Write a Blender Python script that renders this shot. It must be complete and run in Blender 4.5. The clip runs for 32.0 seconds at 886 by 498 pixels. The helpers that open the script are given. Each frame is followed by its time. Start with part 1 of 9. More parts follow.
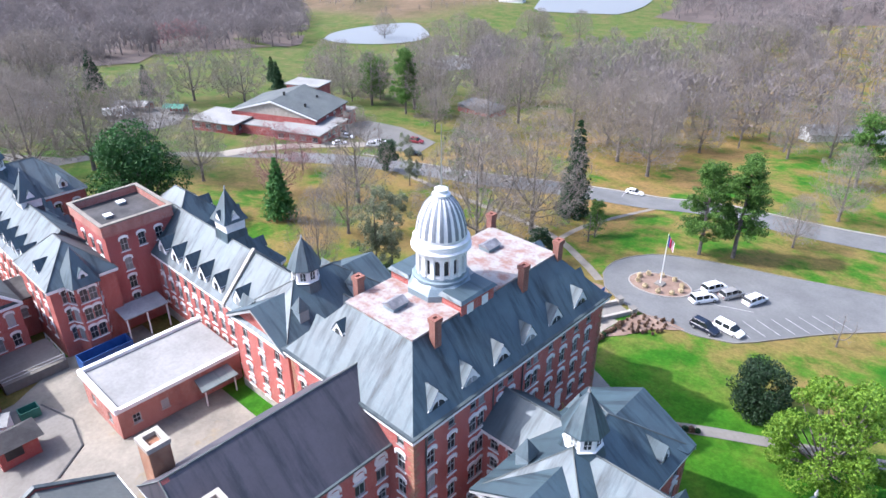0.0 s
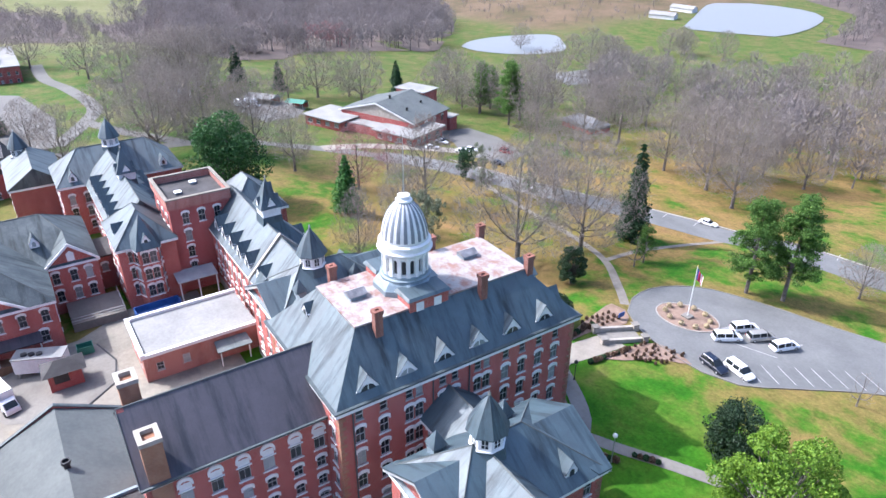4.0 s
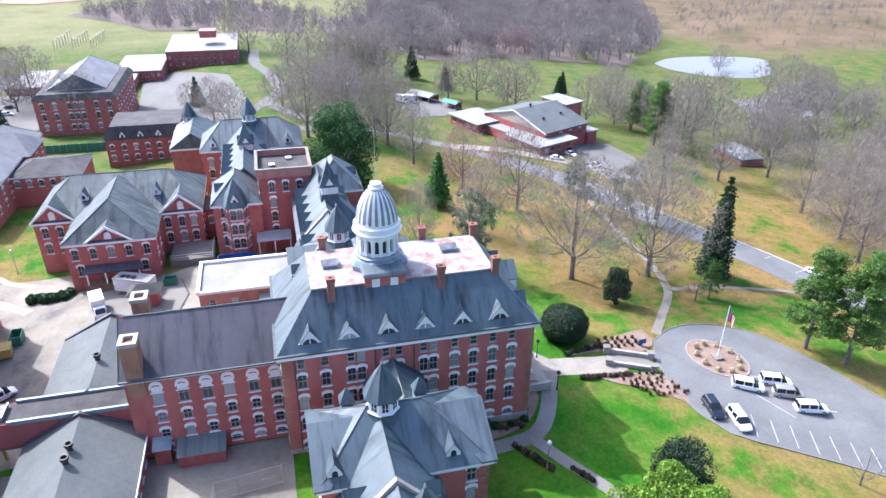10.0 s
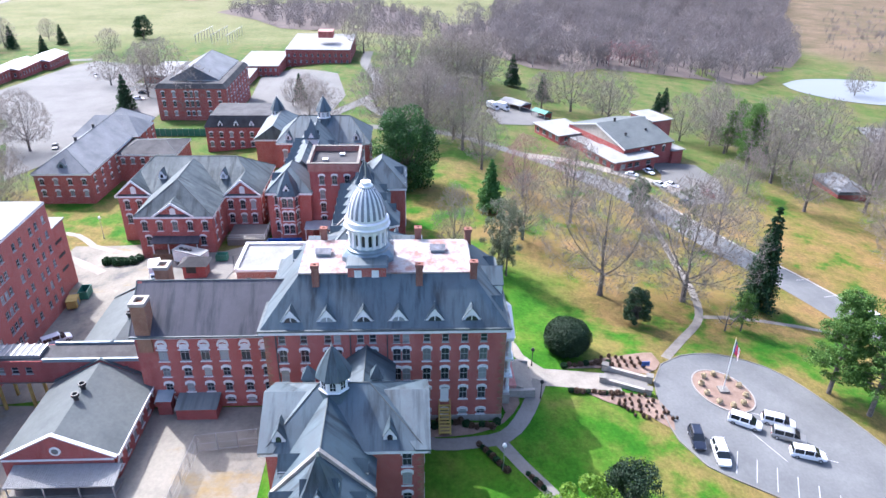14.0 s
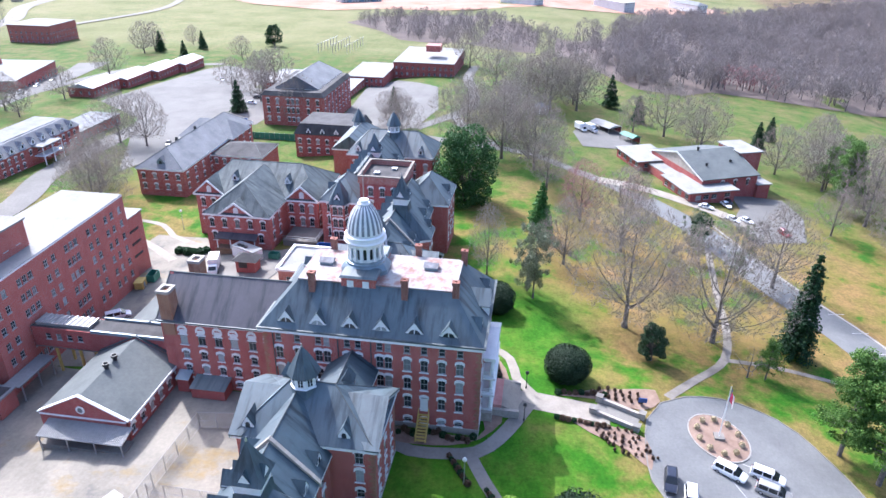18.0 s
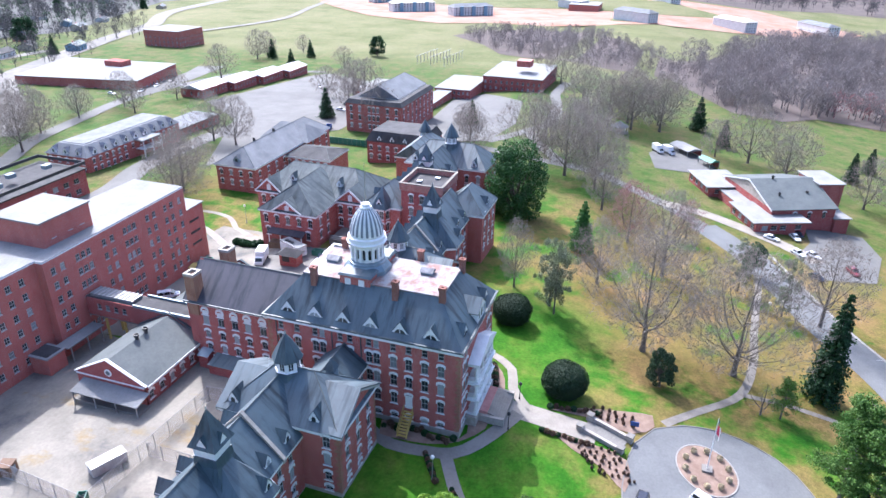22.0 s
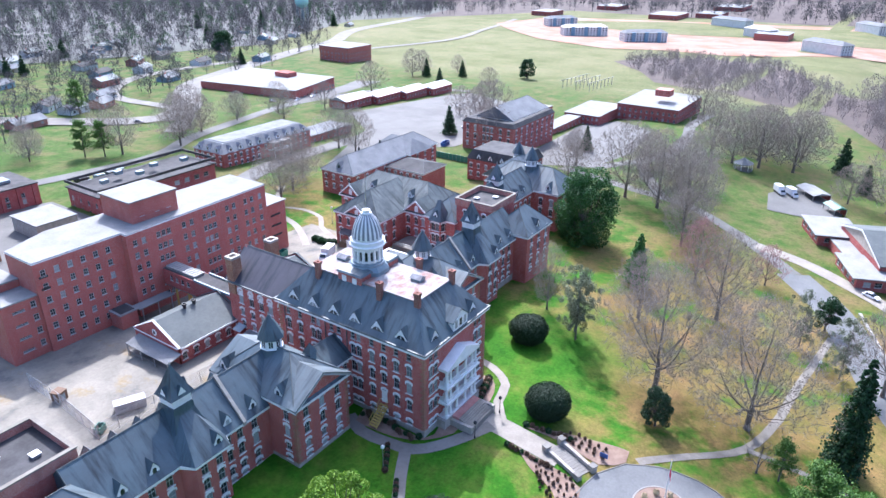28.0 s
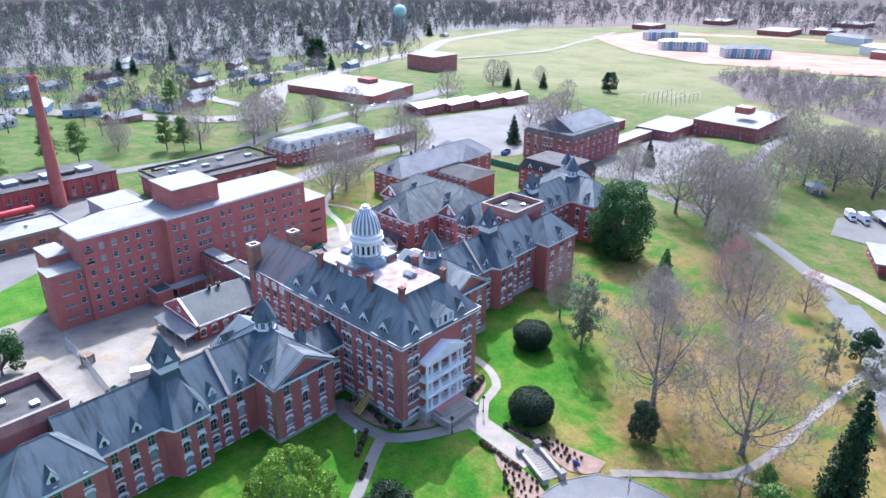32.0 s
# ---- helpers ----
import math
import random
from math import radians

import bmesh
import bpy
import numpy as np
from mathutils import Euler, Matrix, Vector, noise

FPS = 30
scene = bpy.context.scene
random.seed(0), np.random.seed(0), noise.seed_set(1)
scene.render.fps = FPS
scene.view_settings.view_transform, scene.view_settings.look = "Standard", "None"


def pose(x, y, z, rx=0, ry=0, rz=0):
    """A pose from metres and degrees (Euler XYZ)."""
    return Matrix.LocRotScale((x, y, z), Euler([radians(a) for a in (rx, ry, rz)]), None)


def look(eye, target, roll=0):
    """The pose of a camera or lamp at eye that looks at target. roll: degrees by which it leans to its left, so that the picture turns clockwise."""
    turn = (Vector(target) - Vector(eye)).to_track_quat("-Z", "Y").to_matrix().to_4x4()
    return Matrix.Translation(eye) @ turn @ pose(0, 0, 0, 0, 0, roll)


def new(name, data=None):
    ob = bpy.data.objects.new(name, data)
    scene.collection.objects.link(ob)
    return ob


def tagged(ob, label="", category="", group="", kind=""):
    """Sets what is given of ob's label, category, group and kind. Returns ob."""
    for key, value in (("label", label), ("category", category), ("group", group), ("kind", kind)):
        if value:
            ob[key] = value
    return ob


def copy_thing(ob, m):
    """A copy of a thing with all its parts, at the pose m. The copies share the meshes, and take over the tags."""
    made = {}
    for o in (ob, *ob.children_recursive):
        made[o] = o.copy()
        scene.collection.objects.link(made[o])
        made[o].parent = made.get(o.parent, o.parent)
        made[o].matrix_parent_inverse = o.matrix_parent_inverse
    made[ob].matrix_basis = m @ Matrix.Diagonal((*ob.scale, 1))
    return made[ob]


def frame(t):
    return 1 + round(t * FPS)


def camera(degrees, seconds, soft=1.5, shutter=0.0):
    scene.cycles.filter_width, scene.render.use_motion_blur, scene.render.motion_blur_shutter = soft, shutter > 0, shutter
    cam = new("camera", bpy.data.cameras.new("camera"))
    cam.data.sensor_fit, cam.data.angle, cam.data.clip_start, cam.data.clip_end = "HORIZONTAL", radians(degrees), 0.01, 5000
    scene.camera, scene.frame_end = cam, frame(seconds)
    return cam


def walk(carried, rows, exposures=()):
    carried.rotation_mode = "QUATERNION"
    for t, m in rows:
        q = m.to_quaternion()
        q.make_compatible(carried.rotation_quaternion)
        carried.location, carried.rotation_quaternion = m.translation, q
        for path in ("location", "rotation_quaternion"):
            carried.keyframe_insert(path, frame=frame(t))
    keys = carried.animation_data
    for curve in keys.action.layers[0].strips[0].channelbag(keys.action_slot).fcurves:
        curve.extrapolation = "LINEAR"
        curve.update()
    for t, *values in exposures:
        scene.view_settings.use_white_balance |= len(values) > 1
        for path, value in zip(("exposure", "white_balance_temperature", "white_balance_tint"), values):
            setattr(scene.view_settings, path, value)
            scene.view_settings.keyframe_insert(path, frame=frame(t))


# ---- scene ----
cam = camera(66.0, 32.0)
METRES, EYE, TILT, LEAN, TURN = 160.0, 64.0, 0.0, 0.0, 43.2
ROWS = [
    (0.0, 0.0, 0.0, 0.0, 0.06, -28.75, -0.11),
    (0.5, 0.0157, -0.0045, 0.003, 1.7, -28.69, -0.16),
    (1.0, 0.0316, -0.0084, 0.0061, 3.35, -28.65, -0.16),
    (1.5, 0.0466, -0.0118, 0.0086, 4.92, -28.6, -0.16),
    (2.0, 0.0636, -0.015, 0.0106, 6.73, -28.53, -0.22),
    (2.5, 0.0797, -0.0174, 0.0117, 8.43, -28.48, -0.25),
    (3.0, 0.0959, -0.0192, 0.0131, 10.14, -28.36, -0.31),
    (3.5, 0.1122, -0.0206, 0.0154, 11.84, -28.27, -0.32),
    (5.5, 0.1751, -0.0217, 0.0227, 18.33, -28.12, -0.66),
    (6.0, 0.1907, -0.0208, 0.0243, 19.9, -28.11, -0.72),
    (6.5, 0.2052, -0.0193, 0.0256, 21.37, -28.09, -0.75),
    (7.0, 0.2226, -0.0173, 0.0269, 23.11, -27.93, -0.69),
    (7.5, 0.2384, -0.0151, 0.0289, 24.74, -27.87, -0.69),
    (8.0, 0.2531, -0.0124, 0.0306, 26.23, -27.87, -0.69),
    (8.5, 0.2693, -0.0095, 0.0313, 27.84, -27.83, -0.65),
    (9.0, 0.2838, -0.0056, 0.0321, 29.39, -27.83, -0.68),
    (9.5, 0.2994, -0.0018, 0.0316, 30.91, -27.85, -0.67),
    (10.0, 0.3141, 0.0027, 0.0309, 32.42, -27.76, -0.71),
    (10.5, 0.3287, 0.0078, 0.0317, 33.93, -27.74, -0.76),
    (11.0, 0.3433, 0.0132, 0.0331, 35.43, -27.71, -0.77),
    (11.5, 0.3576, 0.0192, 0.0351, 36.95, -27.66, -0.82),
    (12.0, 0.3717, 0.0258, 0.0372, 38.41, -27.65, -0.8),
    (12.5, 0.3859, 0.0323, 0.0401, 39.89, -27.56, -0.82),
    (13.0, 0.3998, 0.0387, 0.043, 41.32, -27.6, -0.81),
    (13.5, 0.4128, 0.0458, 0.0435, 42.69, -27.57, -0.85),
    (14.0, 0.4258, 0.0532, 0.0438, 44.08, -27.49, -0.91),
    (14.5, 0.4386, 0.0612, 0.0453, 45.49, -27.37, -0.91),
    (16.5, 0.4888, 0.0963, 0.0588, 51.17, -27.06, -0.89),
    (17.0, 0.5013, 0.1064, 0.0632, 52.61, -27.0, -0.84),
    (17.5, 0.5135, 0.1166, 0.0678, 54.06, -26.96, -0.8),
    (18.0, 0.526, 0.1269, 0.0714, 55.47, -26.87, -0.71),
    (18.5, 0.5378, 0.137, 0.0738, 56.84, -26.72, -0.68),
    (19.0, 0.5494, 0.1468, 0.0755, 58.17, -26.65, -0.68),
    (19.5, 0.5601, 0.1564, 0.076, 59.42, -26.48, -0.66),
    (20.0, 0.5702, 0.1658, 0.0765, 60.64, -26.34, -0.66),
    (20.5, 0.5799, 0.1753, 0.0772, 61.83, -26.24, -0.66),
    (21.0, 0.5887, 0.1851, 0.0781, 63.01, -26.1, -0.68),
    (21.5, 0.5974, 0.1962, 0.0797, 64.22, -25.99, -0.67),
    (22.0, 0.606, 0.2078, 0.0816, 65.46, -25.96, -0.68),
    (22.5, 0.6152, 0.2197, 0.0818, 66.7, -25.88, -0.68),
    (23.0, 0.6242, 0.2323, 0.0826, 67.98, -25.72, -0.66),
    (23.5, 0.6336, 0.2457, 0.0847, 69.3, -25.63, -0.61),
    (24.0, 0.6427, 0.259, 0.0853, 70.63, -25.54, -0.6),
    (24.5, 0.6518, 0.2725, 0.0857, 71.94, -25.4, -0.56),
    (25.0, 0.6601, 0.2867, 0.0868, 73.28, -25.2, -0.51),
    (25.5, 0.6685, 0.3009, 0.0884, 74.61, -25.11, -0.48),
    (27.5, 0.6991, 0.3591, 0.0945, 79.74, -24.56, -0.39),
    (28.0, 0.7058, 0.3748, 0.0952, 80.97, -24.44, -0.41),
    (28.5, 0.7112, 0.3892, 0.0951, 82.09, -24.32, -0.45),
    (29.0, 0.7162, 0.4035, 0.0942, 83.21, -24.26, -0.47),
    (29.5, 0.7211, 0.4178, 0.0931, 84.32, -24.16, -0.48),
    (30.0, 0.726, 0.432, 0.093, 85.44, -24.03, -0.49),
    (30.5, 0.7308, 0.446, 0.0933, 86.53, -23.97, -0.5),
    (31.0, 0.7349, 0.4594, 0.093, 87.57, -23.82, -0.5),
    (31.5, 0.7385, 0.473, 0.0936, 88.62, -23.7, -0.5),
    (32.0, 0.742, 0.4864, 0.0936, 89.65, -23.62, -0.49),
]
walk(cam, [(t, pose(0, 0, EYE, TILT, LEAN, TURN) @ pose(METRES * x, METRES * y, METRES * z, 90 + pitch, roll, yaw)) for t, x, y, z, yaw, pitch, roll in ROWS], [(0.0, 1.35, 5700, 15), (6.0, 1.48, 5650, 15), (13.0, 1.63, 5600, 16), (22.0, 1.54, 5500, 16), (32.0, 1.52, 5350, 16)])

# ---------------------------------------------------------------- light
SUN_ELEV, SUN_FROM = 46.0, (-0.74, -0.67)
world = bpy.data.worlds.new("sky")
scene.world = world
world.use_nodes = True
wn, wl = world.node_tree.nodes, world.node_tree.links
sky = wn.new("ShaderNodeTexSky")
sky.sky_type, sky.sun_disc = "NISHITA", False
sky.sun_elevation = radians(SUN_ELEV)
sky.sun_rotation = math.atan2(SUN_FROM[0], SUN_FROM[1])
sky.air_density, sky.dust_density, sky.ozone_density = 1.0, 5.0, 3.0
wn["Background"].inputs["Strength"].default_value = 0.15
wl.new(sky.outputs[0], wn["Background"].inputs["Color"])
sun = new("sun", bpy.data.lights.new("sun", "SUN"))
sun.data.energy, sun.data.angle, sun.data.color = 2.95, radians(0.6), (1.0, 0.94, 0.85)
k = 60 / math.tan(radians(SUN_ELEV))
sun.matrix_world = look((SUN_FROM[0] * k, SUN_FROM[1] * k, 60), (0, 0, 0))

# ---------------------------------------------------------------- materials


def material(name, base, rough=0.8, metal=0.0, spec=0.4):
    m = bpy.data.materials.new(name)
    m.use_nodes = True
    b = m.node_tree.nodes["Principled BSDF"]
    b.inputs["Base Color"].default_value = (*base, 1)
    b.inputs["Roughness"].default_value = rough
    b.inputs["Metallic"].default_value = metal
    b.inputs["Specular IOR Level"].default_value = spec
    return m, m.node_tree.nodes, m.node_tree.links, b


def coords(n, l, scale=(1, 1, 1)):
    g_ = n.new("ShaderNodeNewGeometry")
    mp = n.new("ShaderNodeMapping")
    mp.inputs["Scale"].default_value = scale
    l.new(g_.outputs["Position"], mp.inputs["Vector"])
    return mp.outputs[0]


def noise_node(n, l, vec, scale, detail=4.0, rough=0.55):
    t = n.new("ShaderNodeTexNoise")
    t.inputs["Scale"].default_value, t.inputs["Detail"].default_value = scale, detail
    t.inputs["Roughness"].default_value = rough
    l.new(vec, t.inputs["Vector"])
    return t.outputs["Fac"]


def ramp(n, l, fac, stops):
    r = n.new("ShaderNodeValToRGB")
    e = r.color_ramp.elements
    while len(e) < len(stops):
        e.new(0.5)
    for el, (p, c) in zip(e, stops):
        el.position, el.color = p, (*c, 1)
    l.new(fac, r.inputs[0])
    return r.outputs[0]


def mix(n, l, fac, a, b, mode="MIX"):
    m = n.new("ShaderNodeMix")
    m.data_type, m.blend_type = "RGBA", mode
    for sock, v in ((m.inputs[0], fac), (m.inputs[6], a), (m.inputs[7], b)):
        if isinstance(v, (int, float)):
            sock.default_value = v
        elif isinstance(v, tuple):
            sock.default_value = (*v, 1)
        else:
            l.new(v, sock)
    return m.outputs[2]


def bump(n, l, b, fac, strength=0.3, dist=0.05):
    u = n.new("ShaderNodeBump")
    u.inputs["Strength"].default_value, u.inputs["Distance"].default_value = strength, dist
    l.new(fac, u.inputs["Height"])
    l.new(u.outputs[0], b.inputs["Normal"])


def mottled(name, a, c, scale=0.6, rough=0.8, fine=8.0, lo=0.35, hi=0.65, metal=0.0, spec=0.4, stretch=(1, 1, 1), bmp=0.2):
    """Two colours in patches, with a finer grain over them."""
    m, n, l, b = material(name, a, rough, metal, spec)
    v = coords(n, l, stretch)
    col = ramp(n, l, noise_node(n, l, v, scale, 6.0, 0.65), [(lo, a), (hi, c)])
    grain = noise_node(n, l, v, fine, 3.0)
    col = mix(n, l, 0.35, col, ramp(n, l, grain, [(0.3, (0.55, 0.55, 0.55)), (0.7, (1.0, 1.0, 1.0))]), "MULTIPLY")
    l.new(col, b.inputs["Base Color"])
    if bmp:
        bump(n, l, b, grain, bmp, 0.04)
    return m


def brick_material(name, a, c, mortar, stain=(0.55, 0.5, 0.5)):
    m, n, l, b = material(name, a, 0.85, 0, 0.25)
    g_ = n.new("ShaderNodeNewGeometry")
    sp, cb, ad = n.new("ShaderNodeSeparateXYZ"), n.new("ShaderNodeCombineXYZ"), n.new("ShaderNodeMath")
    l.new(g_.outputs["Position"], sp.inputs[0])
    ad.operation = "ADD"
    l.new(sp.outputs[0], ad.inputs[0]), l.new(sp.outputs[1], ad.inputs[1])
    l.new(ad.outputs[0], cb.inputs[0]), l.new(sp.outputs[2], cb.inputs[1])
    t = n.new("ShaderNodeTexBrick")
    t.inputs["Scale"].default_value = 1.0
    t.inputs["Brick Width"].default_value, t.inputs["Row Height"].default_value = 0.23, 0.085
    t.inputs["Mortar Size"].default_value = 0.009
    for k_, v_ in (("Color1", a), ("Color2", c), ("Mortar", mortar)):
        t.inputs[k_].default_value = (*v_, 1)
    l.new(cb.outputs[0], t.inputs["Vector"])
    v = coords(n, l, (1, 1, 0.45))
    st = ramp(n, l, noise_node(n, l, v, 0.5, 7.0, 0.65), [(0.3, stain), (0.6, (1, 1, 1))])
    col = mix(n, l, 0.8, t.outputs["Color"], st, "MULTIPLY")
    l.new(col, b.inputs["Base Color"])
    bump(n, l, b, t.outputs["Fac"], -0.25, 0.02)
    return m


def slate_material(name, dark, light, streak, rough=0.5, wash=(0.16, 0.18, 0.2), ior=1.62):
    """Slate courses, patchy, with rain streaks that run down the slope."""
    m, n, l, b = material(name, dark, rough + 0.24, 0, 1.0)
    b.inputs["IOR"].default_value = ior
    v = coords(n, l)
    patch = noise_node(n, l, v, 0.22, 7.0, 0.7)
    col = ramp(n, l, patch, [(0.36, dark), (0.66, light)])
    # across the slope the streaks are fine, down the slope they run long
    g_ = n.new("ShaderNodeNewGeometry")
    cr, nm, dt, sp, cb = (n.new("ShaderNodeVectorMath"), n.new("ShaderNodeVectorMath"), n.new("ShaderNodeVectorMath"), n.new("ShaderNodeSeparateXYZ"), n.new("ShaderNodeCombineXYZ"))
    cr.operation, nm.operation, dt.operation = "CROSS_PRODUCT", "NORMALIZE", "DOT_PRODUCT"
    l.new(g_.outputs["True Normal"], cr.inputs[0])
    cr.inputs[1].default_value = (0, 0, 1)
    l.new(cr.outputs[0], nm.inputs[0])
    l.new(nm.outputs[0], dt.inputs[0]), l.new(g_.outputs["Position"], dt.inputs[1])
    l.new(g_.outputs["Position"], sp.inputs[0])
    zs = n.new("ShaderNodeMath")
    zs.operation = "MULTIPLY"
    zs.inputs[1].default_value = 0.2
    l.new(sp.outputs[2], zs.inputs[0])
    l.new(dt.outputs["Value"], cb.inputs[0]), l.new(zs.outputs[0], cb.inputs[1])
    s2 = noise_node(n, l, cb.outputs[0], 0.75, 5.0, 0.62)
    col = mix(n, l, ramp(n, l, s2, [(0.5, (0, 0, 0)), (0.68, (0.8, 0.8, 0.8))]), col, streak)
    l.new(ramp(n, l, s2, [(0.46, (1.0, 1.0, 1.0)), (0.7, (0.45, 0.45, 0.45))]), b.inputs["Specular IOR Level"])
    s3 = noise_node(n, l, cb.outputs[0], 3.1, 3.0, 0.6)
    col = mix(n, l, ramp(n, l, s3, [(0.64, (0, 0, 0)), (0.78, (0.3, 0.3, 0.3))]), col, wash)
    w = n.new("ShaderNodeTexWave")
    w.bands_direction, w.inputs["Scale"].default_value = "Z", 2.3
    w.inputs["Distortion"].default_value = 1.0
    l.new(v, w.inputs["Vector"])
    grain = noise_node(n, l, v, 5.0, 3.0, 0.6)
    col = mix(n, l, 0.4, col, ramp(n, l, grain, [(0.3, (0.5, 0.5, 0.5)), (0.72, (1, 1, 1))]), "MULTIPLY")
    l.new(col, b.inputs["Base Color"])
    bump(n, l, b, w.outputs["Fac"], 0.08, 0.02)
    return m


BRICK = brick_material("red brick", (0.415, 0.104, 0.085), (0.34, 0.082, 0.068), (0.44, 0.25, 0.22), (0.66, 0.6, 0.6))
BRICK_DARK = brick_material("dark red brick", (0.37, 0.085, 0.076), (0.30, 0.066, 0.062), (0.38, 0.20, 0.18), (0.68, 0.62, 0.62))
BRICK_NEW = brick_material("plain red brick", (0.43, 0.125, 0.10), (0.38, 0.105, 0.085), (0.42, 0.23, 0.20), (0.75, 0.7, 0.7))
BRICK_TAN = brick_material("weathered tan brick", (0.34, 0.17, 0.10), (0.26, 0.12, 0.075), (0.38, 0.28, 0.2))
BRICK_PINK = brick_material("pale red brick", (0.42, 0.17, 0.13), (0.35, 0.13, 0.105), (0.46, 0.33, 0.29))
BRICK_BROWN = brick_material("sooty brown brick", (0.27, 0.115, 0.085), (0.21, 0.085, 0.065), (0.30, 0.2, 0.17))
SLATE = slate_material("blue-grey slate", (0.010, 0.034, 0.049), (0.029, 0.070, 0.090), (0.005, 0.010, 0.015), 0.4, (0.09, 0.11, 0.115))
SLATE_OLD = slate_material("mottled old slate", (0.035, 0.052, 0.058), (0.10, 0.125, 0.128), (0.018, 0.024, 0.026), 0.5, (0.13, 0.145, 0.14), 1.4)
SLATE_PURPLE = slate_material("purple slate", (0.03, 0.026, 0.037), (0.052, 0.045, 0.06), (0.02, 0.027, 0.038), 0.42, (0.10, 0.11, 0.125), 1.5)
SLATE_GREEN = slate_material("grey-green roofing", (0.095, 0.125, 0.125), (0.135, 0.165, 0.16), (0.07, 0.085, 0.085), 0.55)
ROOF_GREY = mottled("grey shingle", (0.136, 0.144, 0.152), (0.208, 0.216, 0.224), 0.2, 0.85, 3.0)
ROOF_SMOOTH = mottled("worn grey-green roofing felt", (0.08, 0.092, 0.092), (0.115, 0.128, 0.125), 0.18, 0.8, 2.0, bmp=0.05)
ROOF_FLAT = mottled("black flat roofing", (0.036, 0.035, 0.036), (0.08, 0.077, 0.077), 0.25, 0.9, 3.0)
ROOF_WHITE = mottled("white roof membrane", (0.215, 0.213, 0.206), (0.285, 0.283, 0.274), 0.15, 0.92, 2.0)
DECK = mottled("white-painted tin, rust showing through", (0.245, 0.139, 0.115), (0.315, 0.305, 0.297), 0.55, 0.92, 4.0, 0.38, 0.56)
METAL = mottled("grey-blue painted metal", (0.17, 0.22, 0.25), (0.25, 0.31, 0.34), 0.5, 0.45, 6.0, metal=0.2)
TIN_PATCHED = mottled("patched pale tin", (0.135, 0.135, 0.149), (0.27, 0.27, 0.288), 0.8, 0.5, 5.0, 0.4, 0.66)
TIN_PALE = mottled("pale grey tin", (0.288, 0.296, 0.304), (0.4, 0.408, 0.416), 0.5, 0.5, 5.0)
WHITE = mottled("white paint", (0.70, 0.70, 0.69), (0.82, 0.82, 0.81), 0.8, 0.6, 10.0, bmp=0.08)
TRIM_DARK = mottled("dark gutter", (0.05, 0.065, 0.07), (0.08, 0.1, 0.105), 1.0, 0.5, 6.0)
STONE = mottled("pale stone", (0.306, 0.272, 0.23), (0.408, 0.374, 0.332), 1.0, 0.85, 6.0)
CONCRETE = mottled("pale concrete", (0.155, 0.144, 0.126), (0.218, 0.205, 0.183), 0.12, 0.9, 2.0, bmp=0.1)
PATH = mottled("old stained concrete", (0.176, 0.156, 0.128), (0.248, 0.224, 0.192), 0.4, 0.95, 3.0, bmp=0.1)
SASH = mottled("grey-white sash paint", (0.36, 0.37, 0.36), (0.46, 0.47, 0.46), 0.8, 0.6, 10.0, bmp=0)
WALKWAY = mottled("cream concrete walk", (0.24, 0.212, 0.176), (0.31, 0.277, 0.232), 0.3, 0.9, 3.0, bmp=0.1)
ASPHALT = mottled("worn asphalt", (0.118, 0.121, 0.12), (0.162, 0.164, 0.161), 0.12, 0.9, 2.5, bmp=0.15)
ASPHALT_OLD = mottled("old pale asphalt", (0.112, 0.109, 0.101), (0.156, 0.151, 0.14), 0.06, 0.9, 1.5, bmp=0.1)
MULCH = mottled("red-brown mulch", (0.185, 0.12, 0.088), (0.275, 0.195, 0.148), 0.5, 0.95, 5.0)
SOIL = mottled("orange clay", (0.30, 0.13, 0.075), (0.34, 0.235, 0.175), 0.03, 0.95, 0.5)
PAINTLINE = mottled("worn road paint", (0.28, 0.28, 0.275), (0.45, 0.45, 0.44), 1.0, 0.8, 5.0)
CURB = mottled("curb", (0.25, 0.237, 0.217), (0.33, 0.315, 0.29), 0.6, 0.9, 4.0)
DOMEGREY = mottled("grey dome panel", (0.16, 0.18, 0.21), (0.24, 0.26, 0.29), 0.8, 0.5, 6.0)
BLACK = mottled("black metal", (0.02, 0.02, 0.022), (0.04, 0.04, 0.042), 1.0, 0.5, 6.0)
STEEL = mottled("galvanized steel", (0.35, 0.35, 0.35), (0.5, 0.5, 0.5), 1.0, 0.45, 6.0, metal=0.6)
RUBBER = mottled("tyre rubber", (0.015, 0.015, 0.016), (0.03, 0.03, 0.03), 3.0, 0.9, 10.0)
REDPAVE = mottled("faded red paving", (0.40, 0.17, 0.15), (0.5, 0.25, 0.22), 0.8, 0.85, 5.0)
GREEN_METAL = mottled("green painted metal", (0.035, 0.16, 0.11), (0.05, 0.21, 0.15), 0.8, 0.5, 6.0)
BLUE_METAL = mottled("blue painted metal", (0.02, 0.07, 0.24), (0.035, 0.11, 0.33), 0.8, 0.5, 6.0)
YELLOW = mottled("yellow-stained wood", (0.42, 0.30, 0.08), (0.52, 0.38, 0.12), 1.0, 0.8, 6.0)
WOOD = mottled("brown wood", (0.14, 0.085, 0.055), (0.22, 0.14, 0.09), 1.0, 0.8, 6.0)
BARK = mottled("grey-brown bark", (0.10, 0.085, 0.075), (0.20, 0.175, 0.16), 1.5, 0.95, 8.0)
WATER, n_, l_, b_ = material("pond water", (0.19, 0.20, 0.20), 0.4, 0, 0.5)
bump(n_, l_, b_, noise_node(n_, l_, coords(n_, l_), 0.5, 4.0), 0.15, 0.1)


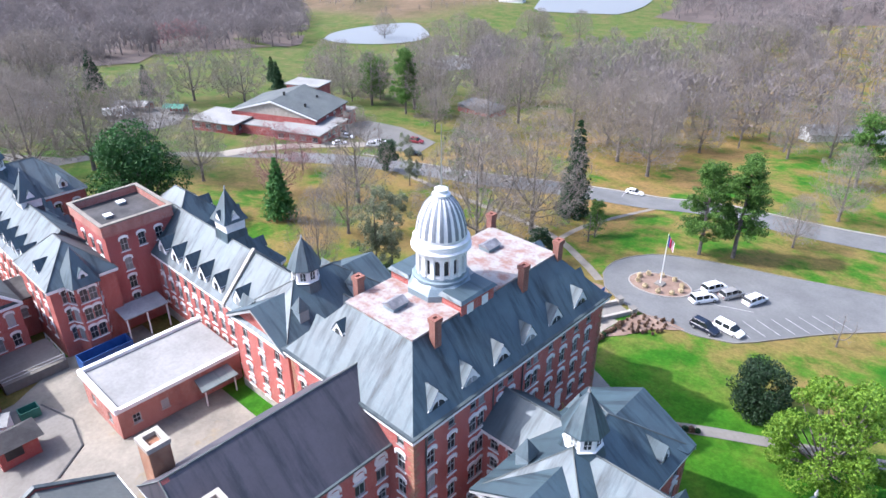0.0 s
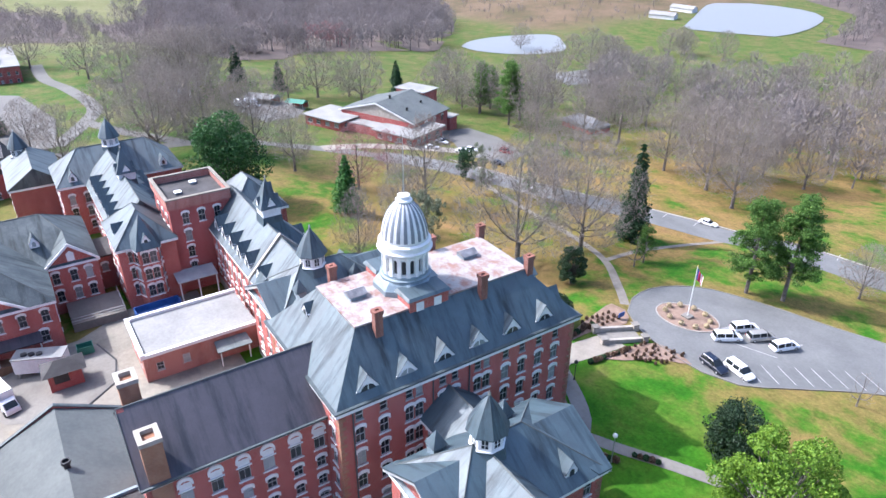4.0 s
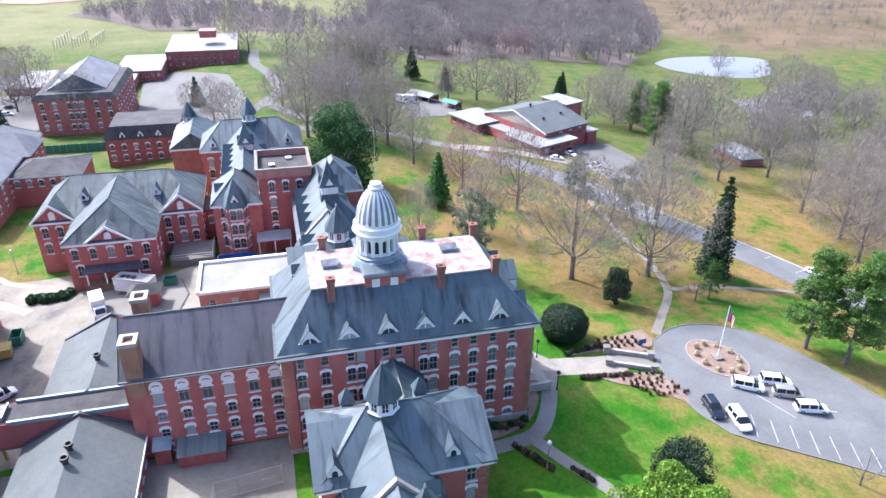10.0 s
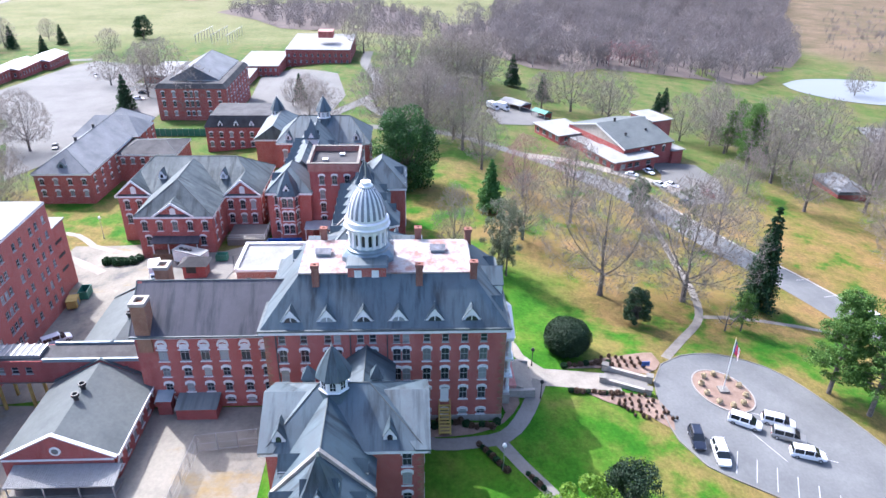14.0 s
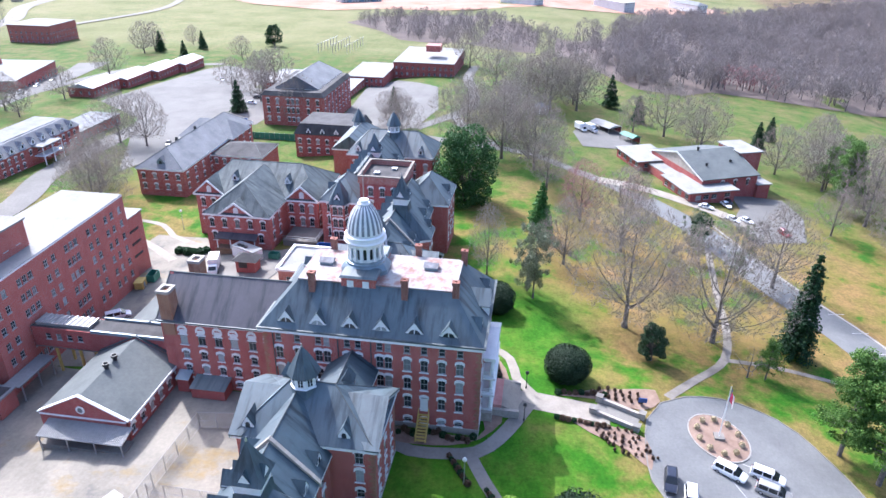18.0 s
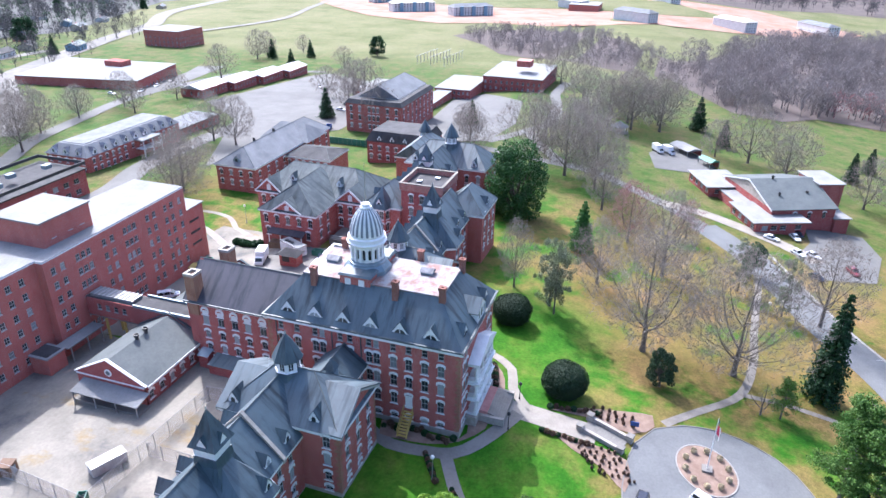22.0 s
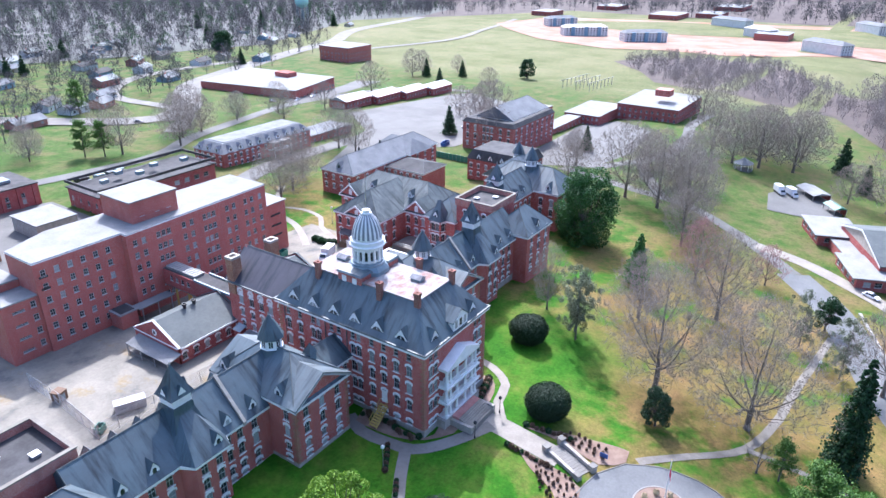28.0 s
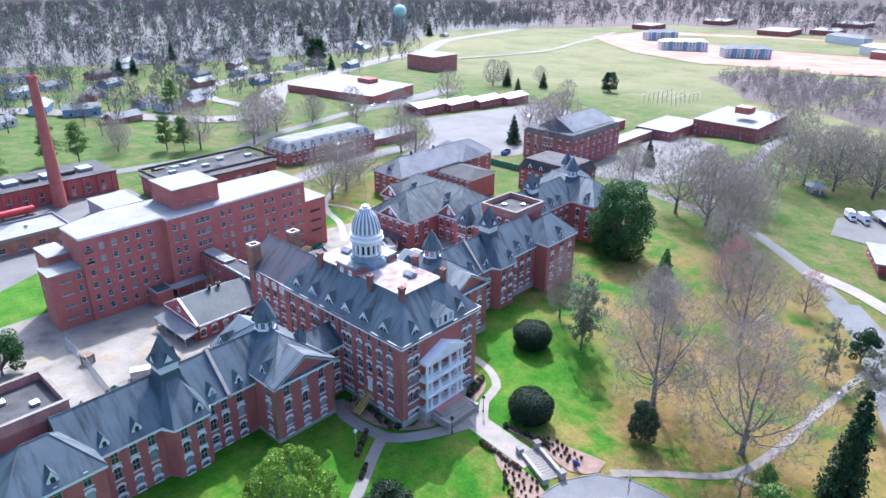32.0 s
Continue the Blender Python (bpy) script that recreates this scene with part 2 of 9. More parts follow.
def thin(n, l, b, col, share):
    """Leaves and twigs are thin: part of the light that falls on one side leaves by the other."""
    tr = n.new("ShaderNodeBsdfTranslucent")
    mx = n.new("ShaderNodeMixShader")
    mx.inputs[0].default_value = share
    l.new(col, tr.inputs["Color"]), l.new(b.outputs[0], mx.inputs[1]), l.new(tr.outputs[0], mx.inputs[2])
    l.new(mx.outputs[0], n["Material Output"].inputs["Surface"])


def leaf_material(name, a, c, share=0.3):
    m, n, l, b = material(name, a, 0.6, 0, 0.3)
    g_ = n.new("ShaderNodeNewGeometry")
    col = ramp(n, l, g_.outputs["Random Per Island"], [(0.0, a), (1.0, c)])
    l.new(col, b.inputs["Base Color"])
    thin(n, l, b, col, share)
    return m


def twig_material(name, a, c, scale=0.3):
    m, n, l, b = material(name, a, 0.95, 0, 0.1)
    v = coords(n, l)
    g_ = n.new("ShaderNodeNewGeometry")
    col = ramp(n, l, noise_node(n, l, v, scale, 4.0, 0.6), [(0.35, a), (0.65, c)])
    col = mix(n, l, 0.5, col, ramp(n, l, g_.outputs["Random Per Island"], [(0.0, (0.6, 0.6, 0.6)), (1.0, (1.0, 1.0, 1.0))]), "MULTIPLY")
    l.new(col, b.inputs["Base Color"])
    thin(n, l, b, col, 0.25)
    return m


TWIG = twig_material("bare twigs", (0.215, 0.187, 0.163), (0.31, 0.274, 0.243))
TWIG_PINK = twig_material("budding pink twigs", (0.28, 0.15, 0.15), (0.38, 0.22, 0.22))


LEAF_DARK = leaf_material("dark evergreen leaves", (0.012, 0.035, 0.014), (0.03, 0.085, 0.03))
LEAF_MAG = leaf_material("magnolia leaves", (0.018, 0.06, 0.016), (0.05, 0.14, 0.035))
LEAF_PINE = leaf_material("pine needles", (0.036, 0.10, 0.016), (0.115, 0.215, 0.038))
LEAF_SPRING = leaf_material("fresh yellow-green leaves", (0.075, 0.165, 0.014), (0.19, 0.31, 0.03))
LEAF_CEDAR = leaf_material("grey-green cedar", (0.10, 0.125, 0.08), (0.21, 0.235, 0.15))
LEAF_SHRUB = leaf_material("brown-red shrub", (0.085, 0.055, 0.036), (0.18, 0.112, 0.074))
LEAF_BUSH = leaf_material("clipped holly", (0.010, 0.026, 0.010), (0.018, 0.044, 0.016), 0.1)

GLASS, n_, l_, b_ = material("window glass", (0.03, 0.035, 0.04), 0.12, 0, 0.5)
oi = n_.new("ShaderNodeObjectInfo")
l_.new(ramp(n_, l_, oi.outputs["Random"], [(0.0, (0.02, 0.024, 0.03)), (0.74, (0.05, 0.058, 0.062)), (0.8, (0.17, 0.185, 0.185)), (1.0, (0.36, 0.38, 0.38))]), b_.inputs["Base Color"])
CARGLASS, _, _, _ = material("car glass", (0.015, 0.018, 0.02), 0.08, 0, 0.5)


def car_paint(name, c, metal=0.0):
    m, n, l, b = material(name, c, 0.25, metal, 0.5)
    b.inputs["Coat Weight"].default_value = 0.5
    return m


CAR_WHITE = car_paint("white car paint", (0.72, 0.73, 0.74))
CAR_SILVER = car_paint("silver car paint", (0.38, 0.37, 0.35), 0.4)
CAR_BLACK = car_paint("dark blue car paint", (0.012, 0.016, 0.03), 0.2)
CAR_RED = car_paint("dark red car paint", (0.20, 0.02, 0.03), 0.1)


def ground_material():
    m, n, l, b = material("spring lawn", (0.1, 0.15, 0.04), 0.95, 0, 0.15)
    v = coords(n, l)
    big = noise_node(n, l, v, 0.018, 5.0, 0.6)
    mid = noise_node(n, l, v, 0.11, 6.0, 0.62)
    fine = noise_node(n, l, v, 1.6, 4.0, 0.7)
    tuft = noise_node(n, l, v, 9.0, 3.0, 0.6)
    clump = noise_node(n, l, v, 0.42, 5.0, 0.72)
    green = ramp(n, l, mid, [(0.3, (0.024, 0.115, 0.005)), (0.48, (0.044, 0.158, 0.007)), (0.62, (0.09, 0.172, 0.016)), (0.76, (0.165, 0.155, 0.045))])
    dry = ramp(n, l, mid, [(0.3, (0.09, 0.122, 0.014)), (0.42, (0.158, 0.138, 0.034)), (0.55, (0.212, 0.148, 0.054)), (0.72, (0.262, 0.158, 0.072))])
    # dry leaf litter lies under the park's trees, north-east of the main building
    sp = n.new("ShaderNodeSeparateXYZ")
    l.new(v, sp.inputs[0])

    def band(sock, a0, a1):
        r = n.new("ShaderNodeMapRange")
        r.interpolation_type = "SMOOTHSTEP"
        r.inputs[1].default_value, r.inputs[2].default_value = a0, a1
        l.new(sock, r.inputs[0])
        return r.outputs[0]

    def times(a0, a1, op="MULTIPLY"):
        q = n.new("ShaderNodeMath")
        q.operation = op
        q.use_clamp = True
        for i, s in enumerate((a0, a1)):
            if isinstance(s, float):
                q.inputs[i].default_value = s
            else:
                l.new(s, q.inputs[i])
        return q.outputs[0]
    park = times(band(sp.outputs[0], -58.0, -82.0), band(sp.outputs[1], 64.0, 92.0))
    # the tended lawn close to the front stays greenest
    tended = times(times(band(sp.outputs[0], -96.0, -78.0), band(sp.outputs[1], 92.0, 76.0)), 0.95)
    outer = n.new("ShaderNodeMath")
    outer.operation = "SUBTRACT"
    outer.inputs[0].default_value = 1.0
    l.new(tended, outer.inputs[1])
    outer = outer.outputs[0]
    litter = times(times(times(park, band(mid, 0.26, 0.48)), times(band(mid, 0.36, 0.56), 0.8), "ADD"), outer)
    col = mix(n, l, litter, green, dry)
    # rougher, duller grass away from the tended front
    away = times(band(sp.outputs[0], -110.0, -200.0), band(sp.outputs[1], -40.0, -100.0), "ADD")
    rough_ = ramp(n, l, mid, [(0.3, (0.046, 0.105, 0.015)), (0.48, (0.076, 0.118, 0.028)), (0.62, (0.122, 0.124, 0.05)), (0.76, (0.16, 0.128, 0.074))])
    col = mix(n, l, times(away, 0.85), col, rough_)
    # mown hay on the open fields beyond
    hay = ramp(n, l, noise_node(n, l, v, 0.02, 6.0, 0.65), [(0.32, (0.115, 0.135, 0.05)), (0.5, (0.185, 0.185, 0.088)), (0.7, (0.245, 0.22, 0.125))])
    col = mix(n, l, times(times(times(band(sp.outputs[0], -370.0, -460.0), band(sp.outputs[1], 150.0, 60.0)), times(band(sp.outputs[0], -540.0, -620.0), band(sp.outputs[1], 480.0, 400.0)), "ADD"), 0.85), col, hay)
    # brown broom-grass on the hillside past the pond
    broom = ramp(n, l, noise_node(n, l, v, 0.03, 6.0, 0.65), [(0.32, (0.085, 0.075, 0.04)), (0.5, (0.15, 0.105, 0.072)), (0.7, (0.215, 0.145, 0.108))])
    col = mix(n, l, times(times(band(sp.outputs[0], -400.0, -470.0), band(sp.outputs[1], 395.0, 440.0)), 0.9), col, broom)
    wild = ramp(n, l, noise_node(n, l, v, 0.008, 6.0, 0.7), [(0.35, (0.05, 0.045, 0.042)), (0.6, (0.085, 0.075, 0.068)), (0.75, (0.12, 0.13, 0.07))])
    col = mix(n, l, times(band(sp.outputs[0], -1250.0, -1500.0), band(sp.outputs[1], -560.0, -760.0), "ADD"), col, wild)
    col = mix(n, l, 0.75, col, ramp(n, l, fine, [(0.3, (0.55, 0.58, 0.5)), (0.7, (1.15, 1.12, 1.1))]), "MULTIPLY")
    col = mix(n, l, 0.6, col, ramp(n, l, tuft, [(0.3, (0.6, 0.62, 0.55)), (0.7, (1.1, 1.1, 1.1))]), "MULTIPLY")
    col = mix(n, l, 0.8, col, ramp(n, l, clump, [(0.32, (0.62, 0.66, 0.6)), (0.5, (0.98, 0.98, 0.98)), (0.7, (1.2, 1.12, 1.1))]), "MULTIPLY")
    l.new(col, b.inputs["Base Color"])
    bump(n, l, b, fine, 0.5, 0.15)
    return m


GRASS = ground_material()
YARD, n_, l_, b_ = material("stained yard concrete", (0.24, 0.22, 0.19), 0.92, 0, 0.25)
v_ = coords(n_, l_)
c_ = ramp(n_, l_, noise_node(n_, l_, v_, 0.09, 6.0, 0.65), [(0.32, (0.10, 0.10, 0.10)), (0.44, (0.205, 0.187, 0.155)), (0.62, (0.275, 0.25, 0.205))])
c_ = mix(n_, l_, ramp(n_, l_, noise_node(n_, l_, coords(n_, l_, (1.0, 0.6, 1.0)), 0.11, 5.0, 0.7), [(0.57, (0, 0, 0)), (0.68, (0.75, 0.75, 0.75))]), c_, (0.25, 0.175, 0.07))
c_ = mix(n_, l_, 0.5, c_, ramp(n_, l_, noise_node(n_, l_, v_, 1.7, 5.0, 0.7), [(0.3, (0.6, 0.6, 0.6)), (0.65, (1, 1, 1))]), "MULTIPLY")
l_.new(c_, b_.inputs["Base Color"])


# ---------------------------------------------------------------- small builders


def smooth(a, b, v):
    t = min(1.0, max(0.0, (v - a) / (b - a)))
    return t * t * (3 - 2 * t)


def soft(v, w=12.0):
    return w * math.log1p(math.exp(v / w)) if v / w < 40 else v


def land(x, y):
    """Height of the ground: a plateau under the buildings that falls away to the park, the ponds and the far fields."""
    z = 1.8 - 0.045 * (soft(-x - 55) - soft(-x - 900, 60)) - 0.1 * (soft(y - 70) - soft(y - 370, 30))
    z -= 1.8 * smooth(52, 72, -x) * smooth(66, 88, y) + 2.3 * smooth(-12, 16, -y)
    for cx, cy, rx, ry, level in ((-385, 346, 58, 66, -39.4), (-440, 690, 190, 210, -43.0)):
        w = smooth(1.5, 0.9, math.hypot((x - cx) / rx, (y - cy) / ry))
        z += (level - z) * w
    return z


def mesh_of(name, bm, mat, shade=False):
    me = bpy.data.meshes.new(name)
    bm.normal_update()
    bm.to_mesh(me)
    bm.free()
    me.materials.append(mat)
    if shade:
        me.polygons.foreach_set("use_smooth", [True] * len(me.polygons))
    return me


def thing(name, label, category, at=(0, 0, 0), group="", kind=""):
    ob = new(name)
    ob.location = at
    ob.empty_display_size = 0.5
    return tagged(ob, label, category, group, kind)


def under(ob, parent):
    """Hang ob, whose shape is in world places, under a top-level thing."""
    ob.parent = parent
    ob.matrix_parent_inverse = Matrix.Translation(parent.location).inverted()
    return ob


def part(name, bm, mat, parent, label="", local=False, shade=False):
    ob = new(name, mesh_of(name, bm, mat, shade) if isinstance(bm, bmesh.types.BMesh) else bm)
    if label:
        ob["label"] = label
    if local:
        ob.parent = parent
    else:
        under(ob, parent)
    return ob


def box(bm, x0, y0, z0, x1, y1, z1, m=None):
    v = [bm.verts.new((x, y, z)) for z in (z0, z1) for x, y in ((x0, y0), (x1, y0), (x1, y1), (x0, y1))]
    if m is not None:
        for q in v:
            q.co = m @ q.co
    for f in ((3, 2, 1, 0), (4, 5, 6, 7), (0, 1, 5, 4), (1, 2, 6, 5), (2, 3, 7, 6), (3, 0, 4, 7)):
        bm.faces.new([v[i] for i in f])
    return bm


def boxes(*rows):
    bm = bmesh.new()
    for r in rows:
        box(bm, *r)
    return bm


def prism(bm, pts, z0, z1):
    """An upright prism on a footprint that runs counter-clockwise. z0 and z1 are heights."""
    a = [bm.verts.new((x, y, z0)) for x, y in pts]
    b = [bm.verts.new((x, y, z1)) for x, y in pts]
    bm.faces.new(a[::-1]), bm.faces.new(b)
    for i in range(len(pts)):
        j = (i + 1) % len(pts)
        bm.faces.new((a[i], a[j], b[j], b[i]))
    return bm


def hull(bm, pts):
    """The convex solid round some corners."""
    vs = [bm.verts.new(p) for p in pts]
    r = bmesh.ops.convex_hull(bm, input=vs)
    bmesh.ops.delete(bm, geom=[g for g in r["geom_interior"] if isinstance(g, bmesh.types.BMVert)], context="VERTS")
    return bm


def lathe(bm, rings, seg, cx=0, cy=0, turn=0.0, cap=True):
    """A turned solid: rings of (radius, height)."""
    loops = []
    for r, z in rings:
        loops.append([bm.verts.new((cx + r * math.cos(turn + math.tau * i / seg), cy + r * math.sin(turn + math.tau * i / seg), z)) for i in range(seg)])
    for a, b in zip(loops, loops[1:]):
        for i in range(seg):
            j = (i + 1) % seg
            bm.faces.new((a[i], a[j], b[j], b[i]))
    if cap:
        bm.faces.new(loops[0][::-1]), bm.faces.new(loops[-1])
    return bm


def tube(bm, a, b, ra, rb, seg=5):
    a, b = Vector(a), Vector(b)
    q = (b - a).to_track_quat("Z", "Y").to_matrix()
    la, lb = [], []
    for i in range(seg):
        d = q @ Vector((math.cos(math.tau * i / seg), math.sin(math.tau * i / seg), 0))
        la.append(bm.verts.new(a + d * ra)), lb.append(bm.verts.new(b + d * rb))
    for i in range(seg):
        j = (i + 1) % seg
        bm.faces.new((la[i], la[j], lb[j], lb[i]))
    bm.faces.new(la[::-1]), bm.faces.new(lb)
    return bm


# ---------------------------------------------------------------- windows
KINDS = {  # width, height, hood
    "tall": (1.15, 2.2, "segment"), "frieze": (0.95, 1.35, "none"), "arch": (1.3, 2.9, "round"), "mid": (1.1, 1.6, "segment"),
    "base": (1.2, 0.95, "segment"), "plain": (1.1, 1.45, "none"), "wide": (2.6, 1.0, "none"), "low": (1.0, 1.2, "none"), "strip": (2.0, 1.5, "none"), "louvre": (2.4, 0.5, "none")}
WIN = {}


def window_meshes(kind):
    """Pane, sash, hood and sill for one kind of window: x along the wall, y into it, z up from the sill."""
    if kind in WIN:
        return WIN[kind]
    w, h, hood = KINDS[kind]
    pane = boxes((-w / 2, 0.16, 0, w / 2, 0.2, h))
    f = 0.11 if kind == "plain" else 0.065
    rows = [(-w / 2, 0.08, 0, -w / 2 + f, 0.158, h), (w / 2 - f, 0.08, 0, w / 2, 0.158, h), (-w / 2 + f, 0.08, 0, w / 2 - f, 0.158, f), (-w / 2 + f, 0.08, h - f, w / 2 - f, 0.158, h)]
    rows.append((-w / 2 + f, 0.09, h * 0.5 - 0.035, w / 2 - f, 0.155, h * 0.5 + 0.035))
    if w > 1.0:
        rows.append((-0.02, 0.1, f, 0.02, 0.154, h * 0.5 - 0.05)), rows.append((-0.02, 0.1, h * 0.5 + 0.05, 0.02, 0.154, h - f))
    if hood == "none":
        rows.append((-w / 2 - 0.08, -0.07, -0.14, w / 2 + 0.08, 0.07, 0.0))
    sash = boxes(*rows)
    sill = None if hood == "none" else mesh_of("sill", boxes((-w / 2 - 0.16, -0.12, -0.17, w / 2 + 0.16, 0.05, 0.0)), WHITE)
    hb = None
    if hood != "none":
        hb = bmesh.new()
        n, rise = 8, (0.28 if hood == "segment" else w * 0.5)
        lo, hi = [], []
        for i in range(n + 1):
            u = -1 + 2 * i / n
            lo.append((u * (w / 2 + 0.02), h - 0.12 + rise * (1 - u * u) ** (1.0 if hood == "segment" else 0.5) * (0.55 if hood == "segment" else 0.75)))
            hi.append((u * (w / 2 + 0.17), h + 0.18 + rise * (1 - u * u) ** (1.0 if hood == "segment" else 0.5)))
        vs = [[hb.verts.new((x, y, z)) for x, z in row] for row in (lo, hi) for y in (-0.14, 0.05)]
        for i in range(n):
            for a, b in ((vs[0], vs[2]), (vs[3], vs[1]), (vs[2], vs[3]), (vs[1], vs[0])):
                hb.faces.new((a[i], a[i + 1], b[i + 1], b[i]))
        for i in (0, n):
            hb.faces.new((vs[0][i], vs[2][i], vs[3][i], vs[1][i]))
        for s in (-1, 1):  # the ears that hang down beside the opening
            a, b = sorted((s * (w / 2 + 0.02), s * (w / 2 + 0.18)))
            box(hb, a, -0.145, h - 0.36, b, 0.045, h + 0.1)
        if hood == "round":  # a blank white fanlight
            box(hb, -w / 2, 0.02, h - 0.85, w / 2, 0.15, h)
            ring = [hb.verts.new((w * 0.3 * math.cos(math.tau * i / 12), -0.02, h - 0.2 + w * 0.22 * math.sin(math.tau * i / 12))) for i in range(12)]
            hb.faces.new(ring)
            box(hb, -w / 2 - 0.2, -0.13, h - 1.0, w / 2 + 0.2, 0.03, h - 0.85)
        bmesh.ops.recalc_face_normals(hb, faces=hb.faces[:])
    WIN[kind] = (mesh_of("window", pane, GLASS), mesh_of("sash", sash, SASH), mesh_of("hood", hb, WHITE) if hb else None, sill)
    return WIN[kind]


def add_window(parent, kind, px, py, pz, u, simple=False):
    me = window_meshes(kind)
    ob = new("window", me[0])
    n_in = (-u[1], u[0])
    ob.matrix_basis = Matrix(((u[0], n_in[0], 0, px), (u[1], n_in[1], 0, py), (0, 0, 1, pz), (0, 0, 0, 1)))
    under(ob, parent)
    for name, q in (("sash", me[1]), ("hood", me[2]), ("sill", me[3])):
        if q and not (simple and name == "sill"):
            s = new(name, q)
            s.parent = ob
    return ob


def wall_sheet(bm, p, q, z0, z1, holes, depth=0.2):
    """One storeyed wall from p to q with its outside on the right, pierced by holes (from, to, bottom, top)."""
    L = math.dist(p, q)
    u = ((q[0] - p[0]) / L, (q[1] - p[1]) / L)
    nn = (u[1], -u[0])
    us = sorted({0.0, L, *[round(h[0], 3) for h in holes], *[round(h[1], 3) for h in holes]})
    zs = sorted({z0, z1, *[round(h[2], 3) for h in holes], *[round(h[3], 3) for h in holes]})
    at = {}

    def vert(a, z, d=0.0):
        k_ = (round(a, 3), round(z, 3), d)
        if k_ not in at:
            at[k_] = bm.verts.new((p[0] + u[0] * a - nn[0] * d, p[1] + u[1] * a - nn[1] * d, z))
        return at[k_]
    for a, b in zip(us, us[1:]):
        for c, d in zip(zs, zs[1:]):
            ma, mz = (a + b) / 2, (c + d) / 2
            if any(h[0] < ma < h[1] and h[2] < mz < h[3] for h in holes):
                continue
            bm.faces.new((vert(a, c), vert(b, c), vert(b, d), vert(a, d)))
    for h0, h1, c, d in holes:
        for (a0, zz0), (a1, zz1) in (((h0, c), (h1, c)), ((h1, c), (h1, d)), ((h1, d), (h0, d)), ((h0, d), (h0, c))):
            bm.faces.new([bm.verts.new(vert(a0, zz0).co), bm.verts.new(vert(a1, zz1).co), vert(a1, zz1, depth), vert(a0, zz0, depth)])


def block(name, label, category, poly, z0, z1, mat, spec=None, at=None, parent=None, simple=False, group=""):
    """Walls on a counter-clockwise footprint, with windows: spec maps an edge to (places along it or a count, rows of (height, kind))."""
    cx, cy = sum(p[0] for p in poly) / len(poly), sum(p[1] for p in poly) / len(poly)
    ob = parent or thing(name, label, category, (cx, cy, z0), group)
    bm = bmesh.new()
    for i, p in enumerate(poly):
        q = poly[(i + 1) % len(poly)]
        L = math.dist(p, q)
        u = ((q[0] - p[0]) / L, (q[1] - p[1]) / L)
        holes = []
        for cols, rows in (spec or {}).get(i, []):
            if isinstance(cols, int):
                cols = [L * (k_ + 0.5) / cols for k_ in range(cols)]
            for z, kind in rows:
                w, h, _ = KINDS[kind]
                for a in cols:
                    if a - w / 2 < 0.15 or a + w / 2 > L - 0.15:
                        continue
                    holes.append((a - w / 2, a + w / 2, z, z + h))
                    add_window(ob, kind, p[0] + u[0] * a, p[1] + u[1] * a, z, u, simple)
        wall_sheet(bm, p, q, z0 - 3, z1, holes)
    # the inner floor closes the walls from above, so that no light falls in
    bm.faces.new([bm.verts.new((x, y, z1)) for x, y in poly])
    part("wall", bm, mat, ob)
    return ob


# ---------------------------------------------------------------- roofs


def rect(x0, y0, x1, y1):
    return [(x0, y0), (x1, y0), (x1, y1), (x0, y1)]


def roof_hip(parent, x0, y0, x1, y1, z, rz, axis, in0, in1, mat, over=0.45, trim=True, name="roof"):
    """A hip roof over a rectangle with its ridge along an axis; in0 and in1 are the hips' runs (0: a gable end)."""
    x0, y0, x1, y1 = x0 - over, y0 - over, x1 + over, y1 + over
    base = [(x0, y0, z), (x1, y0, z), (x1, y1, z), (x0, y1, z)]
    if axis == "x":
        c = (y0 + y1) / 2
        top = [(x0 + in0, c, rz), (x1 - in1, c, rz)]
    else:
        c = (x0 + x1) / 2
        top = [(c, y0 + in0, rz), (c, y1 - in1, rz)]
    ob = part(name, hull(bmesh.new(), base + top), mat, parent)
    if trim:
        part("cornice", boxes((x0 + 0.06, y0 + 0.06, z - 0.5, x1 - 0.06, y1 - 0.06, z - 0.004)), WHITE, parent, "white painted cornice")
        bm = bmesh.new()
        tube(bm, top[0], top[1], 0.1, 0.1, 5)
        for b_i, t_i in ((0, 0), (1, 1 if axis == "x" else 0), (2, 1), (3, 0 if axis == "x" else 1)):
            tube(bm, base[b_i], top[t_i], 0.09, 0.09, 4)
        part("ridge_cap", bm, ROOF_SMOOTH, parent)
    return ob


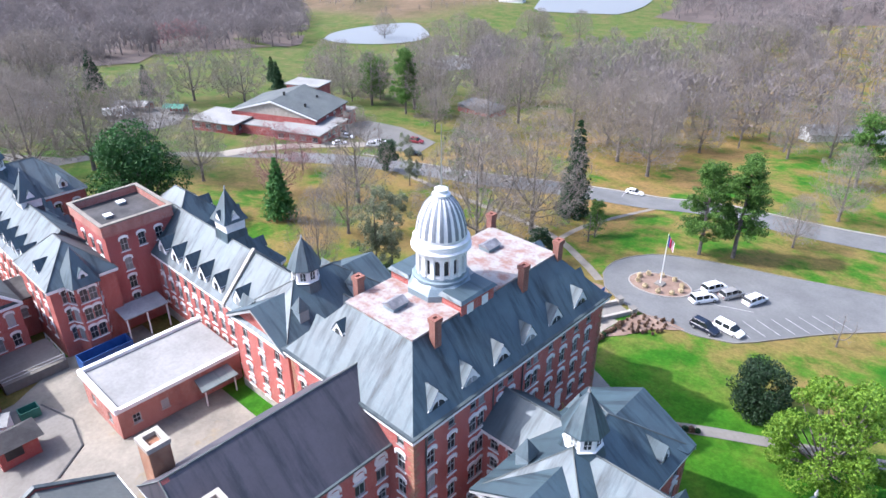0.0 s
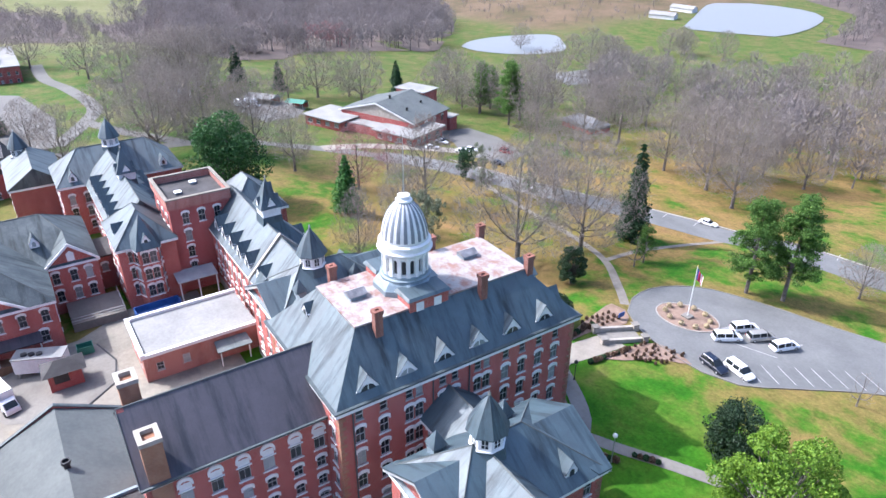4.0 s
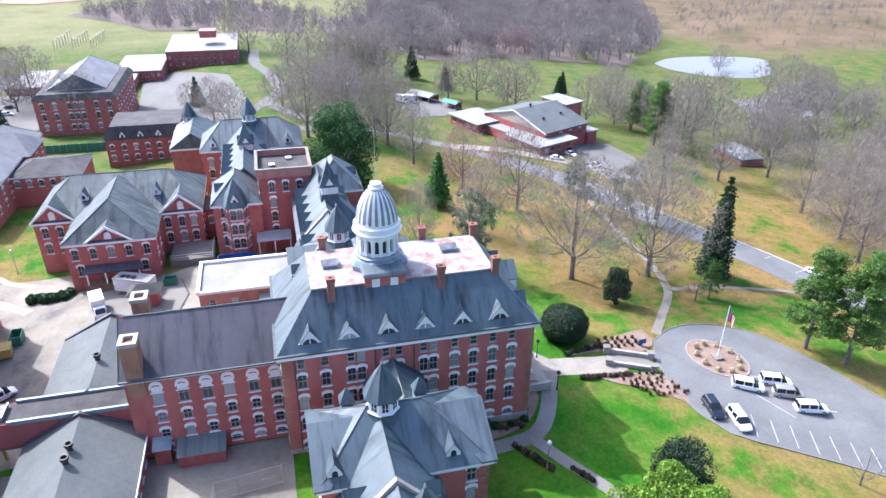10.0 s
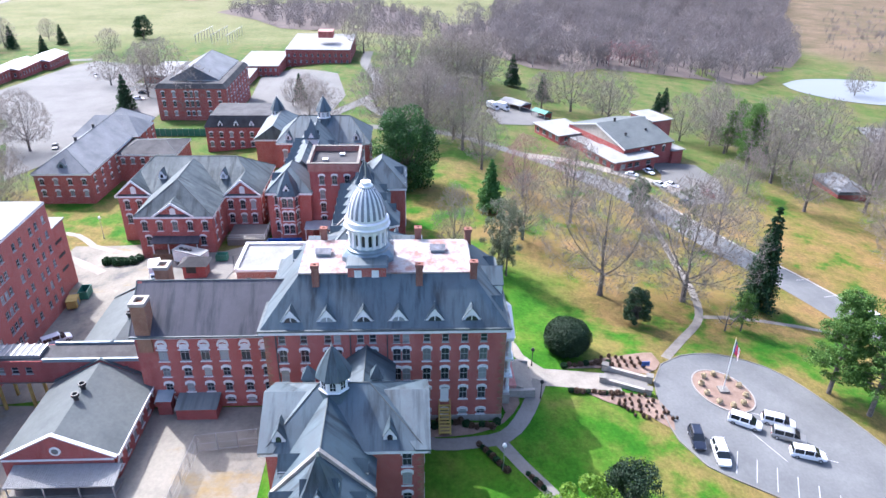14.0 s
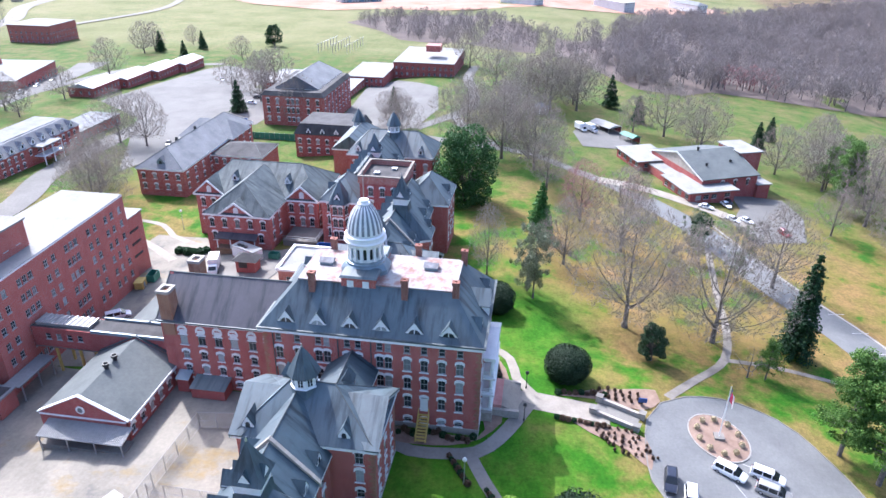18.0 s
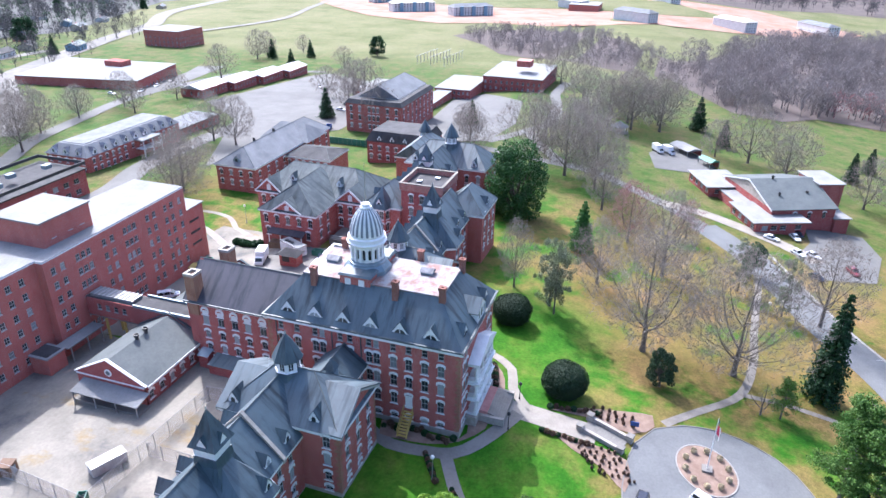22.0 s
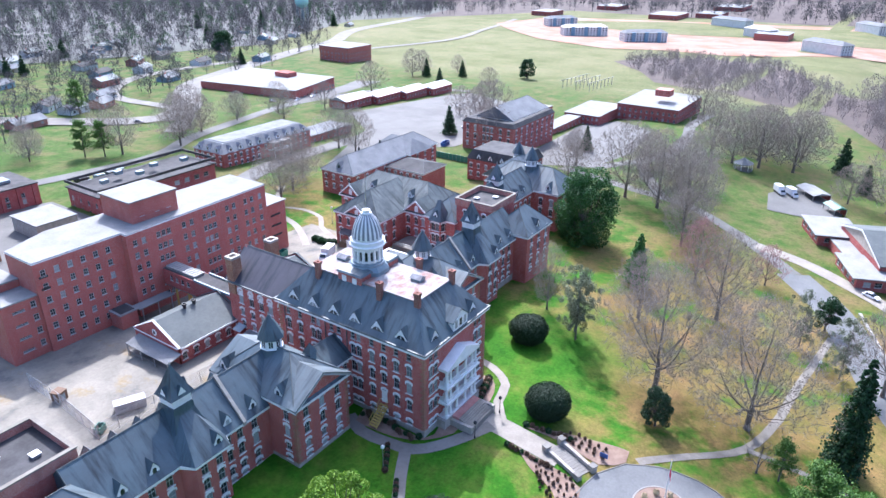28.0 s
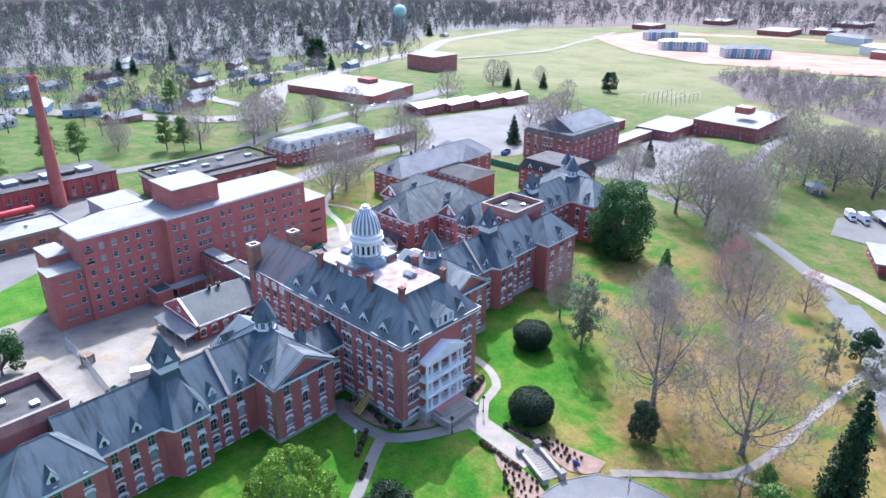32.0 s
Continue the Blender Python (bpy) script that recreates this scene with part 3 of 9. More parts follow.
def dormer(parent, x, y, z, face, w, h, back, mat, fan=False, wall=WHITE):
    """A gabled dormer on a slope. face: the way it looks, as a unit vector; z: its foot; back: how far its ridge runs in."""
    f = Vector((*face, 0))
    s = Vector((-f.y, f.x, 0))
    o = Vector((x, y, z))
    side = h * (0.28 if fan else 0.42)

    def P(a, b, c):
        return o + s * a - f * b + Vector((0, 0, c))
    d = new("dormer", mesh_of("dormer", hull(bmesh.new(), [P(-w / 2, 0, 0), P(w / 2, 0, 0), P(-w / 2, 0, side), P(w / 2, 0, side), P(0, 0, h), P(-w / 2, back * 0.35, 0), P(w / 2, back * 0.35, 0), P(0, back, h), P(-w / 2, back * 0.5, side), P(w / 2, back * 0.5, side)]), wall))
    under(d, parent)
    bm = bmesh.new()
    e = 0.07
    for sg in (-1, 1):
        a = [P(sg * (w / 2 + e), -e, side - 0.2), P(0, -e, h + 0.06), P(0, back + 0.2, h + 0.06), P(sg * (w / 2 + e), back * 0.5, side - 0.2)]
        vs = [bm.verts.new(q) for q in a] + [bm.verts.new(q + Vector((0, 0, 0.09))) for q in a]
        for fc in ((0, 1, 2, 3), (7, 6, 5, 4), (0, 4, 5, 1), (1, 5, 6, 2), (2, 6, 7, 3), (3, 7, 4, 0)):
            bm.faces.new([vs[i] for i in fc])
    bmesh.ops.recalc_face_normals(bm, faces=bm.faces[:])
    c = part("dormer_roof", bm, mat, parent)
    c.parent, c.matrix_parent_inverse = d, Matrix()
    bm = bmesh.new()
    r = w * (0.34 if fan else 0.2)
    if fan:
        for lo, hi in ((0.06, math.pi / 2 - 0.07), (math.pi / 2 + 0.07, math.pi - 0.06)):
            pts = [P(math.cos((lo + hi) / 2) * 0.1, -0.03, 0.32 + 0.02)]
            pts += [P(r * math.cos(lo + (hi - lo) * i / 6), -0.03, 0.3 + r * 1.15 * math.sin(lo + (hi - lo) * i / 6)) for i in range(7)]
            bm.faces.new([bm.verts.new(q) for q in pts])
    else:
        pts = [P(-r, -0.03, 0.25), P(r, -0.03, 0.25)] + [P(r * math.cos(math.pi * i / 6), -0.03, h * 0.42 + r * math.sin(math.pi * i / 6)) for i in range(7)]
        bm.faces.new([bm.verts.new(q) for q in pts])
    g_ = bmesh.ops.extrude_face_region(bm, geom=bm.faces[:])
    bmesh.ops.translate(bm, verts=[v for v in g_["geom"] if isinstance(v, bmesh.types.BMVert)], vec=f * 0.02)
    bmesh.ops.recalc_face_normals(bm, faces=bm.faces[:])
    q = part("window", bm, GLASS, parent)
    q.parent, q.matrix_parent_inverse = d, Matrix()
    return d


def chimney(parent, x, y, z0, z1, w, d, mat=BRICK, tagname="chimney", big=False):
    t = 0.2 if not big else 0.3
    bm = boxes((x - w / 2, y - d / 2, z0, x + w / 2, y + d / 2, z1 - 0.5))
    c = part(tagname, bm, mat, parent)
    bm = bmesh.new()
    for a in ((-w / 2 - t, -d / 2 - t, w / 2 + t, -d / 2 + t), (-w / 2 - t, d / 2 - t, w / 2 + t, d / 2 + t), (-w / 2 - t, -d / 2 + t, -w / 2 + t, d / 2 - t), (w / 2 - t, -d / 2 + t, w / 2 + t, d / 2 - t)):
        box(bm, x + a[0] * 0.85, y + a[1] * 0.85, z1 - 0.5, x + a[2] * 0.85, y + a[3] * 0.85, z1)
    cap = part("cap", bm, STONE if big else mat, parent)
    cap.parent, cap.matrix_parent_inverse = c, Matrix()
    return c


def quoins(parent, x, y, sx, sy, z0, z1, mat=BRICK_TAN):
    """Corner blocks, long and short by turns, proud of both faces; sx and sy point out of the corner."""
    z, i = z0, 0
    me = {}
    while z + 0.5 < z1:
        a, b = (0.75, 0.4) if i % 2 else (0.4, 0.75)
        bm = boxes((min(x + sx * 0.05, x - sx * a), min(y + sy * 0.05, y - sy * b), z, max(x + sx * 0.05, x - sx * a), max(y + sy * 0.05, y - sy * b), z + 0.46))
        part("quoin", bm, mat, parent)
        z, i = z + 0.62, i + 1


def lamp_post(x, y, h=4.2, globe=True):
    z = land(x, y)
    ob = thing("street_lamp", "slim lamp post with a white globe beside the walk" if globe else "black iron lamp post by the entrance steps", "lamp", (x, y, z), "lamp posts")
    part("pole", lathe(bmesh.new(), [(0.16, z - 0.3), (0.14, z + 0.4), (0.07, z + 0.6), (0.05, z + h)], 8, x, y), STEEL if globe else BLACK, ob)
    part("globe", lathe(bmesh.new(), [(0.1, z + h), (0.3, z + h + 0.2), (0.33, z + h + 0.4), (0.2, z + h + 0.65), (0.05, z + h + 0.75)], 10, x, y), WHITE if globe else BLACK, ob, "white globe" if globe else "black iron lantern", shade=True)
    return ob

# ---------------------------------------------------------------- ground, roads and paths


def steps_of(*pieces):
    out = []
    for a, b, s in pieces:
        n = max(1, round((b - a) / s))
        out += [a + (b - a) * i / n for i in range(n)]
    return out + [pieces[-1][1]]


XS = steps_of((-7000, -2200, 600), (-2200, -1000, 100), (-1000, -460, 30), (-460, -220, 10), (-220, 50, 4), (50, 400, 25), (400, 7000, 700))
YS = steps_of((-7000, -1500, 600), (-1500, -600, 90), (-600, -200, 25), (-200, -40, 8), (-40, 170, 4), (170, 460, 12), (460, 1200, 50), (1200, 7000, 600))
verts = [(x, y, land(x, y)) for x in XS for y in YS]
NY = len(YS)
faces = [(i * NY + j, (i + 1) * NY + j, (i + 1) * NY + j + 1, i * NY + j + 1) for i in range(len(XS) - 1) for j in range(NY - 1)]
me = bpy.data.meshes.new("ground")
me.from_pydata(verts, [], faces)
me.materials.append(GRASS)
me.polygons.foreach_set("use_smooth", [True] * len(faces))
tagged(new("ground", me), "spring lawn, green by the buildings and dry under the trees", "lawn", kind="structure")


def drape(name, poly, mat, label, category, lift=0.07, cell=4.0, kind="structure", level=None):
    """A sheet of paving laid on the land inside an outline."""
    bm = bmesh.new()
    bm.faces.new([bm.verts.new((x, y, 0)) for x, y in poly])
    for ax in (0, 1):
        lo, hi = min(p[ax] for p in poly), max(p[ax] for p in poly)
        c = math.ceil(lo / cell) * cell
        while c < hi:
            nrm = (1, 0, 0) if ax == 0 else (0, 1, 0)
            bmesh.ops.bisect_plane(bm, geom=bm.verts[:] + bm.edges[:] + bm.faces[:], plane_co=[c * v for v in nrm], plane_no=nrm, dist=1e-4)
            c += cell
    bmesh.ops.triangulate(bm, faces=bm.faces[:])
    for v in bm.verts:
        v.co.z = (land(v.co.x, v.co.y) if level is None else level) + lift
    bmesh.ops.recalc_face_normals(bm, faces=bm.faces[:])
    if sum(f.normal.z for f in bm.faces) < 0:
        bmesh.ops.reverse_faces(bm, faces=bm.faces[:])
    return tagged(new(name, mesh_of(name, bm, mat)), label, category, kind=kind)


def spline(pts, step=4.0):
    """A smooth line through the given places."""
    out = []
    P = [pts[0], *pts, pts[-1]]
    for i in range(1, len(P) - 2):
        a, b, c, d = (Vector((*P[i + k_], 0)) for k_ in (-1, 0, 1, 2))
        n = max(1, int((c - b).length / step))
        for k_ in range(n):
            t = k_ / n
            q = 0.5 * (2 * b + (c - a) * t + (2 * a - 5 * b + 4 * c - d) * t * t + (3 * b - a - 3 * c + d) * t ** 3)
            out.append((q.x, q.y))
    return out + [tuple(pts[-1])]


def ribbon(name, pts, width, mat, label, category, lift=0.09, step=4.0, kind="structure", high=0.0):
    """A road, path or kerb of even width along a line. high: the height of a kerb."""
    line = spline(pts, step)
    bm = bmesh.new()
    prev = None
    for i, p in enumerate(line):
        a, b = Vector(line[max(0, i - 1)]), Vector(line[min(len(line) - 1, i + 1)])
        d = (b - a).normalized()
        nn = Vector((-d.y, d.x))
        row = []
        k_n = max(1, round(width / 4))
        for k_ in range(k_n + 1):
            q = Vector(p) + nn * width * (k_ / k_n - 0.5)
            row.append((q.x, q.y, land(q.x, q.y)))
        cur = [bm.verts.new((x, y, z + lift + high)) for x, y, z in row]
        if high:
            cur = [bm.verts.new((row[0][0], row[0][1], row[0][2] - 0.2))] + cur + [bm.verts.new((row[-1][0], row[-1][1], row[-1][2] - 0.2))]
        if prev:
            for k_ in range(len(cur) - 1):
                bm.faces.new((prev[k_ + 1], prev[k_], cur[k_], cur[k_ + 1]))
        prev = cur
    bmesh.ops.recalc_face_normals(bm, faces=bm.faces[:])
    if sum(f.normal.z for f in bm.faces) < 0:
        bmesh.ops.reverse_faces(bm, faces=bm.faces[:])
    return tagged(new(name, mesh_of(name, bm, mat)), label, category, kind=kind)


def circle(x, y, rx, ry, n=36, turn=0.0):
    c, s = math.cos(turn), math.sin(turn)
    return [(x + rx * math.cos(math.tau * i / n) * c - ry * math.sin(math.tau * i / n) * s, y + rx * math.cos(math.tau * i / n) * s + ry * math.sin(math.tau * i / n) * c) for i in range(n)]


# car park with its turning loop
LOT = spline([(8.0, 141.0), (-4.0, 126.5), (-11.9, 116.6), (-16.8, 110.0), (-22.0, 101.6), (-26.3, 95.2), (-31.3, 92.8), (-38.0, 92.6), (-45.4, 93.6), (-50.5, 96.5), (-53.6, 101.1), (-55.0, 107.5), (-53.3, 113.5), (-49.0, 119.0), (-39.0, 124.0), (-29.6, 127.4), (-18.0, 132.5), (0.0, 140.0), (12.0, 146.0)], 3.0)
drape("road", LOT[:-1], ASPHALT, "worn grey asphalt car park with a turning loop", "car park")
ribbon("curb", LOT, 0.2, CONCRETE, "low concrete kerb round the car park", "kerb", 0.05, 3.0, high=0.12)
ISL = circle(-44.0, 105.0, 5.6, 4.7, 40, 0.3)
drape("island", ISL, MULCH, "round mulch bed in the turning loop", "flower bed", 0.14, 2.0)
ribbon("curb", ISL + ISL[:1], 0.22, CURB, "pale kerb round the mulch bed", "kerb", 0.06, 2.0, high=0.14)
# paved yards behind the buildings
drape("pavement", [(-30.0, -27.0), (12.0, -27.0), (14.0, 33.0), (-17.0, 33.0), (-38.0, 33.0), (-38.0, 13.0), (-42.0, -12.0), (-42.0, -27.0)], YARD, "pale concrete service yard with ochre stains", "yard", 0.06)
drape("pavement", [(-100.0, -24.0), (-42.0, -27.0), (-42.0, 13.5), (-50.0, 14.0), (-50.5, 33.0), (-98.0, 33.0), (-98.0, 21.0), (-92.0, 12.0), (-92.0, -4.0), (-100.0, -7.0)], YARD, "pale concrete back court", "yard", 0.05)
drape("pavement", [(20.0, -14.0), (20.0, -30.0), (0.0, -45.0), (-30.0, -60.0), (-62.0, -72.0), (-62.0, -105.0), (-20.0, -120.0), (60.0, -120.0), (60.0, -14.0)], ASPHALT_OLD, "pale asphalt service road and yard", "yard", 0.06, 8.0)
# front walk
ribbon("pavement", [(-45.2, 70.5), (-45.3, 75.0), (-45.0, 80.0), (-44.6, 87.4)], 4.6, WALKWAY, "cream concrete front walk", "walk", 0.1, 2.0)
ribbon("pavement", [(-44.5, 74.0), (-39.5, 72.0), (-34.5, 69.5), (-31.0, 66.5), (-29.8, 62.0), (-29.4, 56.5), (-31.5, 52.0)], 2.4, CONCRETE, "concrete side walk round the front of the building", "walk", 0.11, 2.0)
ribbon("pavement", [(-30.4, 65.5), (-25.0, 68.5), (-19.5, 72.0), (-8.0, 78.5), (8.0, 87.0)], 2.0, CONCRETE, "concrete walk across the lawn", "walk", 0.12, 2.0)
ribbon("pavement", [(-46.5, 75.0), (-51.0, 71.5), (-56.5, 70.0), (-60.0, 65.0), (-61.0, 58.0)], 1.8, WALKWAY, "pale walk round the north corner", "walk", 0.11, 2.0)
# paths through the park
ribbon("path", [(-52.5, 98.0), (-60.0, 104.0), (-71.0, 112.0), (-84.0, 115.2), (-96.0, 116.2), (-112.0, 118.0), (-129.0, 120.0)], 1.7, PATH, "old narrow concrete path under the trees", "path", 0.1, 3.0)
ribbon("path", [(-71.0, 112.0), (-71.5, 122.0), (-69.5, 134.0), (-66.0, 146.0)], 1.4, PATH, "old narrow concrete path under the trees", "path", 0.11, 3.0)
# park drive, its strip of parking and kerb
DRIVE = [(-206.0, 12.0), (-203.0, 26.0), (-197.0, 44.0), (-192.0, 66.0), (-181.0, 87.0), (-162.0, 106.0), (-146.0, 118.0), (-128.0, 126.0), (-110.0, 133.0), (-92.0, 142.0), (-70.0, 150.0), (-48.0, 155.0), (-28.0, 160.0), (0.0, 172.0), (60.0, 200.0)]
ribbon("road", DRIVE[:6], 5.5, ASPHALT_OLD, "narrow grey park drive", "road", 0.1)
ribbon("road", DRIVE[5:], 10.5, ASPHALT, "grey park drive with marked bays", "road", 0.1)
ribbon("curb", [(-150.0, 124.5), (-128.0, 132.0), (-110.0, 139.0), (-92.0, 148.0), (-70.0, 156.2), (-48.0, 161.0), (-28.0, 166.0), (0.0, 178.0)], 0.8, CURB, "pale kerb along the park drive", "kerb", 0.1, high=0.1)

# far roads, lots, fields and water
drape("parking_lot", [(-146.0, -64.0), (-172.0, -56.0), (-206.0, -52.0), (-214.0, -45.0), (-258.0, -46.0), (-284.0, -46.0), (-286.0, -76.0), (-330.0, -80.0), (-345.0, -118.0), (-330.0, -124.0), (-240.0, -132.0), (-214.0, -98.0)], ASPHALT_OLD, "broad pale parking lot behind the cottages", "parking lot", 0.22, 12.0)
drape("parking_lot", [(-300.0, -20.0), (-258.0, -16.0), (-218.0, -13.0), (-206.0, 4.0), (-214.0, 22.0), (-250.0, 26.0), (-300.0, 18.0), (-322.0, -8.0)], ASPHALT_OLD, "pale paved court by the hall", "parking lot", 0.22, 12.0)
drape("parking_lot", [(-153.0, 132.0), (-168.0, 138.0), (-183.0, 138.0), (-184.0, 156.0), (-168.0, 158.0), (-146.0, 152.0), (-140.0, 138.0)], ASPHALT_OLD, "grey lot beside the gymnasium", "parking lot", 0.16, 6.0)
drape("parking_lot", [(-216.0, 89.0), (-237.0, 85.5), (-254.0, 90.5), (-262.0, 101.0), (-246.0, 110.5), (-233.0, 112.0), (-219.0, 102.0)], ASPHALT_OLD, "grey yard behind the gymnasium", "parking lot", 0.22, 8.0)
ribbon("road", [(-176.0, 93.0), (-174.0, 106.0), (-168.0, 118.0), (-160.0, 130.0), (-152.0, 138.0)], 6.0, WALKWAY, "pale concrete drive along the gymnasium", "road", 0.2)
ribbon("road", [(-214.0, 22.0), (-240.0, 34.0), (-262.0, 40.0), (-300.0, 36.0), (-330.0, 30.0), (-370.0, 30.0)], 5.5, ASPHALT_OLD, "narrow grey campus lane", "road", 0.2)
ribbon("road", [(-195.0, 56.0), (-206.0, 50.0), (-220.0, 42.0), (-240.0, 34.0)], 5.0, ASPHALT_OLD, "narrow grey campus lane", "road", 0.2)
ribbon("road", [(30.0, -70.0), (-20.0, -72.0), (-62.0, -74.0), (-108.0, -74.0), (-139.0, -84.0), (-180.0, -88.0), (-214.0, -92.0), (-240.0, -120.0)], 9.0, ASPHALT_OLD, "wide grey campus road", "road", 0.2, 6.0)
ribbon("road", [(30.0, -140.0), (-30.0, -134.0), (-79.0, -128.0), (-118.0, -130.0), (-148.0, -146.0), (-190.0, -160.0), (-232.0, -172.0), (-280.0, -172.0), (-330.0, -160.0), (-350.0, -122.0)], 7.0, ASPHALT_OLD, "curving campus road", "road", 0.22, 6.0)
ribbon("road", [(-20.0, -330.0), (-90.0, -262.0), (-148.0, -196.0), (-183.0, -200.0), (-235.0, -262.0), (-300.0, -300.0), (-430.0, -362.0), (-520.0, -400.0), (-650.0, -480.0), (-900.0, -560.0)], 16.0, CONCRETE, "pale town road", "road", 0.5, 15.0)
ribbon("road", [(-148.0, -160.0), (-183.0, -200.0), (-183.0, -266.0), (-240.0, -320.0), (-340.0, -340.0)], 9.0, CONCRETE, "pale side street", "road", 0.45, 12.0)
ribbon("road", [(-480.0, -330.0), (-640.0, -330.0), (-800.0, -380.0), (-980.0, -430.0)], 8.0, CONCRETE, "pale far lane", "road", 0.6, 20.0)
drape("pavement", [(-238.0, -182.0), (-306.0, -196.0), (-330.0, -205.0), (-340.0, -190.0), (-290.0, -178.0), (-240.0, -172.0)], ASPHALT_OLD, "pale paving in front of the school", "parking lot", 0.3, 20.0)
drape("construction_ground", [(-830.0, -360.0), (-740.0, -268.0), (-698.0, -165.0), (-735.0, -115.0), (-735.0, -50.0), (-760.0, 0.0), (-810.0, 60.0), (-900.0, 230.0), (-1050.0, 330.0), (-1180.0, 200.0), (-1150.0, -100.0), (-1050.0, -400.0), (-900.0, -420.0)], SOIL, "bare orange clay of a building site", "soil", 0.6, 60.0)
drape("field", [(-960.0, -330.0), (-1000.0, -370.0), (-1100.0, -200.0), (-1120.0, 60.0), (-1020.0, 160.0), (-930.0, 60.0), (-960.0, -60.0), (-920.0, -200.0)], GRASS, "green strip between the new blocks", "field", 1.0, 60.0)
drape("water", spline([(-404.0, 305.0), (-416.0, 322.0), (-419.0, 343.0), (-416.0, 364.0), (-409.0, 384.0), (-398.0, 392.0), (-376.0, 380.0), (-358.0, 366.0), (-352.0, 347.0), (-362.0, 323.0), (-385.0, 306.0), (-404.0, 305.0)], 6.0)[:-1], WATER, "still grey pond", "pond", 0.0, 60.0, level=-39.0)
drape("water", spline([(-411.0, 576.0), (-384.0, 529.0), (-372.0, 522.0), (-336.0, 542.0), (-314.0, 556.0), (-318.0, 610.0), (-345.0, 680.0), (-385.0, 705.0), (-435.0, 696.0), (-456.0, 665.0), (-440.0, 625.0), (-411.0, 576.0)], 20.0)[:-1], WATER, "broad pale lake beyond the woods", "lake", 0.0, 100.0, level=-42.5)
drape("parking_lot", [(-250.0, 268.0), (-282.0, 280.0), (-290.0, 320.0), (-262.0, 322.0), (-244.0, 300.0)], ASPHALT, "dark lot among the far trees", "parking lot", 0.4, 20.0)

# ---------------------------------------------------------------- main building
AX = -44.3  # its middle line; the wings mirror one another across it
X0, X1, Y0, Y1, EAVE = -54.0, -34.6, 32.8, 66.3, 17.4
S_COLS = [2.4, 5.4, 8.7, 10.0, 13.2, 14.9, 18.2, 19.5, 22.4, 25.0, 27.7, 30.4]
ROWS_MAIN = [(15.5, "frieze"), (12.3, "tall"), (8.9, "tall"), (5.4, "tall"), (2.5, "base")]
main = block("main_building", "red brick institution with slate roof, white dormers and a striped dome", "building",
             rect(X0, Y0, X1, Y1), 1.8, EAVE, BRICK,
             {1: [(S_COLS, ROWS_MAIN)], 3: [([33.5 - c for c in S_COLS], ROWS_MAIN)],
              2: [([2.0, 3.4, 16.0, 17.4], ROWS_MAIN)], 0: [([1.8, 17.6], ROWS_MAIN)]})
# water table, cornice and gutter
part("water_table", boxes((X0 - 0.08, Y0 - 0.08, -0.5, X1 + 0.08, Y1 + 0.08, 2.35)), STONE, main)
part("cornice", boxes((X0 - 0.55, Y0 - 0.55, EAVE - 0.1, X1 + 0.55, Y1 + 0.55, EAVE + 0.42)), WHITE, main, "white cornice under the eaves")
part("gutter", boxes((X0 - 0.7, Y0 - 0.7, EAVE + 0.425, X1 + 0.7, Y1 + 0.7, EAVE + 0.66)), TRIM_DARK, main, "dark built-in gutter")
for cx_, sx_ in ((X0, -1), (X1, 1)):
    for cy_, sy_ in ((Y0, -1), (Y1, 1)):
        quoins(main, cx_, cy_, sx_, sy_, 2.5, 17.0)
# steep slate roof with a flat tin deck
DX, DY, DZ = 4.8, 4.8, 24.0
E0, E1, F0, F1 = X0 - 0.35, X1 + 0.35, Y0 - 0.35, Y1 + 0.35
part("roof", hull(bmesh.new(), [(x, y, EAVE + 0.664) for x in (E0, E1) for y in (F0, F1)] + [(x, y, DZ) for x in (X0 + DX, X1 - DX) for y in (Y0 + DY, Y1 - DY)]), SLATE, main)
part("roof_deck", boxes((X0 + DX - 0.2, Y0 + DY - 0.2, DZ - 0.1, X1 - DX + 0.2, Y1 - DY + 0.2, DZ + 0.12)), DECK, main, "flat tin deck, white paint flaking to rust")
for x, y in ((X1 - 3.9, 39.9), (X1 - 3.9, 54.2), (X1 - 4.5, 61.8), (X0 + 4.5, 61.8), (X0 + 3.9, 54.2), (X0 + 3.9, 39.9)):
    chimney(main, x, y, 20.5, 25.9, 0.8, 0.95, BRICK_BROWN)
for x, y in ((AX - 0.5, 40.4), (AX - 1.5, 57.0)):
    v = thing("roof_vent", "small gabled skylight on the tin deck", "skylight", (x, y, DZ + 0.12), "roof skylights")
    part("base", boxes((x - 0.8, y - 1.0, DZ + 0.12, x + 0.8, y + 1.0, DZ + 0.62)), METAL, v)
    part("lid", hull(bmesh.new(), [(x - 0.95, y - 1.15, DZ + 0.62), (x + 0.95, y - 1.15, DZ + 0.62), (x - 0.95, y + 1.15, DZ + 0.62), (x + 0.95, y + 1.15, DZ + 0.62), (x, y - 1.15, DZ + 1.15), (x, y + 1.15, DZ + 1.15)]), TIN_PATCHED, v)
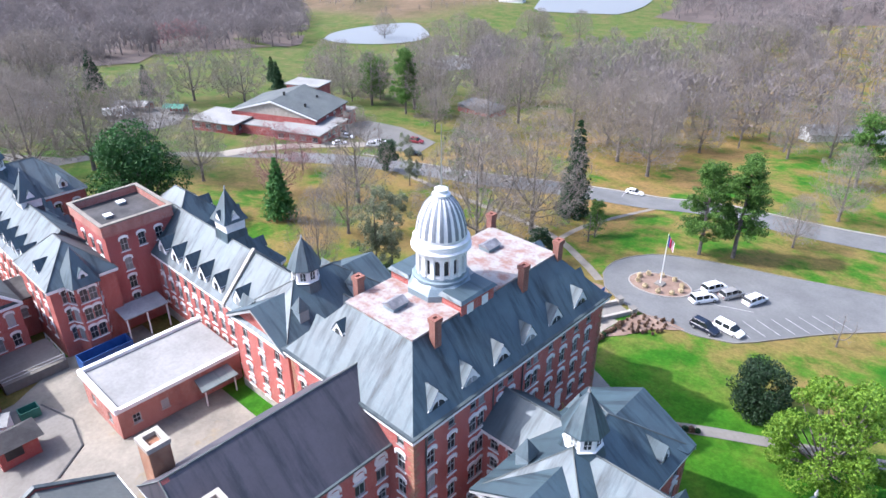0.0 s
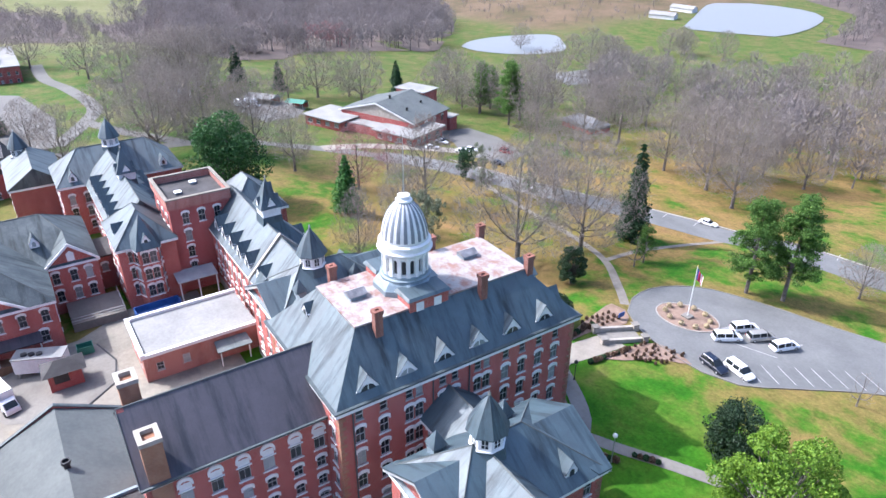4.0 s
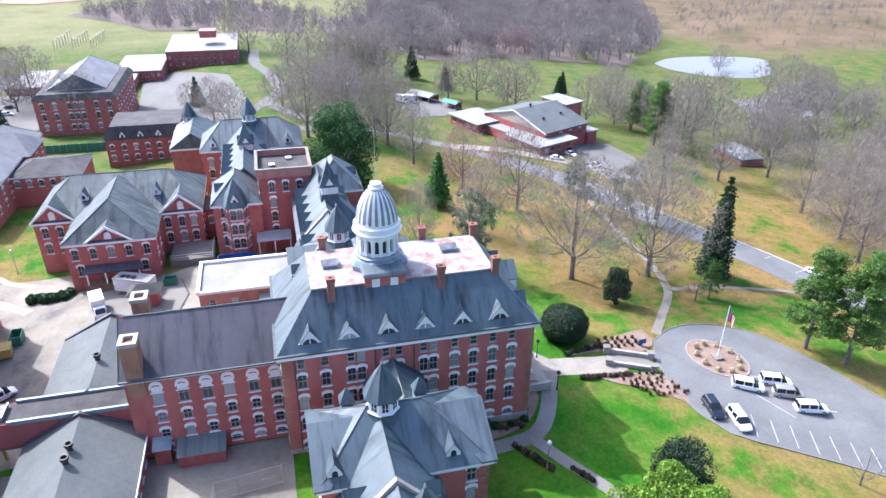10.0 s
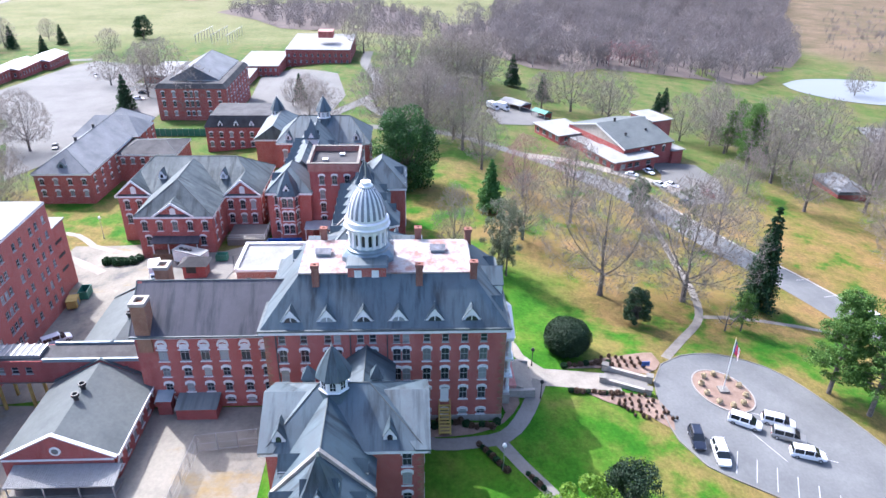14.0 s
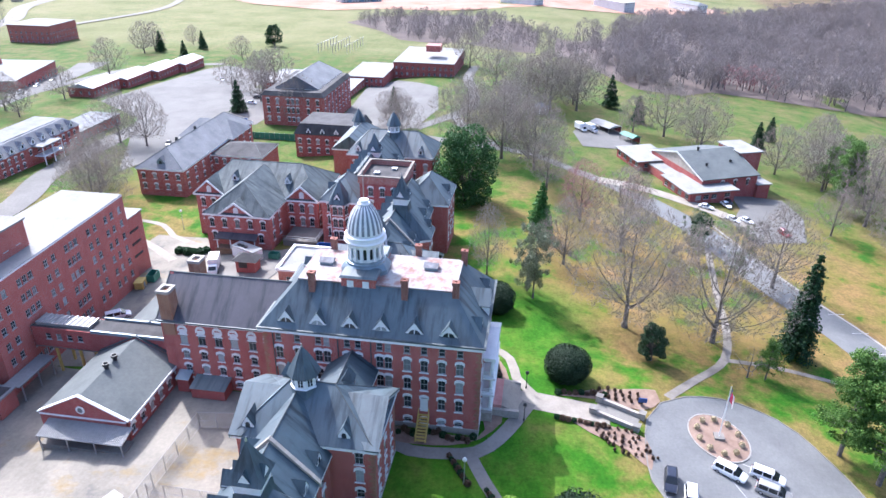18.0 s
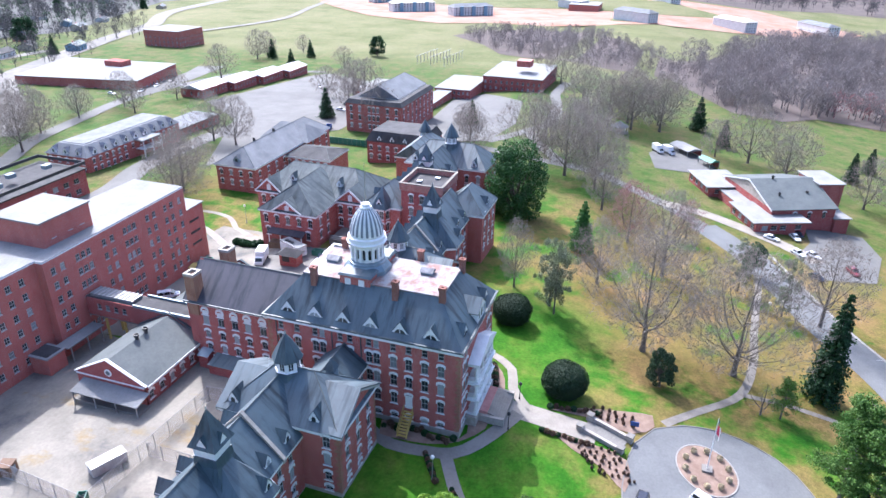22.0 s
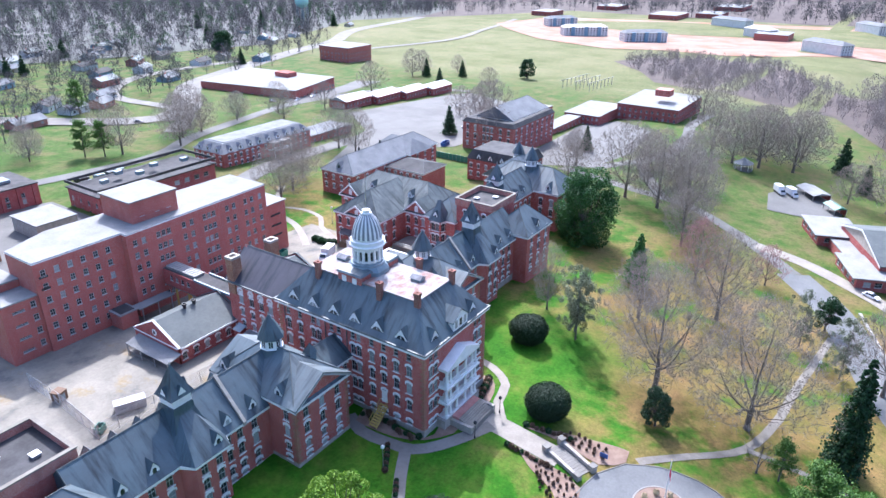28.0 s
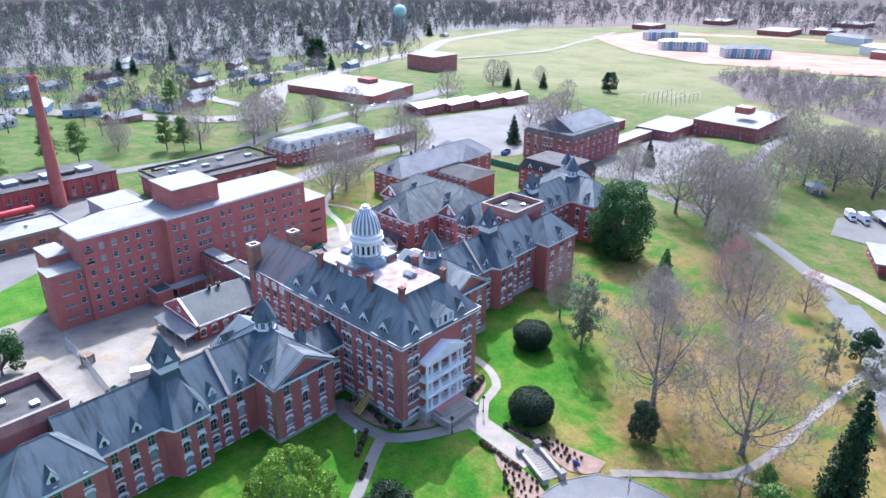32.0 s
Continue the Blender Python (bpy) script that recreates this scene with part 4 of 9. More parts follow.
# dormers stand close above the gutter
for y in (36.6, 41.5, 46.5, 51.3, 56.3, 61.4):
    dormer(main, X1 - 0.35, y, EAVE + 0.75, (1, 0), 2.9, 2.6, 2.0, SLATE, fan=True)
    dormer(main, X0 + 0.35, y, EAVE + 0.75, (-1, 0), 2.9, 2.6, 2.0, SLATE, fan=True)
for x in (X0 + 4.0, X1 - 3.6):
    dormer(main, x, Y1 - 0.35, EAVE + 0.75, (0, 1), 2.5, 2.5, 2.0, SLATE, fan=True)
dormer(main, AX - 4.2, Y0 + 2.6, 20.9, (0, -1), 1.9, 1.9, 1.6, SLATE)
# downpipes
bm = bmesh.new()
for y in (34.4, 44.6, 49.7):
    tube(bm, (X1 + 0.12, y, 2.2), (X1 + 0.12, y, EAVE), 0.09, 0.09, 6)
part("downpipe", bm, TRIM_DARK, main)
# brick stair heads beside the dome
for sx_ in (1, -1):
    hx = AX + sx_ * 5.3
    a, b = sorted((AX + sx_ * 2.5, hx))
    part("penthouse", boxes((a, 44.3, 22.3, b, 49.6, 25.1)), BRICK, main, "brick stair head beside the dome")
    part("penthouse_roof", hull(bmesh.new(), [(a - 0.3, 44.0, 25.1), (b + 0.3, 44.0, 25.1), (a - 0.3, 49.9, 25.1), (b + 0.3, 49.9, 25.1), (a, 44.3, 25.5), (b, 44.3, 25.4), (a, 49.6, 25.5), (b, 49.6, 25.4)]), SLATE, main)
    for y in (45.7, 48.1):
        u = (0, 1) if sx_ > 0 else (0, -1)
        part("shutter", boxes((hx - 0.06, y - 0.5, 23.3, hx + 0.06, y + 0.5, 24.6)), WHITE, main, "blocked white window")

# dome
DCX, DCY = AX, 46.9
dome = thing("dome", "white lantern drum with a grey-striped dome and a flagpole", "dome", (DCX, DCY, 24.1))
part("plinth", lathe(bmesh.new(), [(3.95, 24.0), (3.95, 24.8), (3.45, 25.45), (3.15, 25.7)], 8, DCX, DCY, math.pi / 8), METAL, dome, "blue-grey octagonal plinth")
part("drum_base", lathe(bmesh.new(), [(3.1, 25.5), (3.1, 25.95), (2.85, 26.05), (2.8, 26.3)], 32, DCX, DCY), METAL, dome, "blue-grey painted moulding")
part("drum_core", lathe(bmesh.new(), [(2.4, 26.2), (2.4, 28.9)], 32, DCX, DCY), GLASS, dome, "dark glazed core")
N_D = 16
for i in range(N_D):
    a = math.tau * i / N_D
    bm = bmesh.new()
    m = Matrix.Translation((DCX, DCY, 0)) @ Matrix.Rotation(a, 4, "Z")
    box(bm, 2.37, -0.23, 26.25, 2.77, 0.23, 28.9, m)
    part("pilaster", bm, WHITE, dome)
    bm = bmesh.new()
    m = Matrix.Translation((DCX, DCY, 0)) @ Matrix.Rotation(a + math.pi / N_D, 4, "Z")
    box(bm, 2.37, -0.32, 26.25, 2.62, 0.32, 26.65, m)
    for s in range(5):  # arched head
        u0, u1 = -0.32 + 0.64 * s / 5, -0.32 + 0.64 * (s + 1) / 5
        um = (u0 + u1) / 2 / 0.32
        box(bm, 2.37, u0, 28.1 + 0.4 * math.sqrt(max(0.0, 1 - um * um)), 2.64, u1, 28.9, m)
    part("arch", bm, WHITE, dome)
part("cornice", lathe(bmesh.new(), [(2.8, 28.85), (2.9, 29.05), (3.25, 29.25), (3.3, 29.45), (3.05, 29.6), (3.0, 29.95), (3.12, 30.05), (3.12, 30.3), (2.8, 30.45)], 48, DCX, DCY), WHITE, dome, "white moulded ring")
PROF = [(2.78, 30.3), (2.75, 30.95), (2.63, 31.8), (2.42, 32.6), (2.12, 33.4), (1.73, 34.1), (1.26, 34.65), (0.85, 34.95)]
part("shell", lathe(bmesh.new(), PROF, 48, DCX, DCY), WHITE, dome, "white ribbed shell", shade=True)
N_S = 20
for i in range(N_S):
    bm = bmesh.new()
    a0, a1 = math.tau * (i + 0.22) / N_S, math.tau * (i + 0.72) / N_S
    rows_ = []
    for j, (r, z) in enumerate(PROF[1:]):
        rows_.append([bm.verts.new((DCX + (r + 0.035) * math.cos(a), DCY + (r + 0.035) * math.sin(a), z + 0.02 - (0.2 if j == 0 else 0))) for a in (a0, (a0 + a1) / 2, a1)])
    for p_, q_ in zip(rows_, rows_[1:]):
        for c_ in (0, 1):
            bm.faces.new((p_[c_], p_[c_ + 1], q_[c_ + 1], q_[c_]))
    g_ = bmesh.ops.extrude_face_region(bm, geom=bm.faces[:])
    for v_ in [v for v in g_["geom"] if isinstance(v, bmesh.types.BMVert)]:
        d_ = Vector((v_.co.x - DCX, v_.co.y - DCY, 0)).normalized()
        v_.co -= d_ * 0.08
    bmesh.ops.recalc_face_normals(bm, faces=bm.faces[:])
    part("stripe", bm, DOMEGREY, dome)
part("cap", lathe(bmesh.new(), [(0.8, 34.9), (0.98, 35.0), (0.98, 35.2), (0.7, 35.3), (0.62, 35.55), (0.74, 35.62), (0.74, 35.72), (0.1, 35.95)], 20, DCX, DCY), WHITE, dome)
part("pole", lathe(bmesh.new(), [(0.09, 36.0), (0.06, 39.0), (0.03, 42.6)], 8, DCX, DCY), STEEL, dome)

# portico
port = thing("portico", "white three-storey columned portico on the front of the building", "portico", (AX, Y1 + 2, 1.8))
PX0, PX1, PY = -48.8, -38.9, Y1 + 1.6
for zf in (3.2, 6.5, 9.7):
    part("gallery_floor", boxes((PX0, Y1 + 0.05, zf - 0.35, PX1, PY + 0.2, zf)), WHITE, port)
for zf in (6.2, 9.4):
    part("cornice", boxes((PX0 - 0.3, Y1 + 0.05, zf - 0.4, PX1 + 0.3, PY + 0.45, zf - 0.06)), WHITE, port)
part("entablature", boxes((PX0 - 0.2, Y1 + 0.05, 12.5, PX1 + 0.2, PY + 0.3, 13.1)), WHITE, port)
part("pediment", hull(bmesh.new(), [(PX0 - 0.3, Y1 + 0.05, 13.1), (PX1 + 0.3, Y1 + 0.05, 13.1), (PX0 - 0.3, PY + 0.5, 13.1), (PX1 + 0.3, PY + 0.5, 13.1), (AX, Y1 + 0.05, 15.3), (AX, PY + 0.5, 15.3)]), WHITE, port)
for zf, ht in ((3.2, 2.95), (6.5, 2.85), (9.7, 2.8)):
    for i, x in enumerate((PX0 + 0.4, PX0 + 1.5, -45.2, -42.5, PX1 - 1.5, PX1 - 0.4)):
        part("column", lathe(bmesh.new(), [(0.42, zf), (0.42, zf + 0.3), (0.32, zf + 0.4), (0.28, zf + ht - 0.35), (0.42, zf + ht - 0.15), (0.42, zf + ht)], 10, x, PY - 0.2), WHITE, port)
    if zf > 5:
        bm = boxes((PX0, PY - 0.1, zf + 0.6, PX1, PY + 0.05, zf + 0.7), (PX1 - 0.12, Y1 + 0.1, zf + 0.6, PX1, PY - 0.1, zf + 0.7))
        for k_ in range(32):
            x = PX0 + 0.15 + k_ * 0.3
            box(bm, x - 0.045, PY - 0.07, zf, x + 0.045, PY + 0.02, zf + 0.6)
        for k_ in range(5):
            y = Y1 + 0.3 + k_ * 0.3
            box(bm, PX1 - 0.1, y - 0.045, zf, PX1 - 0.02, y + 0.045, zf + 0.6)
        part("balustrade", bm, WHITE, port)
for x in (PX0 + 0.6, PX1 - 0.6):
    part("pier", boxes((x - 0.6, PY - 1.0, 0.5, x + 0.6, PY + 0.1, 2.85)), WHITE, port)
part("porch_base", boxes((PX0 - 0.8, Y1 + 0.05, 0.0, PX1 + 0.6, PY + 0.2, 2.8)), STONE, port)
part("landing", boxes((-47.6, PY + 0.2, 0.0, -40.6, PY + 1.6, 2.75)), REDPAVE, port, "faded red paved landing")
for i in range(7):
    part("step", boxes((-47.6, PY + 1.6 + i * 0.4, 0.0, -40.6, PY + 2.0 + i * 0.4, 2.6 - i * 0.15)), WALKWAY, port)
for x in (-47.9, -40.3):
    part("cheek_wall", boxes((x - 0.3, PY + 0.2, 0.0, x + 0.3, PY + 4.5, 2.2)), STONE, port)
lamp_post(-48.4, PY + 5.4, 3.0, False), lamp_post(-39.8, PY + 5.4, 3.0, False)
# tall front windows and doors behind the columns
for zf in (3.5, 6.8, 10.0):
    for x in (-47.9, -44.4, -40.9):
        add_window(main, "tall", x, Y1 + 0.03, zf, (-1, 0))
# gable on the roof above the portico
GX = -45.1
part("front_gable", hull(bmesh.new(), [(GX + q, Y1 + e, z) for q, z in ((-2.2, 18.1), (2.2, 18.1), (-2.2, 19.9), (2.2, 19.9), (0.0, 21.6)) for e in (0.3, -3.4)]), WHITE, main, "white wooden gable over the portico")
bm = bmesh.new()
for sg in (-1, 1):
    hull(bm, [(GX + q, Y1 + e, z + k_) for q, z in ((0.0, 21.68), (sg * 2.45, 19.75)) for e in (0.45, -3.8) for k_ in (0.0, 0.12)])
part("gable_roof", bm, SLATE, main)
for x in (-46.5, -45.1, -43.7):
    part("gable_window", boxes((x - 0.36, Y1 + 0.28, 18.5, x + 0.36, Y1 + 0.34, 19.9)), GLASS, main)
# side door with its yellow steps
part("side_door", boxes((X1 - 0.05, 57.2, 4.9, X1 + 0.06, 58.4, 7.3)), WHITE, main, "white glazed side door")
st = thing("entrance_steps", "yellow wooden steps up to the side door", "steps", (X1 + 1.5, 57.8, 1.8))
for i in range(9):
    part("step", boxes((X1 + 0.2 + i * 0.38, 57.1, 4.7 - (i + 1) * 0.3, X1 + 0.58 + i * 0.38, 58.5, 4.78 - (i + 1) * 0.3)), YELLOW, st)
for y in (57.0, 58.6):
    bm = bmesh.new()
    tube(bm, (X1 + 0.2, y, 5.6), (X1 + 3.6, y, 2.9), 0.06, 0.06, 4)
    tube(bm, (X1 + 0.2, y, 4.4), (X1 + 3.6, y, 1.8), 0.12, 0.12, 4)
    for i in range(6):
        tube(bm, (X1 + 0.4 + i * 0.6, y, 4.4 - i * 0.48), (X1 + 0.4 + i * 0.6, y, 5.5 - i * 0.48), 0.04, 0.04, 4)
    part("railing", bm, YELLOW, st)

# ---------------------------------------------------------------- rear wing with the purple slate roof
RX0, RX1, RY0 = 2 * AX + 38.3, -38.3, 13.6
rear_cols = [3.6, 6.7, 9.6, 12.3, 15.4, 18.2]
rear_rows = [(10.2, "arch"), (7.4, "mid"), (4.6, "mid"), (2.5, "base")]
rear = block("rear_wing", "red brick wing with round-headed windows under purple slate", "building", rect(RX0, RY0, RX1, Y0), 1.8, 14.5, BRICK,
             {1: [(rear_cols, rear_rows)], 3: [(rear_cols, rear_rows)], 0: [([3.0, 6.0, 9.0], rear_rows[1:])]})
roof_hip(rear, RX0, RY0, RX1, Y0 + 1.6, 14.8, 20.3, "y", 0, 0, SLATE_PURPLE)
part("gutter", boxes((RX1 + 0.45, RY0 - 0.4, 14.62, RX1 + 0.7, Y0, 14.86)), TRIM_DARK, rear)
part("gable", hull(bmesh.new(), [(RX0, RY0, 14.4), (RX1, RY0, 14.4), (RX0, RY0 + 0.3, 14.4), (RX1, RY0 + 0.3, 14.4), (AX, RY0 - 0.5, 20.35), (AX, RY0 + 0.3, 20.35)]), BRICK, rear)
chimney(rear, RX1 - 0.8, RY0 + 1.5, 12.0, 20.2, 2.3, 2.0, BRICK_TAN, big=True)
chimney(rear, RX0 + 0.8, RY0 + 1.5, 12.0, 20.2, 2.3, 2.0, BRICK_TAN, big=True)
for (y0, y1, w, h, roofm) in ((15.6, 17.6, 1.8, 3.2, METAL), (18.6, 24.4, 3.0, 2.6, SLATE_GREEN)):
    lean = thing("lean_to", "low dark lean-to against the brick wing", "shed", (RX1 + 1.4, y0, 1.8), "lean-tos")
    part("wall", boxes((RX1, y0, 0.5, RX1 + w, y1, 1.8 + h - 0.7)), BRICK_DARK, lean)
    part("roof", hull(bmesh.new(), [(RX1, y0 - 0.2, 1.8 + h), (RX1, y1 + 0.2, 1.8 + h), (RX1 + w + 0.2, y0 - 0.2, 1.8 + h - 0.7), (RX1 + w + 0.2, y1 + 0.2, 1.8 + h - 0.7), (RX1, y0 - 0.2, 1.8 + h - 0.2), (RX1, y1 + 0.2, 1.8 + h - 0.2)]), roofm, lean)

# ---------------------------------------------------------------- the two mirrored wings


def turret_round(x, y, z, name_label):
    """An eight-sided slate cone on a white lantern."""
    ob = thing("turret", name_label, "turret", (x, y, z - 1.2), "roof turrets")
    part("base", lathe(bmesh.new(), [(3.2, z - 3.2), (2.3, z - 1.2), (2.0, z - 0.2), (2.05, z)], 8, x, y, math.pi / 8), SLATE, ob)
    part("lantern", lathe(bmesh.new(), [(1.95, z - 0.1), (1.95, z + 0.05), (1.78, z + 0.1), (1.78, z + 1.95)], 8, x, y, math.pi / 8), WHITE, ob, "white painted lantern")
    for i in range(8):
        a = math.tau * i / 8
        m = Matrix.Translation((x, y, 0)) @ Matrix.Rotation(a, 4, "Z")
        r = 1.78 * math.cos(math.pi / 8)
        bm = box(bmesh.new(), r - 0.05, -0.34, z + 0.4, r + 0.02, 0.34, z + 1.25, m)
        for k_ in range(4):
            b0, b1 = -0.34 + 0.17 * k_, -0.17 + 0.17 * k_
            um = (b0 + b1) / 2 / 0.34
            box(bm, r - 0.05, b0, z + 1.25, r + 0.02, b1, z + 1.25 + 0.3 * math.sqrt(1 - um * um), m)
        part("opening", bm, GLASS, ob)
        part("mullion", box(box(bmesh.new(), r + 0.02, -0.03, z + 0.4, r + 0.05, 0.03, z + 1.5, m), r + 0.02, -0.34, z + 0.85, r + 0.045, 0.34, z + 0.9, m), WHITE, ob)
    part("roof", lathe(bmesh.new(), [(2.1, z + 1.82), (2.3, z + 1.86), (2.28, z + 2.0), (1.72, z + 3.2), (0.9, z + 4.7), (0.12, z + 5.8)], 8, x, y, math.pi / 8), SLATE, ob)
    part("finial", lathe(bmesh.new(), [(0.05, z + 5.7), (0.18, z + 5.9), (0.13, z + 6.1), (0.03, z + 6.4)], 8, x, y), STEEL, ob)
    return ob


def turret_square(x, y, z, label):
    """A square spire with a white box below its eaves and four little white gables."""
    ob = thing("turret", label, "turret", (x, y, z - 2), "roof turrets")

    def ring(r, h):
        return [(x + a * r, y + b * r, z + h) for a in (-1, 1) for b in (-1, 1)]
    part("base", hull(hull(bmesh.new(), ring(2.6, -4.0) + ring(1.7, -1.2)), ring(1.7, -1.2) + ring(1.62, 0.0)), SLATE, ob)
    part("skirt", hull(bmesh.new(), ring(1.5, -0.1) + ring(1.6, 1.55)), WHITE, ob, "white boarded box")
    part("roof", hull(hull(hull(bmesh.new(), ring(1.8, 1.45) + ring(2.0, 1.52)), ring(2.0, 1.52) + ring(1.3, 2.9)), ring(1.3, 2.9) + ring(0.05, 6.2)), SLATE, ob)
    for f in ((1, 0), (0, 1), (-1, 0), (0, -1)):
        s = (-f[1], f[0])

        def P(a, b, c):
            return (x + s[0] * a + f[0] * b, y + s[1] * a + f[1] * b, z + c)
        part("gablet", hull(bmesh.new(), [P(-0.72, 1.8, 1.9), P(0.72, 1.8, 1.9), P(0, 1.8, 3.2), P(-0.5, 0.7, 1.9), P(0.5, 0.7, 1.9), P(0, 0.8, 3.2)]), WHITE, ob, "small white gable")
        bm = bmesh.new()
        for sg in (-1, 1):
            hull(bm, [P(0, 1.86, 3.22), P(sg * 0.8, 1.86, 1.8), P(0, 0.6, 3.22), P(sg * 0.8, 1.0, 1.8), P(0, 1.86, 3.3), P(sg * 0.86, 1.86, 1.78), P(0, 0.6, 3.3), P(sg * 0.86, 1.0, 1.78)])
        part("gablet_roof", bm, SLATE, ob)
    part("finial", lathe(bmesh.new(), [(0.05, z + 6.1), (0.16, z + 6.3), (0.03, z + 6.8)], 8, x, y), STEEL, ob)
    return ob


def wing(near):
    """Connector, pavilion, long wing with its bay and spire, flat-topped tower and end pavilions, on one side of the main building."""
    def fx(x):
        return x if near else 2 * AX - x

    def foot(pts):
        p = [(fx(x), y) for x, y in pts]
        return p if near else p[::-1]

    def span(x0, x1):
        return sorted((fx(x0), fx(x1)))

    def edges(poly, wants):
        """Give windows to edges by the way they face: wants maps (dx, dy) to lists of (columns, rows)."""
        spec = {}
        for i, p in enumerate(poly):
            q = poly[(i + 1) % len(poly)]
            L = math.dist(p, q)
            nx, ny = (q[1] - p[1]) / L, -(q[0] - p[0]) / L
            for (wx, wy), rows in wants.items():
                wx = wx if near else -wx
                if nx * wx + ny * wy > 0.99:
                    spec[i] = rows
        return spec
    G = 1.8
    RP = [(10.1, "tall"), (7.0, "tall"), (4.2, "mid"), (2.3, "base")]
    # connector
    p = foot(rect(-34.6, 43.2, -28.9, 50.4))
    ob = block("connector", "narrow brick link between the main building and the wing", "building", p, G, 12.0, BRICK, edges(p, {(0, 1): [([1.6, 4.0], [(9.6, "mid"), (7.0, "mid"), (4.4, "mid"), (2.4, "base")])], (0, -1): [([1.6, 4.0], [(9.6, "mid"), (7.0, "mid"), (4.4, "mid")])]}), group="links")
    a, b = span(-34.6, -27.0)
    roof_hip(ob, a, 43.2, b, 50.4, 12.0, 15.2, "x", 0, 0, SLATE)
    # pavilion
    p = foot(rect(-28.9, 35.8, -16.8, 54.4))
    ob = block("pavilion", "red brick pavilion with a gabled front and slate roof", "building", p, G, 12.9, BRICK, edges(p, {
        (0, 1): [([2.4, 6.0, 9.6], RP)], (0, -1): [([2.4, 6.0, 9.6], RP)], (1, 0): [([16.6], RP)] if near else [([1.8], RP)], (-1, 0): [([2.0, 16.6], RP)]}), group="pavilions")
    a, b = span(-28.9, -16.8)
    m_ = (a + b) / 2
    roof_hip(ob, a, 35.8, b, 54.4, 12.95, 18.0, "y", 6.4, 7.0, SLATE)
    for ye, s in ((54.4, 1), (35.8, -1)):
        part("end_gable", hull(bmesh.new(), [(a + 0.3, ye, 12.9), (b - 0.3, ye, 12.9), (m_, ye, 16.5), (a + 0.3, ye - s * 1, 12.9), (b - 0.3, ye - s * 1, 12.9), (m_, ye - s * 4.5, 16.5)]), BRICK, ob)
        bm = bmesh.new()
        for sg, e in ((-1, a - 0.5), (1, b + 0.5)):
            hull(bm, [(m_, ye + s * 0.8, 16.6), (e, ye + s * 0.8, 12.9), (m_, ye - s * 6.0, 16.6), (e, ye - s * 1.0, 12.9), (m_, ye + s * 0.8, 16.8), (e, ye + s * 0.8, 13.12), (m_, ye - s * 6.0, 16.8), (e, ye - s * 1.0, 13.12)])
        part("gable_roof", bm, SLATE, ob)
        bm = bmesh.new()
        for e in (a - 0.5, b + 0.5):
            hull(bm, [(m_, ye + s * 0.6, 16.2), (m_, ye + s * 0.6, 16.62), (e, ye + s * 0.6, 12.5), (e, ye + s * 0.6, 12.92), (m_, ye + s * 0.75, 16.2), (m_, ye + s * 0.75, 16.62), (e, ye + s * 0.75, 12.5), (e, ye + s * 0.75, 12.92)])
        part("bargeboard", bm, SASH, ob)
        part("pediment_trim", boxes((a - 0.4, min(ye, ye + s * 0.55), 12.55, b + 0.4, max(ye, ye + s * 0.55), 12.9)), WHITE, ob)
    part("water_table", boxes((a - 0.06, 35.74, 0.0, b + 0.06, 54.46, 2.22)), STONE, ob, "pale stone foot of the wall")
    quoins(ob, fx(-16.8), 54.4, 1 if near else -1, 1, 2.3, 12.4)
    quoins(ob, fx(-28.9), 54.4, -1 if near else 1, 1, 2.3, 12.4)
    for y in (50.4, 37.4):
        dormer(ob, fx(-16.8 - 0.6), y, 13.4, (1 if near else -1, 0), 1.6, 2.1, 2.6, SLATE)
    for y in (39.9, 48.6):
        x = fx(-26.6)
        lv = part("roof_louvre", boxes((x - 0.7, y - 0.7, 13.6, x + 0.7, y + 0.7, 16.2)), METAL, ob, "small square roof louvre")
        cp_ = part("louvre_cap", hull(bmesh.new(), [(x + p_, y + q_, 16.2) for p_ in (-0.9, 0.9) for q_ in (-0.9, 0.9)] + [(x, y, 18.0)]), SLATE, ob)
        cp_.parent, cp_.matrix_parent_inverse = lv, Matrix()
    t = turret_round(fx(-22.9), 43.6, 17.6, "eight-sided slate turret on a white lantern")
    # long wing
    p = foot(rect(-16.8, 37.6, 9.8, 48.4))
    s_cols = [2.0 + 2.5 * i for i in range(10)]
    # the side that looks up (y+) runs from x1 to x0 on the near wing
    up = [26.6 - c for c in ([3.0, 5.9, 8.2, 18.4, 21.2, 24.0])] if near else [3.0, 5.9, 8.2, 18.4, 21.2, 24.0]
    ob = block("patient_wing", "long three-storey brick wing with white window hoods", "building", p, G, 11.4, BRICK, edges(p, {(0, 1): [(up, [(8.7, "tall"), (5.8, "tall"), (3.0, "mid"), (1.7, "base")])], (0, -1): [(s_cols, [(8.7, "tall"), (5.8, "tall"), (3.0, "mid")])]}), group="patient wings")
    a, b = span(-16.7, 9.7)
    part("water_table", boxes((a, 37.54, 0.0, b, 48.46, 1.62)), STONE, ob, "pale stone foot of the wall")
    a, b = span(-21.0, 12.5)
    roof_hip(ob, a, 37.6, b, 48.4, 11.4, 17.4, "x", 0, 0, SLATE)
    # raised fire wall across the roof
    xf = fx(-11.7)
    bm = bmesh.new()
    for ye in (37.0, 49.0):
        hull(bm, [(xf - 0.28, 43.0, 17.3), (xf + 0.28, 43.0, 17.3), (xf - 0.28, ye, 10.9), (xf + 0.28, ye, 10.9), (xf - 0.28, 43.0, 18.0), (xf + 0.28, 43.0, 18.0), (xf - 0.28, ye, 11.6), (xf + 0.28, ye, 11.6)])
